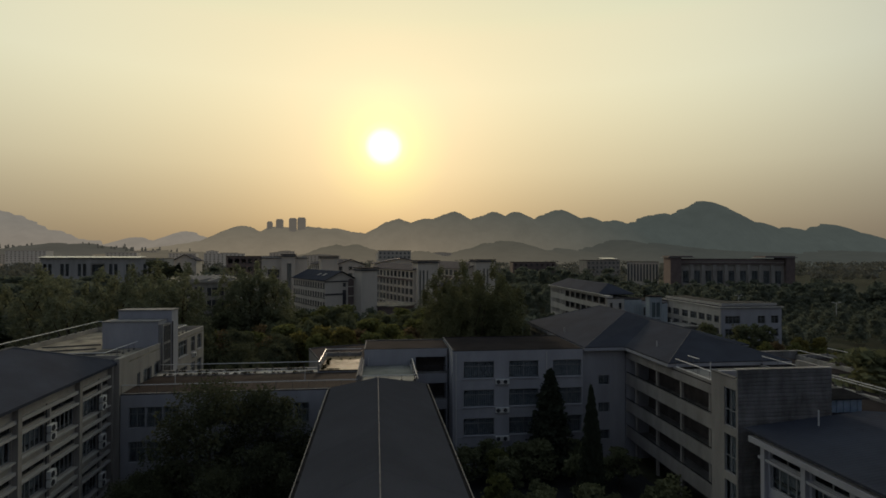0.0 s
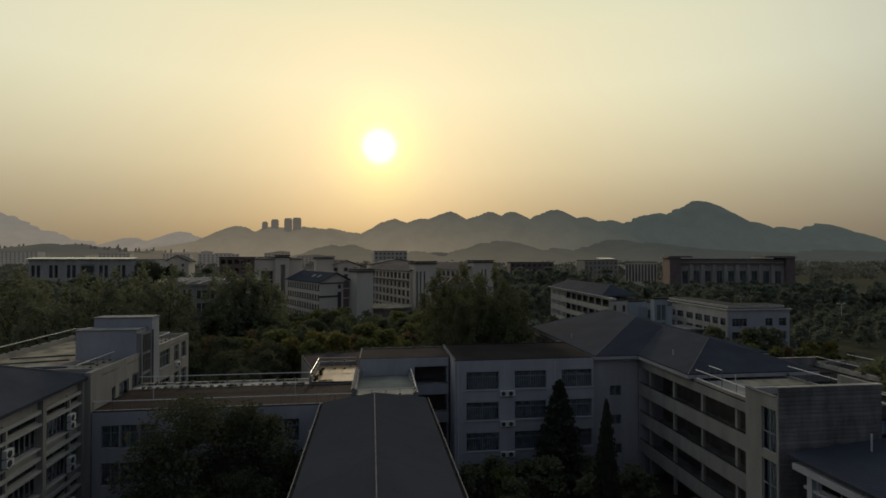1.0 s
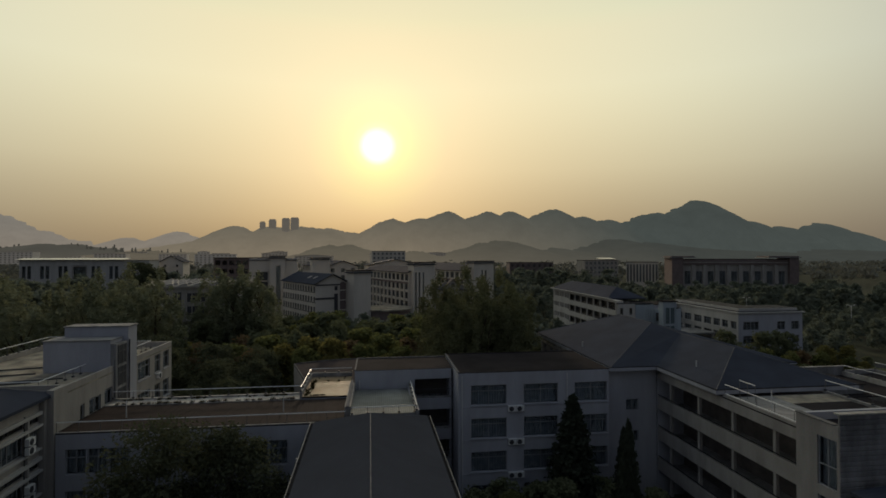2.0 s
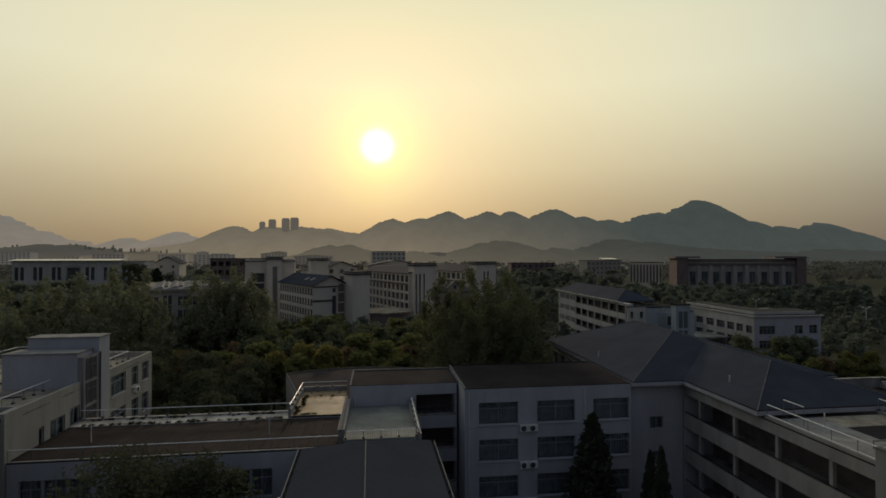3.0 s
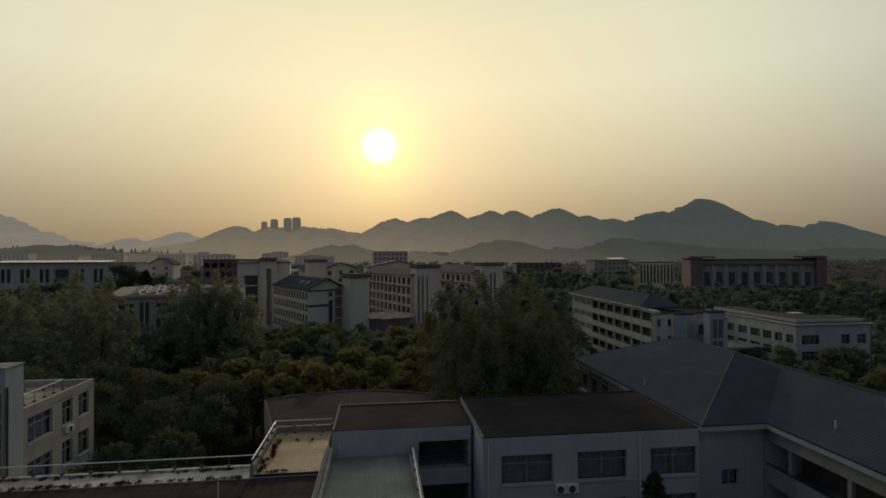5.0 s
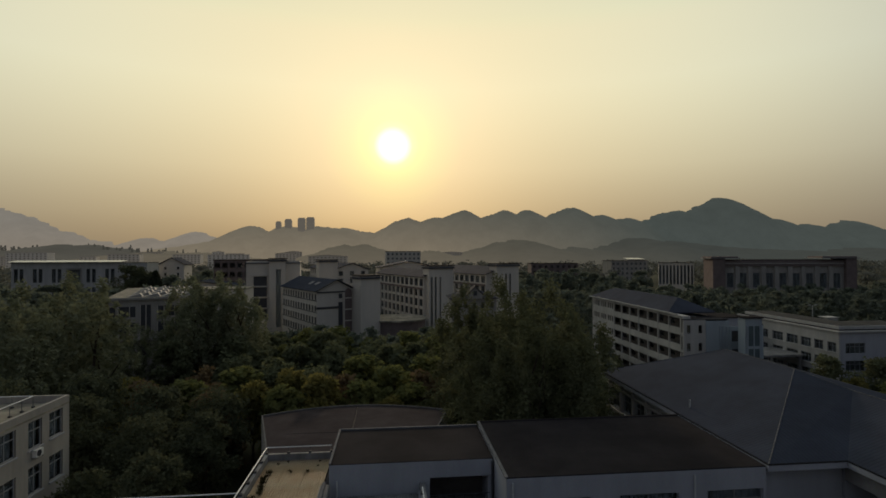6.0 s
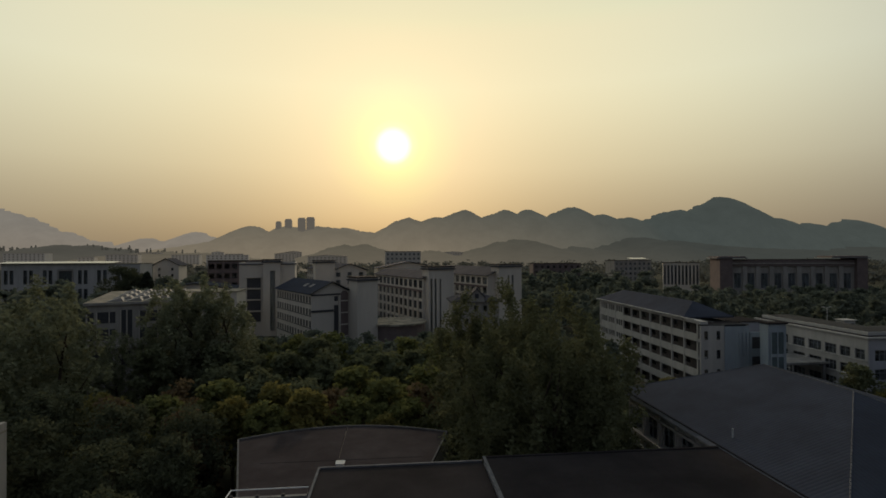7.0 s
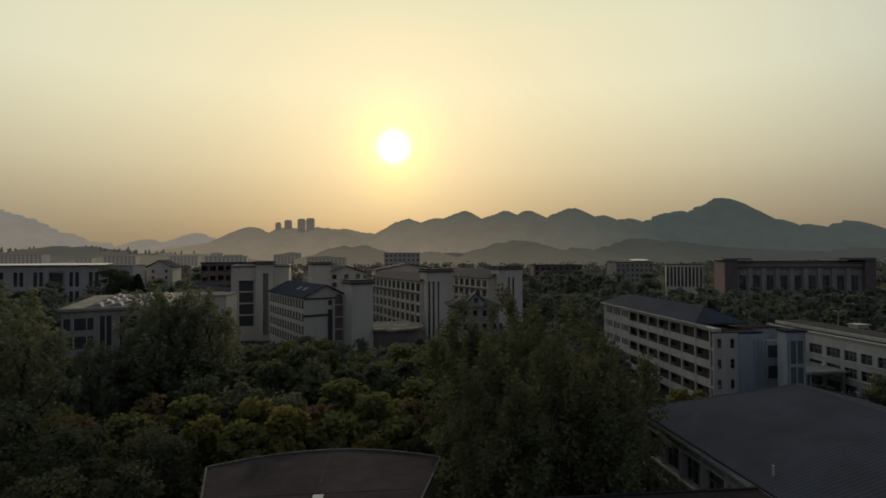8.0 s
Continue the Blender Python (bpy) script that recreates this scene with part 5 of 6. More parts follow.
        part("roof_felt", Shape().box(xa + 1.2 if k == 0 else xa - 0.79, xb - 0.8, ya + 1.2, yb - 0.9, z + 1.052, z + 1.1), ASPHALT, t)
    for c, T in ((126.1, 8.9), (132.7, 8.7), (136.6, 8.9), (141.0, 5.6), (145.2, 8.8), (129.2, 5.5)):
        place_ac(w.m(y1 - c, T - 1.9, 0.15))


def campus():
    # dormitory bars, their near ends towards the middle, turned about 18 degrees
    g = far_block("dormitory", "cream dormitory with a slate-blue gabled roof and two skylights", -21.2, 189, 29, 12.5, 33, 17.4, 4, 0, (1.5, 1.9), 3.5, 0.7, 3.4, west_cols=13, band_mat=DARK_FRAME, blind=WINDOW_BACKING)
    tower(g, 11.6, -6.0, 6.6, 6, 21.2, ())
    arch = [(9.0, -0.01, 1.0), (11.3, -0.01, 1.0)] + [(10.15 + 1.15 * math.cos(math.pi * k / 8), -0.01, 17.0 + 1.15 * math.sin(math.pi * k / 8)) for k in range(9)]
    part("loggia", Shape().prism(arch, (0, -0.2, 0)), BRICK, g, "tall dark red arched glazing beside the tower")
    for z in (4.5, 8.0, 11.5, 15.0):
        part("loggia_bar", Shape().box(9.0, 11.3, -0.3, -0.22, z, z + 0.35), HAZE_CREAM, g)
    part("loggia", Shape().box(6.9, 8.2, -0.16, -0.01, 1.0, 14.0), DARK_FRAME, g, "tall dark glazing beside the tower")
    part("window_slot", Shape().box(7.0, 8.1, -0.1, -0.01, 15.2, 16.6), DARK_FRAME, g)
    part("band", Shape().box(-0.1, 6.8, -0.2, -0.01, 12.2, 12.8), DARK_FRAME, g)
    part("band", Shape().box(-0.1, 8.9, -0.2, -0.01, 17.0, 17.4), DARK_FRAME, g)
    part("pier", Shape().box(8.4, 8.9, -0.3, -0.012, 0, 16.9), HAZE_CREAM, g)
    for yy in (7, 8.2, 12, 13.2):
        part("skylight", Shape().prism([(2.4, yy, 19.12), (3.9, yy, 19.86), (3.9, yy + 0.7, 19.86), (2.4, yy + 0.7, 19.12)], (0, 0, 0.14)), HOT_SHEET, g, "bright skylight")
    for x, y, w, tx, tw, tz, slots in ((12.1, 209, 10.4, 0.9, 9.4, 23.7, ((0.1, 0.7), (0.26, 0.7), (0.45, 0.55))), (37.0, 226, 15, 3.2, 10.3, 23.9, ((0.42, 0.8), (0.6, 0.8)))):
        d = far_block("dormitory", "cream dormitory with rows of windows and a slate-grey roof", x, y, 22, w, 46, 20.6, 5, 0, (2.9, 2.5), 3.5, 0.6, 3.0 if w > 12 else 2.4, west_cols=11, roof=DORM_ROOF, blind=WINDOW_BACKING)
        part("band", Shape().box(-0.42, -0.36, 0, 46, 16.3, 17.0), BRICK, d, "red-brown band under the top storey")
        tower(d, tx, -2.5, tw, 5, tz, slots)
        for k in range(12):
            part("pier", Shape().box(-0.35, -0.002, 46 * k / 11 - 0.3 if k else 0.01, 46 * k / 11 + 0.3 if k < 11 else 45.9, 0, 16.6), HAZE_CREAM, d)
    d4 = far_block("dormitory", "cream dormitory with rows of windows and a slate-blue roof", -25, 272, 22, 16, 50, 21.5, 5, 3, (2.0, 2.0), 3.5, 0.7, 3.0, west_cols=11, blind=WINDOW_BACKING)
    tower(d4, -8, -2, 8.5, 5, 25.2, ())
    far_block("dormitory", "cream dormitory with rows of windows and a slate-blue roof", -5, 285, 10, 30, 14, 22.0, 5, 8, (2.2, 2.0), 3.5, 0.7, 3.0, wall=HAZE_CREAM)
    c = far_block("dormitory", "cream corner block with a stair tower and dark windows", -52, 226, 8, 19, 14, 25.4, 5, 0, (4.5, 3.0), 3.7, 1.0, gable=False, parapet_h=0.5, roof=TILE_ROOF)
    tower(c, 8.2, -1.5, 5.8, 5, 26.2, ((0.55, 1.7),))
    for k in range(4):
        part("balcony_glazing", Shape().box(2.6, 7.2, -0.2, -0.005, 5.2 + 4.0 * k, 8.6 + 4.0 * k), DARK_FRAME, c, "wide dark balcony glazing")
        part("balcony_slab", Shape().box(2.2, 7.6, -0.7, -0.004, 8.8 + 4.0 * k, 9.1 + 4.0 * k), HAZE_CREAM, c)
    # low round entrance between the dormitory bars
    e = thing("entrance_hall", "low round entrance hall with a pale flat roof", "building", (2, 205, 0))
    ring = [(3 + 9 * math.cos(w), 200 + 9 * math.sin(w)) for w in (2 * math.pi * k / 24 for k in range(24))]
    part("wall", Shape().prism([(x, y, 0) for x, y in ring], (0, 0, 7.6)), BRICK, e)
    part("roof", Shape().prism([(3 + (x - 3) * 1.08, 200 + (y - 200) * 1.08, 7.602) for x, y in ring], (0, 0, 0.5)), SCREED, e, "pale flat roof")
    ch = far_block("campus_house", "small cream house with a dark hipped roof and a front gable", 17.6, 171, 0, 12.2, 10, 16.4, 4, 5, (1.0, 1.5), 3.4, 1.0, 2.3, hip=True, roof=DORM_ROOF, wall=CREAM)
    part("front_gable", Shape().prism([(4.2, -0.9, 16.4), (8.2, -0.9, 16.4), (8.2, -0.9, 17.6), (6.2, -0.9, 19.6), (4.2, -0.9, 17.6)], (0, 3.2, 0)), CREAM, ch, "cream front gable")
    part("gable_roof", Shape().prism([(3.9, -1.2, 17.5), (6.2, -1.2, 19.75), (6.2, -1.2, 20.0), (3.9, -1.2, 17.75)], (0, 3.8, 0)), DORM_ROOF, ch)
    part("gable_roof", Shape().prism([(6.202, -1.2, 19.75), (8.5, -1.2, 17.5), (8.5, -1.2, 17.75), (6.202, -1.2, 20.0)], (0, 3.8, 0)), DORM_ROOF, ch)
    part("gable_window", Shape().box(5.7, 6.7, -0.96, -0.902, 17.4, 18.6), DARK_FRAME, ch)
    # white classroom bar on the right, with its flat-roofed neighbour
    classroom_bar()
    flat_classrooms()
    k = thing("stair_link", "white stair link with tall dark glazing", "building", (70, 125, 0))
    part("body", Shape().box(70.4, 86.3, 147.6, 156, 0, 13.2), PLASTER, k)
    part("body_roof", Shape().box(70.2, 86.15, 147.4, 156.2, 13.202, 13.4), FELT, k)
    part("tower_body", Shape().box(66.3, 69.6, 121.2, 123.2, 0, 16.6), BLUE_WALL, k, "pale blue-grey stair tower")
    part("tower_cap", Shape().box(66.1, 69.8, 121.0, 123.3, 16.602, 16.85), FELT, k)
    part("glazing", Shape().box(66.7, 69.1, 121.1, 121.195, 1.5, 15.2), TEAL, k, "tall teal stair glazing")
    for xx in (66.6, 67.8, 69.0):
        part("glazing_bar", Shape().box(xx, xx + 0.18, 120.98, 121.097, 1.4, 15.3), BLUE_WALL, k)
    for zz in (4.2, 7.6, 11.0):
        part("glazing_bar", Shape().box(66.8, 69.0, 121.02, 121.097, zz, zz + 0.5), BLUE_WALL, k)
    part("link_body", Shape().prism([(68.1, 123.202, 0), (69.5, 123.202, 0), (75.0, 127.88, 0), (72.1, 127.88, 0)], (0, 0, 14.4)), BLUE_WALL, k)
    part("link_wall", Shape().box(67.9, 75.0, 127.9, 128.2, 0, 14.2), BLUE_WALL, k)
    part("link_roof", Shape().prism([(68.05, 123.21, 14.402), (69.45, 123.21, 14.402), (74.95, 127.86, 14.402), (72.0, 127.86, 14.402)], (0, 0, 0.12)), FELT, k)
    for zz in (4.0, 7.6, 11.2):
        part("glazing", Shape().box(68.3, 71.6, 127.82, 127.897, zz, zz + 2.1), DARK_FRAME, k)
    part("canopy", Shape().box(72.5, 86.4, 131, 140, 7.2, 7.6), CONCRETE, k)
    for xx in (73.0, 79.0, 85.6):
        part("canopy_post", Shape().box(xx, xx + 0.4, 131.3, 131.7, 0, 7.198), CONCRETE, k)
    # far left: long building with a bright roof edge, and the block with skylights
    l = far_block("library", "long pale library with tall dark windows and a bright roof edge", -199, 323, -3, 70, 12, 24.6, 2, 0, blind=WINDOW_BACKING, wall=WHITE_WALL, gable=False, roof=SCREED, bands=False, front=[(u, u + 1.9, z, z + 7.2) for z in (4.5, 14.2) for u in (1.5, 4.4, 11.2, 14.1, 20.9, 23.8, 38.6, 41.5, 48.3, 51.2, 58.0, 60.9, 66.5)] + [(29.0, 35.5, z, z + 6.6) for z in (4.5, 14.6)])
    for z in (21.6, 21.0):
        part("window_hood", Shape().box(28.3, 36.2, -0.4, -0.004, z, z + 0.35), CREAM, l)
    for u in (28.3, 35.7):
        part("window_hood", Shape().box(u, u + 0.5, -0.4, -0.004, 14.2, 20.9), CREAM, l)
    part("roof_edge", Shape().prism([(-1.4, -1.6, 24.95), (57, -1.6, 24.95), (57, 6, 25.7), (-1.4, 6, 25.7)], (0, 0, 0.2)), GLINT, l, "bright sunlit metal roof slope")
    k = far_block("sports_block", "pale block with rows of ridged skylights on its roof", -57.4, 145, 20, 18, 36, 19.4, 5, 0, (3.2, 2.2), 3.5, 1.2, wall=CREAM, gable=False, roof=SCREED)
    for u, w_, z, h_ in ((0.4, 1.3, 15.1, 2.2), (2.4, 2.3, 15.1, 2.2), (4.9, 1.2, 15.1, 2.2), (0.9, 1.3, 11.7, 2.2), (2.4, 2.3, 11.7, 2.2), (4.9, 1.2, 11.7, 2.2), (7.3, 1.0, 11.9, 5.7), (8.6, 1.0, 11.9, 5.7),
                        (11.2, 1.3, 15.1, 2.2), (12.7, 2.3, 15.1, 2.2), (15.2, 1.2, 15.1, 2.2), (11.2, 1.3, 11.7, 2.2), (12.7, 2.3, 11.7, 2.2), (15.2, 1.2, 11.7, 2.2), (0.9, 4.2, 6.4, 2.9), (7.3, 2.3, 6.4, 2.9)):
        u, w_ = 0.82 * u, 0.82 * w_
        part("glazing", Shape().box(u, u + w_, -0.05, -0.004, z + 0.5, z + 0.5 + h_), DARK_FRAME, k)
        part("glazing_frame", Shape().box(u - 0.12, u - 0.004, -0.1, -0.004, z + 0.5, z + 0.5 + h_), HAZE_CREAM, k)
    part("band", Shape().box(-0.1, 18.1, -0.9, -0.003, 10.6, 11.1), CREAM, k)
    part("cornice", Shape().box(-0.3, 18.3, -0.5, -0.36, 19.2, 19.72), CREAM, k)
    for i in range(4):
        for j in range(7):
            x, y = 3.2 + 3.3 * i + 1.2 * (j % 2), 1.4 + 4.3 * j
            part("skylight", Shape().prism([(x, y, 19.72), (x + 3.0, y, 19.72), (x + 2.5, y, 20.45)], (0, 3.5, 0)), HOT_SHEET, k, "ridged pale skylight")
    far_block("long_shed", "long pale low roof behind the trees", -64, 188, 4, 22, 12, 18.4, 3, 0, gable=False, roof=SCREED)
    far_block("refectory", "dark brown-fronted block with a flat overhanging roof", -84, 287, 18, 30, 16, 26.0, 3, 9, (2.4, 2.4), 4.5, 1.2, wall=BRICK, gable=False, roof=FELT)
    far_block("canteen", "low cream building with dark eaves behind the trees", -92, 250, 10, 30, 20, 15, 2, 8, (2, 1.6), 4.0, 1.0, 2.5, blind=WINDOW_BACKING)
    far_block("campus_house", "pale house with a gabled roof far off", -132, 340, 4, 13.5, 14, 23, 4, 2, (1.2, 1.5), 3.5, 1.2, 4.0)
    hut = thing("gatehouse", "small pale flat-roofed gatehouse among trees", "building", (140, 184, 0))
    part("wall", Shape().box(138.3, 141.9, 182, 185, 0, 8.0), WHITE_WALL, hut)
    part("roof", Shape().box(138.0, 142.2, 181.7, 185.3, 8.002, 8.25), WHITE_WALL, hut)
    for x in (138.6, 140.4):
        part("window", Shape().box(x, x + 1.1, 181.93, 181.996, 5.8, 7.2), DARK_FRAME, hut)
    # street lamps among the trees
    for x, y, z in ((149.5, 200.5, 10.1), (159, 163.2, 10.5)):
        p = thing("street_lamp", "white twin-armed street lamp among trees", "street lamp", (x, y, 0), "street lamps")
        part("pole", Shape().bar((x, y, 0), (x, y, z), 0.14, 8, 0.08), WHITE_PAINT, p)
        for d in (-1, 1):
            part("arm", Shape().bar((x, y, z - 0.5), (x + 1.3 * d, y, z), 0.05), WHITE_PAINT, p)
            part("lamp_head", Shape().box(x + 1.3 * d - 0.5, x + 1.3 * d + 0.5, y - 0.18, y + 0.18, z - 0.02, z + 0.14), WHITE_PAINT, p)
    # far right: brick complex
    b = far_block("brick_hall", "long pale hall with narrow brick end towers and tall arches, hazy", 184.6, 300.8, -14, 60.5, 26, 24.6, 1, 9, (3.4, 8.0), 10, 7.0, wall=CREAM, gable=False, roof=FELT, bands=False, frame_mat=FRAME)
    part("cornice", Shape().box(0.3, 60.2, -1.0, -0.004, 21.4, 24.5), BRICK, b, "red-brown cornice")
    part("recess_panel", Shape().box(0.4, 60.1, 0.31, 0.5, 0.5, 20), CONCRETE, b, "grey wall behind the arches")
    part("string_course", Shape().box(0.3, 60.2, -1.3, -1.004, 22.6, 23.1), CREAM, b, "pale string course")
    for k in range(8):
        part("pier", Shape().box(6.722 * (k + 1) - 1.1, 6.722 * (k + 1) + 1.1, -0.9, -0.005, 0, 21.3), CREAM, b)
    for xa, xb, ca, cb in ((-6.5, -0.01, -8.0, 7.5), (60.51, 65.5, 48.0, 66.5)):
        part("tower_body", Shape().box(xa, xb, -2.5, 12, 0, 25.6), BRICK, b)
        part("tower_cap", Shape().box(ca, cb, -3.2, 13, 25.602, 26.0), CONCRETE, b)
        part("tower_roof", Shape().box(ca + 0.9, cb - 0.9, -2.4, 12.2, 26.002, 26.7), BRICK, b)
    far_block("brick_wing", "pale wing with a row of slim columns, hazy", 184, 370, -28, 22, 20, 21.9, 1, 10, (1.3, 13), 13, 1.5, wall=HAZE_CREAM, gable=False, roof=FELT, bands=False, blind=WINDOW_BACKING)
    pv = far_block("pavilion", "pale pavilion with a bright sheet roof, hazy with distance", 181, 440, 0, 31, 18, 22.4, 4, 8, (1.8, 1.8), 4, 1.5, wall=CREAM, gable=False, roof=FELT, blind=WINDOW_BACKING)
    part("roof_room", Shape().box(15.5, 28.5, 1.0, 10, 22.71, 23.6), HAZE_CREAM, pv)
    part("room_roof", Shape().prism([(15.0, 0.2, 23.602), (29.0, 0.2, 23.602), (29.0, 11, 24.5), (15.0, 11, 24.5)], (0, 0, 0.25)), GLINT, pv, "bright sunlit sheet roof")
    far_block("brick_wing", "low brick house, hazy with distance", 108, 420, -6, 36, 18, 21.0, 4, 8, (1.8, 1.8), 4, 1.5, wall=BRICK, gable=False, roof=FELT)
    far_block("city_block", "pale city block far off in the haze", -5, 500, 3, 31.5, 14, 31, 5, 8, (1.8, 1.8), 4, 1.5, gable=False, roof=FELT, blind=WINDOW_BACKING)


def city():
    """The town beyond the campus, about a kilometre off: unequal blocks, evening haze painted in as a faint glow."""
    rng = random.Random(17)
    # walls, roofs and windows emit a little in place of haze
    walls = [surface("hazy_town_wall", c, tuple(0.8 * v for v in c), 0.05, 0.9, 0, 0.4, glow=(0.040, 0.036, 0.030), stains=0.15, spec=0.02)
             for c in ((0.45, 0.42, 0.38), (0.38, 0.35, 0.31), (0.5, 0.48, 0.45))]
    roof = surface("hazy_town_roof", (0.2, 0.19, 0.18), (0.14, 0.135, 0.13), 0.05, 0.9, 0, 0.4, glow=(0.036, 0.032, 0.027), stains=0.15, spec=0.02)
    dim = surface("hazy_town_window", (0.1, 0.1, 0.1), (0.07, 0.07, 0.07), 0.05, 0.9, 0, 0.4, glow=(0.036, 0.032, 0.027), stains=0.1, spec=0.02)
    spots = [(-620, 920), (-540, 1180), (-470, 930), (-415, 1260), (-350, 1150), (-300, 900), (-245, 1240), (-175, 1130), (-140, 905), (-62, 1230), (-10, 930), (50, 1240),
             (118, 1330), (190, 1380), (300, 1240), (-690, 1240), (-690, 990), (-400, 1010), (-215, 1000), (-80, 1080), (180, 1180), (-560, 1010)]
    for x, y in spots:
        w, d = rng.choice((26, 36, 48, 64)), rng.choice((14, 18))
        z = rng.uniform(24, 33) + 0.008 * (y - 900)
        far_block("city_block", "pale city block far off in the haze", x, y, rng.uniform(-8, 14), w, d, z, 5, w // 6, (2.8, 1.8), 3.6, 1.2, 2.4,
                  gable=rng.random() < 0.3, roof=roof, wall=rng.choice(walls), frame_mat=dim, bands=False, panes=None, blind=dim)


campus()
city()
for ob, m in TURNED:
    ob.matrix_basis = m

# ---- distance: hills and towers, with haze painted in as glow ----


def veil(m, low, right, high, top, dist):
    """Paints haze into the emission of far hills: stronger towards their feet and towards the sun's side."""
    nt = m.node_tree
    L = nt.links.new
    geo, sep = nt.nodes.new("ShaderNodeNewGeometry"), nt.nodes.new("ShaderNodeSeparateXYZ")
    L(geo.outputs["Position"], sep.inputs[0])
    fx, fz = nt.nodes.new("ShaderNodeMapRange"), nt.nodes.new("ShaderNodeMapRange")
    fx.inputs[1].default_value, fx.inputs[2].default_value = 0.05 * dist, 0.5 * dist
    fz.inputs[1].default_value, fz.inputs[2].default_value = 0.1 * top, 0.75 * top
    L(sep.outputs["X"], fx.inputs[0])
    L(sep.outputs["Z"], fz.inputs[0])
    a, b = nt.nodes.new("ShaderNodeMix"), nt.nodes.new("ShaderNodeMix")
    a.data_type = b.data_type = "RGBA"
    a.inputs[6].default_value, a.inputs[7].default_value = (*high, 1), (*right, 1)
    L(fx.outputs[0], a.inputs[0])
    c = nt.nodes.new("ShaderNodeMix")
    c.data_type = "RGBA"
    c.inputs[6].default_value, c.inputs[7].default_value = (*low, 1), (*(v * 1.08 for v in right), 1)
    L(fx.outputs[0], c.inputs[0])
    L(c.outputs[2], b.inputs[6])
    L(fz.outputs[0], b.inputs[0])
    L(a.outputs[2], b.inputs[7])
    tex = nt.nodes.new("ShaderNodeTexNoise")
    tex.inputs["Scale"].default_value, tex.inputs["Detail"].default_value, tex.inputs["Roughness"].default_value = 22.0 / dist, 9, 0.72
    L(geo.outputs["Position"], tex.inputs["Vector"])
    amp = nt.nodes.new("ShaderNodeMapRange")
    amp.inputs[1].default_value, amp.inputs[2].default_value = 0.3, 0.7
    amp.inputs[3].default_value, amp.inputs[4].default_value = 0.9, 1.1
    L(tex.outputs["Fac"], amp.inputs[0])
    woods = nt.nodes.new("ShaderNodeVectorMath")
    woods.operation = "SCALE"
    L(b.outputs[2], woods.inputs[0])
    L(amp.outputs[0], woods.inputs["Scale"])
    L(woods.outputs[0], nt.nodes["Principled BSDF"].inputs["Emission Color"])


def hill(name, label, y, crests, base, glow, col, rough_amp, jag, spread=0.4, low=None, right=None):
    """A ridge at distance y: crests are (x, height, half width)."""
    xs = np.linspace(-4000, 4000, 1300)
    hgt = np.zeros_like(xs)
    for cx, ch, cw in crests:
        r = 0.3 * cw
        hgt = np.maximum(hgt, ch - spread * (np.sqrt((xs - cx) ** 2 + r * r) - r) * (1.0 if cw < 0.13 * y else 0.3))
    s = Shape()
    rows = 10
    for j in range(rows + 1):
        f = j / rows
        prof = math.sin(f * math.pi / 2)
        for i, x in enumerate(xs):
            n = (noise.noise(Vector((x * 0.02, f * 3, y * 0.001))) + noise.noise(Vector((x * 0.007, f * 2, y * 0.002)))) * rough_amp + (noise.noise(Vector((x * 0.045, f * 9, 3.0))) + 0.7 * noise.noise(Vector((x * 0.11, f * 9, 7.0)))) * jag
            s.v.append((x, y - 420 * (1 - f) + n * 3, base + max(hgt[i] - base, 0) * prof + (n * (0.3 + 0.7 * f) if hgt[i] > 4 else 0)))
    w = len(xs)
    for j in range(rows):
        for i in range(w - 1):
            s.f.append((j * w + i, j * w + i + 1, (j + 1) * w + i + 1, (j + 1) * w + i))
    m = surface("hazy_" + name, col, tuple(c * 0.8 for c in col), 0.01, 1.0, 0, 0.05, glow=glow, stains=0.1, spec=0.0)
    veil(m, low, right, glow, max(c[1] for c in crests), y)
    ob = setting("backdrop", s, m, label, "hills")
    for p in ob.data.polygons:
        p.use_smooth = True
    return ob


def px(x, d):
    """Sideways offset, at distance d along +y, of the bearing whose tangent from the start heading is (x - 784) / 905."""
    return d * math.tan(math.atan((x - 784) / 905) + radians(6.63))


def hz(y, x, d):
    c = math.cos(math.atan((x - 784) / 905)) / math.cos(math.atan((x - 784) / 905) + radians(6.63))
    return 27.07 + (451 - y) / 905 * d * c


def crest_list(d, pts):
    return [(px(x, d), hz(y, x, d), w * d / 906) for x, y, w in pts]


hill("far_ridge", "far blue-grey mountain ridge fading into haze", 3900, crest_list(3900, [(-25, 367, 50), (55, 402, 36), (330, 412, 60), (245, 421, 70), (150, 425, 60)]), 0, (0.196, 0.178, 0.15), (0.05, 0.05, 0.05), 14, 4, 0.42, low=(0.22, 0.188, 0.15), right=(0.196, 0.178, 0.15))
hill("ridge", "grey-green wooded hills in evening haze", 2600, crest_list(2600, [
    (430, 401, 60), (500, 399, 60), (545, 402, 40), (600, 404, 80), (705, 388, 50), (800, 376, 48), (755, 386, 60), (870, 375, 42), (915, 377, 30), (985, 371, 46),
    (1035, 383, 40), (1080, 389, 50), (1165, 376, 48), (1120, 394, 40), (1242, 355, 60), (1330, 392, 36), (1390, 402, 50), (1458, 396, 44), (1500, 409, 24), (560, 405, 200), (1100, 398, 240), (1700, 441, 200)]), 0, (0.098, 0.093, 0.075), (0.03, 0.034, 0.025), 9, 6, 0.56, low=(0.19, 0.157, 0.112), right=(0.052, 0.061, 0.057))
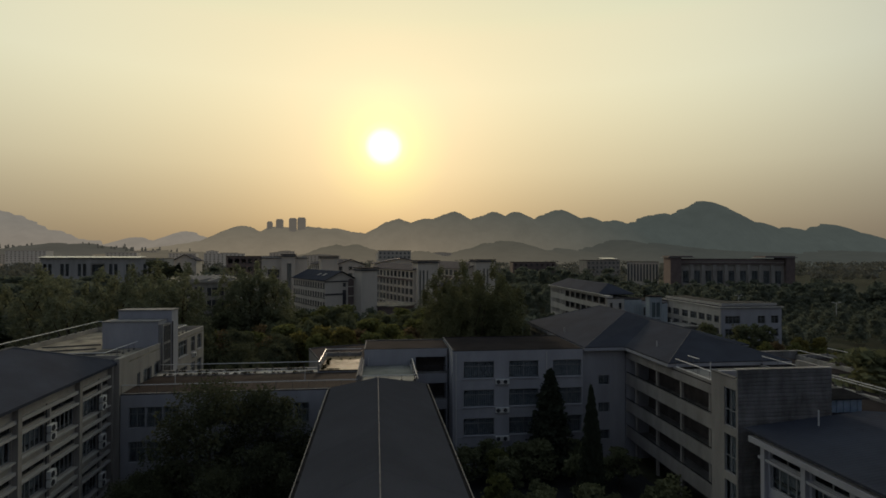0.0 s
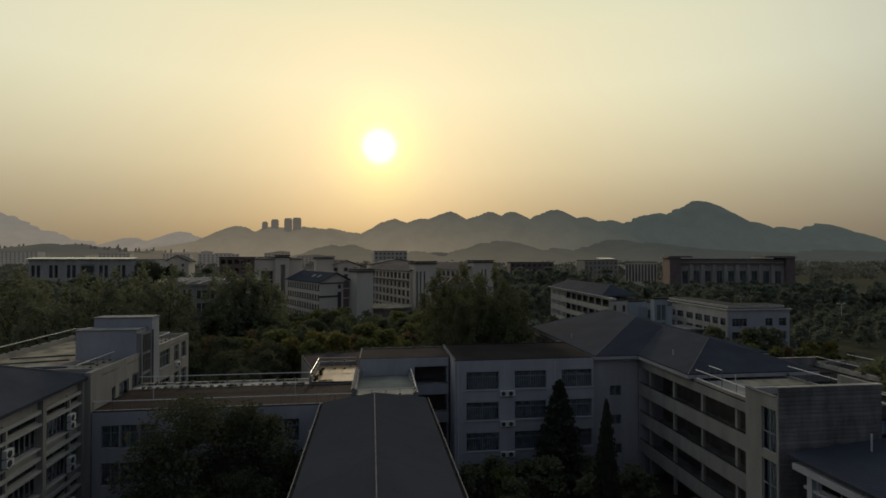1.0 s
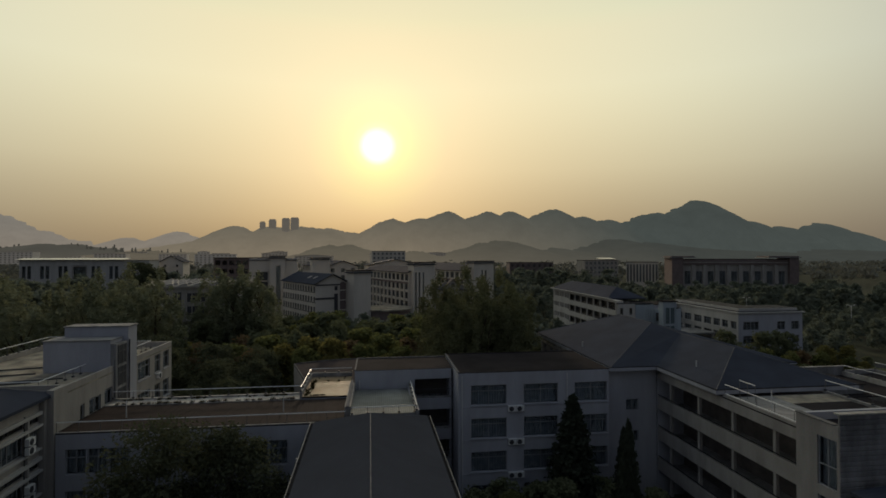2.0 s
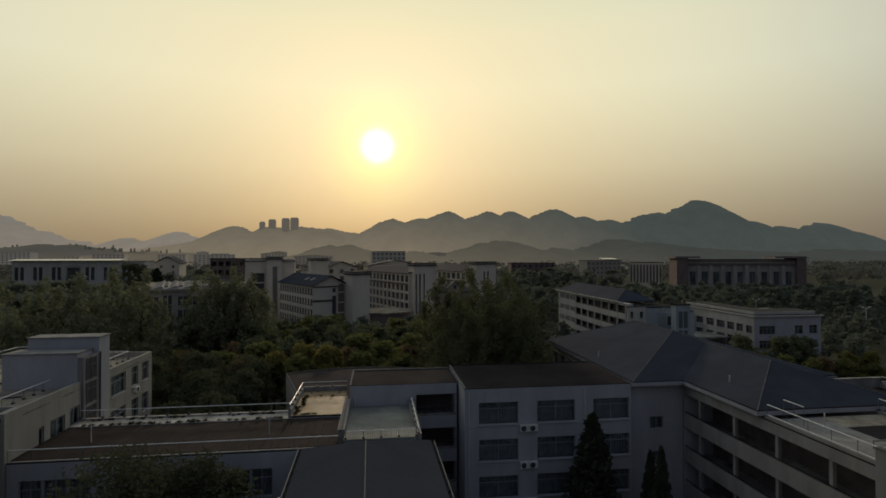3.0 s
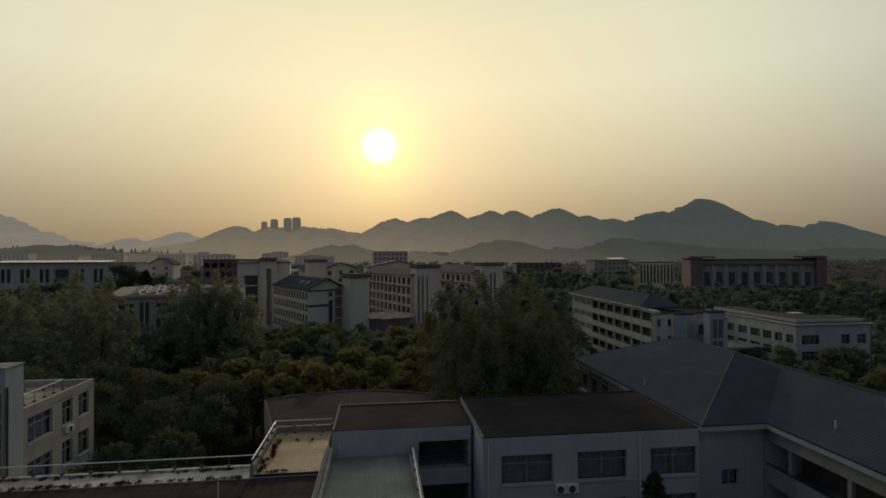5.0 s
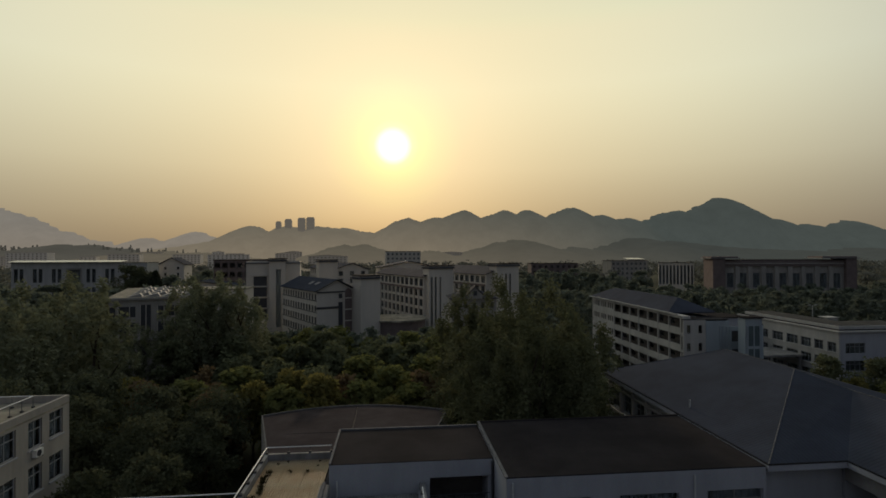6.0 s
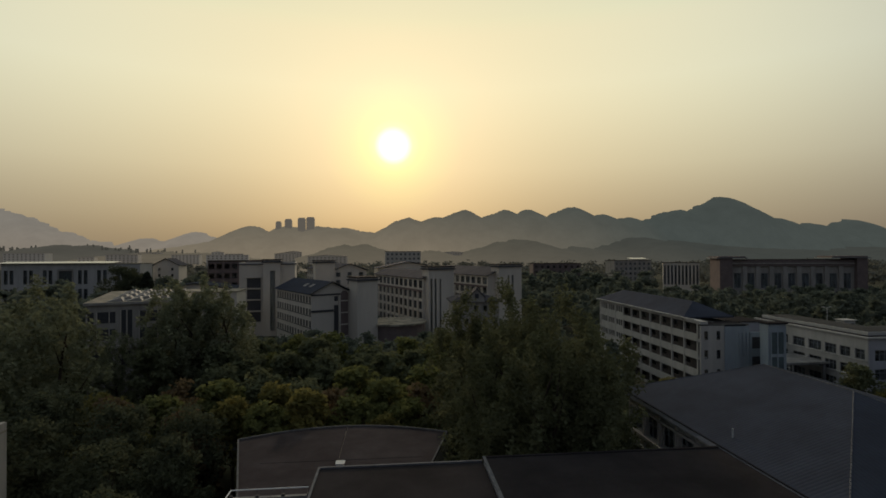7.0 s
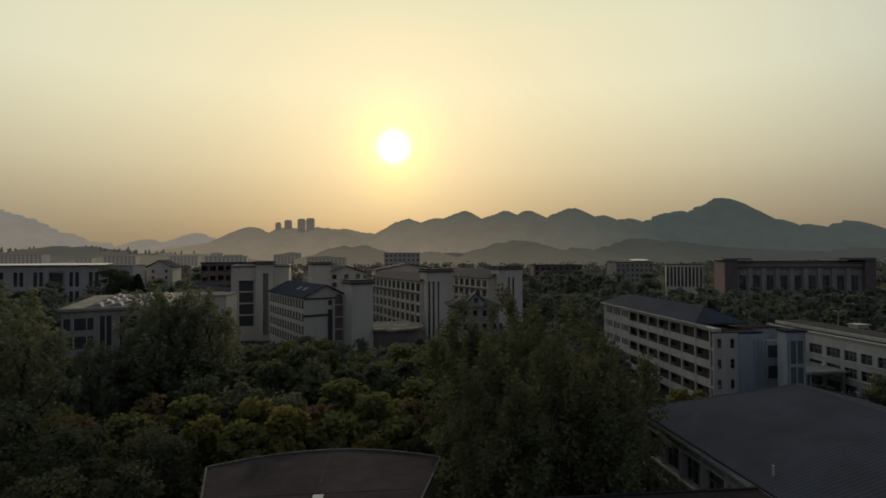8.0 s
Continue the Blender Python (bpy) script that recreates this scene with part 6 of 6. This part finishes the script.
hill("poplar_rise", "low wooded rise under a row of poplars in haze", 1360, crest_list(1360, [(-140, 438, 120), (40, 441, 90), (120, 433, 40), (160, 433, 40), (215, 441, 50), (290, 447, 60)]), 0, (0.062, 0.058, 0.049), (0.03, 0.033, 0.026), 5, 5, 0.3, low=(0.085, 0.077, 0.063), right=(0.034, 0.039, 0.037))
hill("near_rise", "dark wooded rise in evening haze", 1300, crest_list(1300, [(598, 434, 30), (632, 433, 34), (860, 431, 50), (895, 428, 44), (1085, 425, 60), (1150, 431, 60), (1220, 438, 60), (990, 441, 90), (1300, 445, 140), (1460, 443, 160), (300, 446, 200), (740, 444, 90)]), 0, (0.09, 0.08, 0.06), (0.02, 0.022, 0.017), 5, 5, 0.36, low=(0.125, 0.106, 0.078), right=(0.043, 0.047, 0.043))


def far_towers():
    # the glow of this concrete is haze painted onto the towers
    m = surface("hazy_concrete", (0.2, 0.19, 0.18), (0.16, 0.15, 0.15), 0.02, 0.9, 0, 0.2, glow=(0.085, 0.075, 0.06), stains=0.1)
    d = 2470
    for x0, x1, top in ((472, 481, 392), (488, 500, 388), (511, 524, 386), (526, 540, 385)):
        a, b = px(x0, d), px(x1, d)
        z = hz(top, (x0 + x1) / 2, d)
        t = thing("high_rise", "pale high-rise tower far off in the haze", "tower", (a, d, 0), "distant high-rises")
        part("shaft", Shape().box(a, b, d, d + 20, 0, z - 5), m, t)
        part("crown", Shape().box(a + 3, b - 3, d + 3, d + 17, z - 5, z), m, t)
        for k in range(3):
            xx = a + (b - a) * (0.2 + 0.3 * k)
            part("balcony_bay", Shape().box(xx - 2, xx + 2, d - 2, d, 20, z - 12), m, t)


far_towers()

# ---- trees and planting ----


def leaf_quads(rng, centres, radii, count, size, droop=0.25):
    """Leaves scattered through clumps: small bent quads turned every way, denser on the outside of each clump."""
    k = rng.integers(0, len(centres), count)
    d = rng.normal(size=(count, 3))
    d /= np.linalg.norm(d, axis=1)[:, None]
    r = rng.random(count) ** 0.45
    p = centres[k] + d * radii[k] * r[:, None]
    a = rng.normal(size=(count, 3))
    a[:, 2] *= 0.6
    a /= np.linalg.norm(a, axis=1)[:, None]
    b = np.cross(a, rng.normal(size=(count, 3)))
    b /= np.linalg.norm(b, axis=1)[:, None]
    s = size * (0.6 + 0.8 * rng.random(count))[:, None]
    a, b = a * s, b * s * 0.55
    down = np.array([0, 0, -droop]) * s
    v = np.stack([p - a, p + b, p + a + down, p - b], axis=1).reshape(-1, 3)
    f = np.arange(count * 4).reshape(-1, 4)
    return v, f


def np_mesh(name, v, f):
    me = bpy.data.meshes.new(name)
    me.from_pydata(v.tolist(), [], f.tolist())
    me.update()
    return me


def trunk_shape(rng, h, r, limbs, spread, lean=0.03, top=0.8):
    s = Shape()
    pts = [Vector((rng.normal() * lean * h * f, rng.normal() * lean * h * f, h * f * top)) for f in np.linspace(0, 1, 6)]
    for i in range(5):
        s.bar(pts[i], pts[i + 1], r * (1 - 0.17 * i), 7, r * (1 - 0.17 * (i + 1)))
    for k in range(limbs):
        f = 0.3 + 0.6 * k / limbs
        base = pts[0].lerp(pts[-1], f)
        w = k * 2.4 + rng.random()
        tip = base + Vector((math.cos(w) * spread * (1.1 - f), math.sin(w) * spread * (1.1 - f), h * 0.17))
        mid = base.lerp(tip, 0.5) + Vector((0, 0, -0.03 * h))
        s.bar(base, mid, r * 0.4, 5, r * 0.25)
        s.bar(mid, tip, r * 0.25, 5, r * 0.08)
    return s


def crown_broad(rng, h, w, leaves, size, base=0.25):
    n = 44
    c, r = [], []
    for k in range(n):
        f = rng.random() ** 0.8
        z = h * (base + (0.93 - base) * f)
        env = w * math.sqrt(max(0.05, 1 - ((f - 0.35) / 0.68) ** 2))
        a, q = rng.random() * 6.283, env * math.sqrt(rng.random()) * 0.85
        c.append((q * math.cos(a), q * math.sin(a), z))
        rr = w * (0.18 + 0.22 * rng.random())
        r.append((rr, rr, rr * 0.75))
    return leaf_quads(rng, np.array(c), np.array(r), leaves, size)


def crown_tall(rng, h, w, leaves, size, base=0.1):
    """A dense feathery crown: many slim upright sprays filling several joined ovals of unequal height."""
    c, r = [], []
    leads = [(0, 0, 1.0, 0.62)] + [(w * 0.45 * math.cos(a), w * 0.45 * math.sin(a), rng.uniform(0.78, 0.95), rng.uniform(0.4, 0.55)) for a in (rng.random() + 1.26 * k for k in range(5))]
    for lx, ly, top, fat in leads:
        n = 44
        for k in range(n):
            f = (k + rng.random()) / n
            z = h * (base + (top - base) * f)
            env = w * fat * (0.85 + 0.3 * f if f < 0.5 else max(0.06, 1 - ((f - 0.5) / 0.53) ** 2.4))
            a, q = rng.random() * 6.283, env * math.sqrt(rng.random())
            rr = w * rng.uniform(0.08, 0.15)
            c.append((lx + q * math.cos(a), ly + q * math.sin(a), z))
            r.append((rr, rr, rr * rng.uniform(1.2, 2.2)))
    return leaf_quads(rng, np.array(c), np.array(r), leaves, size)


def crown_fir(rng, h, w, leaves, size):
    c, r = [], []
    for k in range(70):
        f = k / 70
        env = w * (1 - f) ** 0.8
        a = k * 2.4
        c.append((env * 0.62 * math.cos(a), env * 0.62 * math.sin(a), h * (0.1 + 0.86 * f)))
        r.append((0.25 + env * 0.42, 0.25 + env * 0.42, 0.22 + 0.02 * h))
    return leaf_quads(rng, np.array(c), np.array(r), leaves, size, 0.5)


def proto(seed, kind, h, w, leaves, size, leaf_mat):
    """Meshes for one kind of tree, to be shared by all trees of that look."""
    rng = np.random.default_rng(seed)
    v, f = {"broad": crown_broad, "tall": crown_tall, "fir": crown_fir}[kind](rng, h, w, leaves, size)
    crown = np_mesh("crown", v, f)
    crown.materials.append(leaf_mat)
    tr = trunk_shape(rng, h, 0.016 * h, 7 if kind != "fir" else 0, w * 0.8, top=0.96 if kind == "fir" else 0.8).mesh("trunk")
    tr.materials.append(BARK)
    return h, crown, tr


PROTOS = {
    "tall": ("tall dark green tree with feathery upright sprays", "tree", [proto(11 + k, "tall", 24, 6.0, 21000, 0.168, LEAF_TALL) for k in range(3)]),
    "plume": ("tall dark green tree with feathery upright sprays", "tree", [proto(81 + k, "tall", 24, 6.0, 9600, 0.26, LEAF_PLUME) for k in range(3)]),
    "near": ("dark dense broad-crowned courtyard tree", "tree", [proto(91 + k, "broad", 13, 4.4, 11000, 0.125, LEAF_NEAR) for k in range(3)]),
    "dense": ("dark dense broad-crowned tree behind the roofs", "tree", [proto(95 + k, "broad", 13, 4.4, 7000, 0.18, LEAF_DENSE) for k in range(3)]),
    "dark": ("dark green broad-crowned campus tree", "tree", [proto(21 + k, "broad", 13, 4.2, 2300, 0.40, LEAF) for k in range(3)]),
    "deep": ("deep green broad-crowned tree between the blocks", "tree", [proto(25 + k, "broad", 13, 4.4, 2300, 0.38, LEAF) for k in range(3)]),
    "olive": ("olive green round-crowned tree in evening light", "tree", [proto(31 + k, "broad", 10, 3.4, 2500, 0.31, LEAF_OLIVE) for k in range(2)]),
    "gold": ("yellow-green round-crowned tree catching low sun", "tree", [proto(41 + k, "broad", 10, 3.0, 3200, 0.27, LEAF_GOLD) for k in range(2)]),
    "rust": ("rusty brown-green tree in the planted belt", "tree", [proto(51 + k, "broad", 10, 3.4, 2600, 0.3, LEAF_RUST) for k in range(2)]),
    "fir": ("dark conical cedar in a courtyard", "tree", [proto(61, "fir", 12, 2.9, 7000, 0.22, LEAF_FIR)]),
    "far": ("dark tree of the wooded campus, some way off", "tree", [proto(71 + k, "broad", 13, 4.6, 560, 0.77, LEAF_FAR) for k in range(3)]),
}
TREE_NO, CANOPY = [0], []


def tree(kind, x, y, h, wide=1.0):
    label, cat, protos = PROTOS[kind]
    TREE_NO[0] += 1
    ph, crown, tr = protos[TREE_NO[0] % len(protos)]
    if kind == "far" and y > 122:
        v = crown.vertices
        co = np.empty(len(v) * 3)
        v.foreach_get("co", co)
        m = np.array((pose(x, y, 0, 0, 0, random.random() * 360) @ Matrix.Diagonal((h / ph * wide, h / ph * wide, h / ph, 1))))
        CANOPY.append(co.reshape(-1, 3) @ m[:3, :3].T + m[:3, 3])
        return None
    t = thing("tree", label, cat, group={"fir": ""}.get(kind, "campus trees"))
    for name, me in (("trunk", tr), ("crown", crown)):
        ob = new(name, me)
        ob.parent = t
    k = h / ph
    t.matrix_basis = pose(x, y, 0, 0, 0, random.random() * 360) @ Matrix.Diagonal((k * wide, k * wide, k, 1))
    return t


# footprints where no tree may stand: x0, x1, y0, y1
SOLID = [(26, 36, 34, 40), (-45, -27, 5, 84), (-29, 9, 56, 75), (8, 50, 62, 91.5), (31, 58, 28, 65), (49, 71, 60, 75), (-14.5, 9.5, 77, 97), (56, 72, 119.5, 192), (72, 86, 146, 160), (137, 143, 181, 187), (84, 106, 121, 153),
         (-68, -38, 143, 184), (-90, 140, 116.5, 123.5)]
TURNED_SOLID = [(-21.2, 189, 30, 15, 33), (10.6, 209, 22, 15, 46), (37, 226, 22, 15, 46), (-25, 272, 22, 16, 50), (-52, 226, 8, 19, 14), (-5, 285, 10, 30, 14), (18.2, 171, 5, 12, 10),
                (-199, 323, -3, 70, 12), (179, 302, -14, 71, 26), (-84, 287, 18, 30, 16), (184, 370, -28, 22, 20), (181, 440, 0, 31, 18), (108, 420, -6, 36, 18), (-92, 250, 10, 30, 20), (-132, 340, 4, 13.5, 14), (-6, 191, 0, 18, 18),
                (-48, 190, 6, 34, 12)]


def free(x, y, margin=2.0):
    if any(a - margin < x < b + margin and c - margin < y < d + margin for a, b, c, d in SOLID):
        return False
    for ox, oy, turn, w, d in TURNED_SOLID:
        c, s = math.cos(radians(turn)), math.sin(radians(turn))
        u, v = (x - ox) * c + (y - oy) * s, -(x - ox) * s + (y - oy) * c
        if -margin - 2 < u < w + margin + 2 and -margin - 6 < v < d + margin:
            return False
    return True


def grove(kinds, x0, x1, y0, y1, step, h0, h1, margin=2.0, keep=1.0):
    y = y0
    while y < y1:
        x = x0 + random.random() * step
        while x < x1:
            xx, yy = x + random.uniform(-0.35, 0.35) * step, y + random.uniform(-0.35, 0.35) * step
            if random.random() < keep and free(xx, yy, margin):
                tree(random.choice(kinds), xx, yy, random.uniform(h0, h1), random.uniform(0.9, 1.2))
            x += step
        y += step


def planting():
    random.seed(5)
    # the tall clump beside the hipped block
    for x, y, h in ((10.8, 99.5, 24.2), (15.2, 80, 24), (18.6, 85, 25), (18.9, 79.5, 23), (15.5, 99, 25.6), (20, 91, 24.4), (14.8, 91.5, 25), (11, 85, 22.6)):
        tree("tall", x, y, h)
    # tall trees on the left
    for x, y, h in ((-38, 139, 24.3), (-33, 141, 24.8), (-28.3, 138, 23.4), (-35.5, 136, 23), (-52, 112, 24.5), (-60, 116, 24), (-46, 104, 21.5), (-68, 110, 24.5), (-57, 100, 22), (-76, 125, 23),
                    (-82, 112, 23.5), (-50, 121, 25.6), (-90, 128, 23), (-42, 113, 24.8), (-100, 140, 22), (-47, 136, 15.5), (-53, 134, 15), (-42, 138.5, 16)):
        tree("plume", x, y, h, 1.1)
    # between the left block and the auditorium
    for x, y, h in ((-24, 78, 11), (-19.5, 80, 11.5), (-23, 87, 13), (-18.5, 90, 12), (-26, 95, 14), (-20, 97, 13), (-31, 90, 14), (-34, 97, 15), (-40, 91, 16), (-12.5, 75.8, 9)):
        tree("dense", x, y, h)
    # the sunlit belt behind the auditorium
    belt = [("gold", -7.8, 102, 13.0), ("olive", -12.5, 101.5, 11.5), ("gold", -17, 103, 12.0), ("rust", -21.5, 102, 11.5), ("olive", -25.5, 104, 12), ("rust", -29.5, 103, 12.5),
            ("olive", -2.5, 103, 11.5), ("gold", 0.8, 100.8, 10.5), ("olive", 4.2, 103, 11), ("rust", 6.5, 106, 12), ("gold", -13, 107, 12.5), ("rust", -5, 107.5, 12.0),
            ("olive", 1.5, 108, 12.6), ("gold", -33.5, 106, 12.5), ("olive", -20, 108.5, 12.8), ("dark", -9.5, 111.5, 12.5), ("olive", -3, 113, 13.2), ("rust", -27, 110, 12.5),
            ("olive", 7, 112, 13), ("dark", -16, 113, 13), ("gold", -10.5, 98.8, 8.5), ("olive", -4.5, 98.6, 8), ("rust", -19, 98.5, 9), ("gold", -24.5, 99.5, 9.5)]
    tree("dense", -110.5, 265, 25.5, 1.15)
    tree("dense", -105.5, 263, 23, 1.0)
    tree("fir", -99.5, 262, 22.5, 1.3)
    for k, x, y, h in belt:
        tree(k, x, y, h)
    # canopy behind the belt and between the buildings
    grove(["dark", "dark", "olive"], -44, 34, 125, 150, 7.0, 10, 14)
    grove(["deep", "olive"], 34, 56, 125, 150, 6.0, 4, 6)
    grove(["far"], -44, 56, 152, 166, 6.5, 8, 11)
    grove(["far"], -44, 56, 166, 186, 6.5, 5, 7.5)
    grove(["deep", "deep", "olive", "deep", "gold"], 50, 110, 98, 127, 6.0, 4.2, 6.4, 1.5)
    grove(["dark", "dark", "far"], 10, 38, 99, 116, 6.5, 10, 14)
    for k, x, y, h in (("deep", 79.2, 117, 10.6), ("deep", 86.3, 115, 10.4), ("deep", 90.5, 116, 10.7), ("deep", 94.8, 117, 9.8), ("gold", 78.8, 111, 8.3), ("olive", 80.6, 107, 7.9), ("gold", 96, 108, 8.4),
                       ("gold", 99.5, 106.5, 8.4), ("olive", 84, 104, 7.8), ("rust", 88.5, 106.5, 7.6), ("olive", 92, 105, 7.4)):
        tree(k, x, y, h, 0.95)
    for x, y, h in ((63.2, 118, 8.4), (59, 118.5, 7.4), (48.5, 121.8, 8.0), (53, 124.5, 7.2)):
        tree("gold", x, y, h, 1.1)
    for x, y, h in ((60.2, 56.6, 15.8), (74, 60, 14), (79, 65, 12.5), (86, 74, 12), (78, 80, 10)):
        tree("deep", x, y, h, 1.2)
    grove(["far"], -170, -62, 128, 245, 9.5, 11, 19, keep=0.85)
    grove(["far"], -36, 60, 187, 300, 10, 5, 9, keep=0.8)
    grove(["far"], 62, 270, 124, 215, 8.5, 5.2, 8.2, keep=0.95)
    grove(["far"], 62, 280, 215, 300, 9.5, 9, 13.5, keep=0.9)
    grove(["far"], -160, 150, 300, 420, 14, 12, 19, keep=0.7)
    # courtyards
    for k, x, y, h in (("dark", -16.8, 50.8, 15.1), ("dark", -11.6, 52.8, 14.0), ("dark", -21, 46, 8.5), ("dark", -14, 44.5, 9), ("olive", -20.5, 38.5, 7), ("dark", -11, 38, 8.5),
                       ("dark", -16, 33, 7.5), ("dark", -10.5, 47.5, 10), ("olive", 11.5, 50, 5.0), ("dark", 14.8, 46, 5.5), ("dark", 10.5, 42, 5), ("dark", 19, 45, 6),
                       ("dark", 26.5, 45, 6.5), ("olive", 28.3, 40, 5.5)):
        tree("near" if k == "dark" and h > 7 else k, x, y, h, 1.1)
    grove(["dark", "olive", "dark"], 7.5, 30, 34, 61, 4.6, 3.5, 6.0, 0.5, 0.85)
    grove(["dark", "olive", "dark"], -25, -8, 26, 56, 4.8, 4.0, 7.0, 0.5, 0.85)
    # low trees along the foot of the walls
    for x, y, h in ((9.5, 58.5, 4.8), (12.6, 59.5, 5.4), (15.8, 58.6, 5.0), (18, 57.5, 5.6), (23.2, 58.8, 5.2), (27, 56, 5.0), (-21.5, 55.5, 5.6), (-24, 51, 5.0), (-8.6, 56, 6.5)):
        tree("deep", x, y, h, 1.3)
    tree("fir", 20.2, 60.4, 13.3, 1.1)
    tree("fir", 21.3, 50.5, 13.8, 0.5)
    tree("fir", 24.6, 58, 10.5, 0.6)


planting()


def canopy():
    v = np.concatenate(CANOPY)
    ob = new("canopy", np_mesh("canopy", v, np.arange(len(v)).reshape(-1, 4)))
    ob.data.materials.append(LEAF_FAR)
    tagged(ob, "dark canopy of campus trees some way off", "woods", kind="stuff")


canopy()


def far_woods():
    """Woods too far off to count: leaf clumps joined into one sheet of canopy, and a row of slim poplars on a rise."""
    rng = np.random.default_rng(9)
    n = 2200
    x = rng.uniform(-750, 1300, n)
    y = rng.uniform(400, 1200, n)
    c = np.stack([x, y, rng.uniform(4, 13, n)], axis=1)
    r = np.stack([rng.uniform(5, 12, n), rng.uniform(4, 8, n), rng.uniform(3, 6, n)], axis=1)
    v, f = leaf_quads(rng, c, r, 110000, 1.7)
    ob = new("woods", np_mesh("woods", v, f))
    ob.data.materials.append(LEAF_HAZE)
    tagged(ob, "hazy dark woods between far city blocks", "woods", kind="stuff")
    # poplar leaves emit faintly, haze painted into the material
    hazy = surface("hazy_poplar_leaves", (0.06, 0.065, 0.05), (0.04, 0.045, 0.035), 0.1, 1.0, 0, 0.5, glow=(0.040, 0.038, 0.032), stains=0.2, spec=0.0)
    c, r = [], []
    for k in range(90):
        d = 1330 + rng.uniform(-40, 40)
        col = -160 + 500 * k / 90 + rng.uniform(-9, 9)
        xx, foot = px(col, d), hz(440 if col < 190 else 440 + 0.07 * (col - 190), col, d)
        h = rng.uniform(6, 17) * (1.0 if rng.random() < 0.4 else 0.65)
        for q in range(5):
            c.append((xx, d, foot - 2 + h * q / 5))
            r.append((2.9 - 0.5 * q, 2.4, h / 6))
    v, f = leaf_quads(rng, np.array(c), np.array(r), 16000, 1.5)
    ob = new("poplars", np_mesh("poplars", v, f))
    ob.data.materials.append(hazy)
    tagged(ob, "row of slim poplars on a far rise", "trees", kind="stuff")


far_woods()
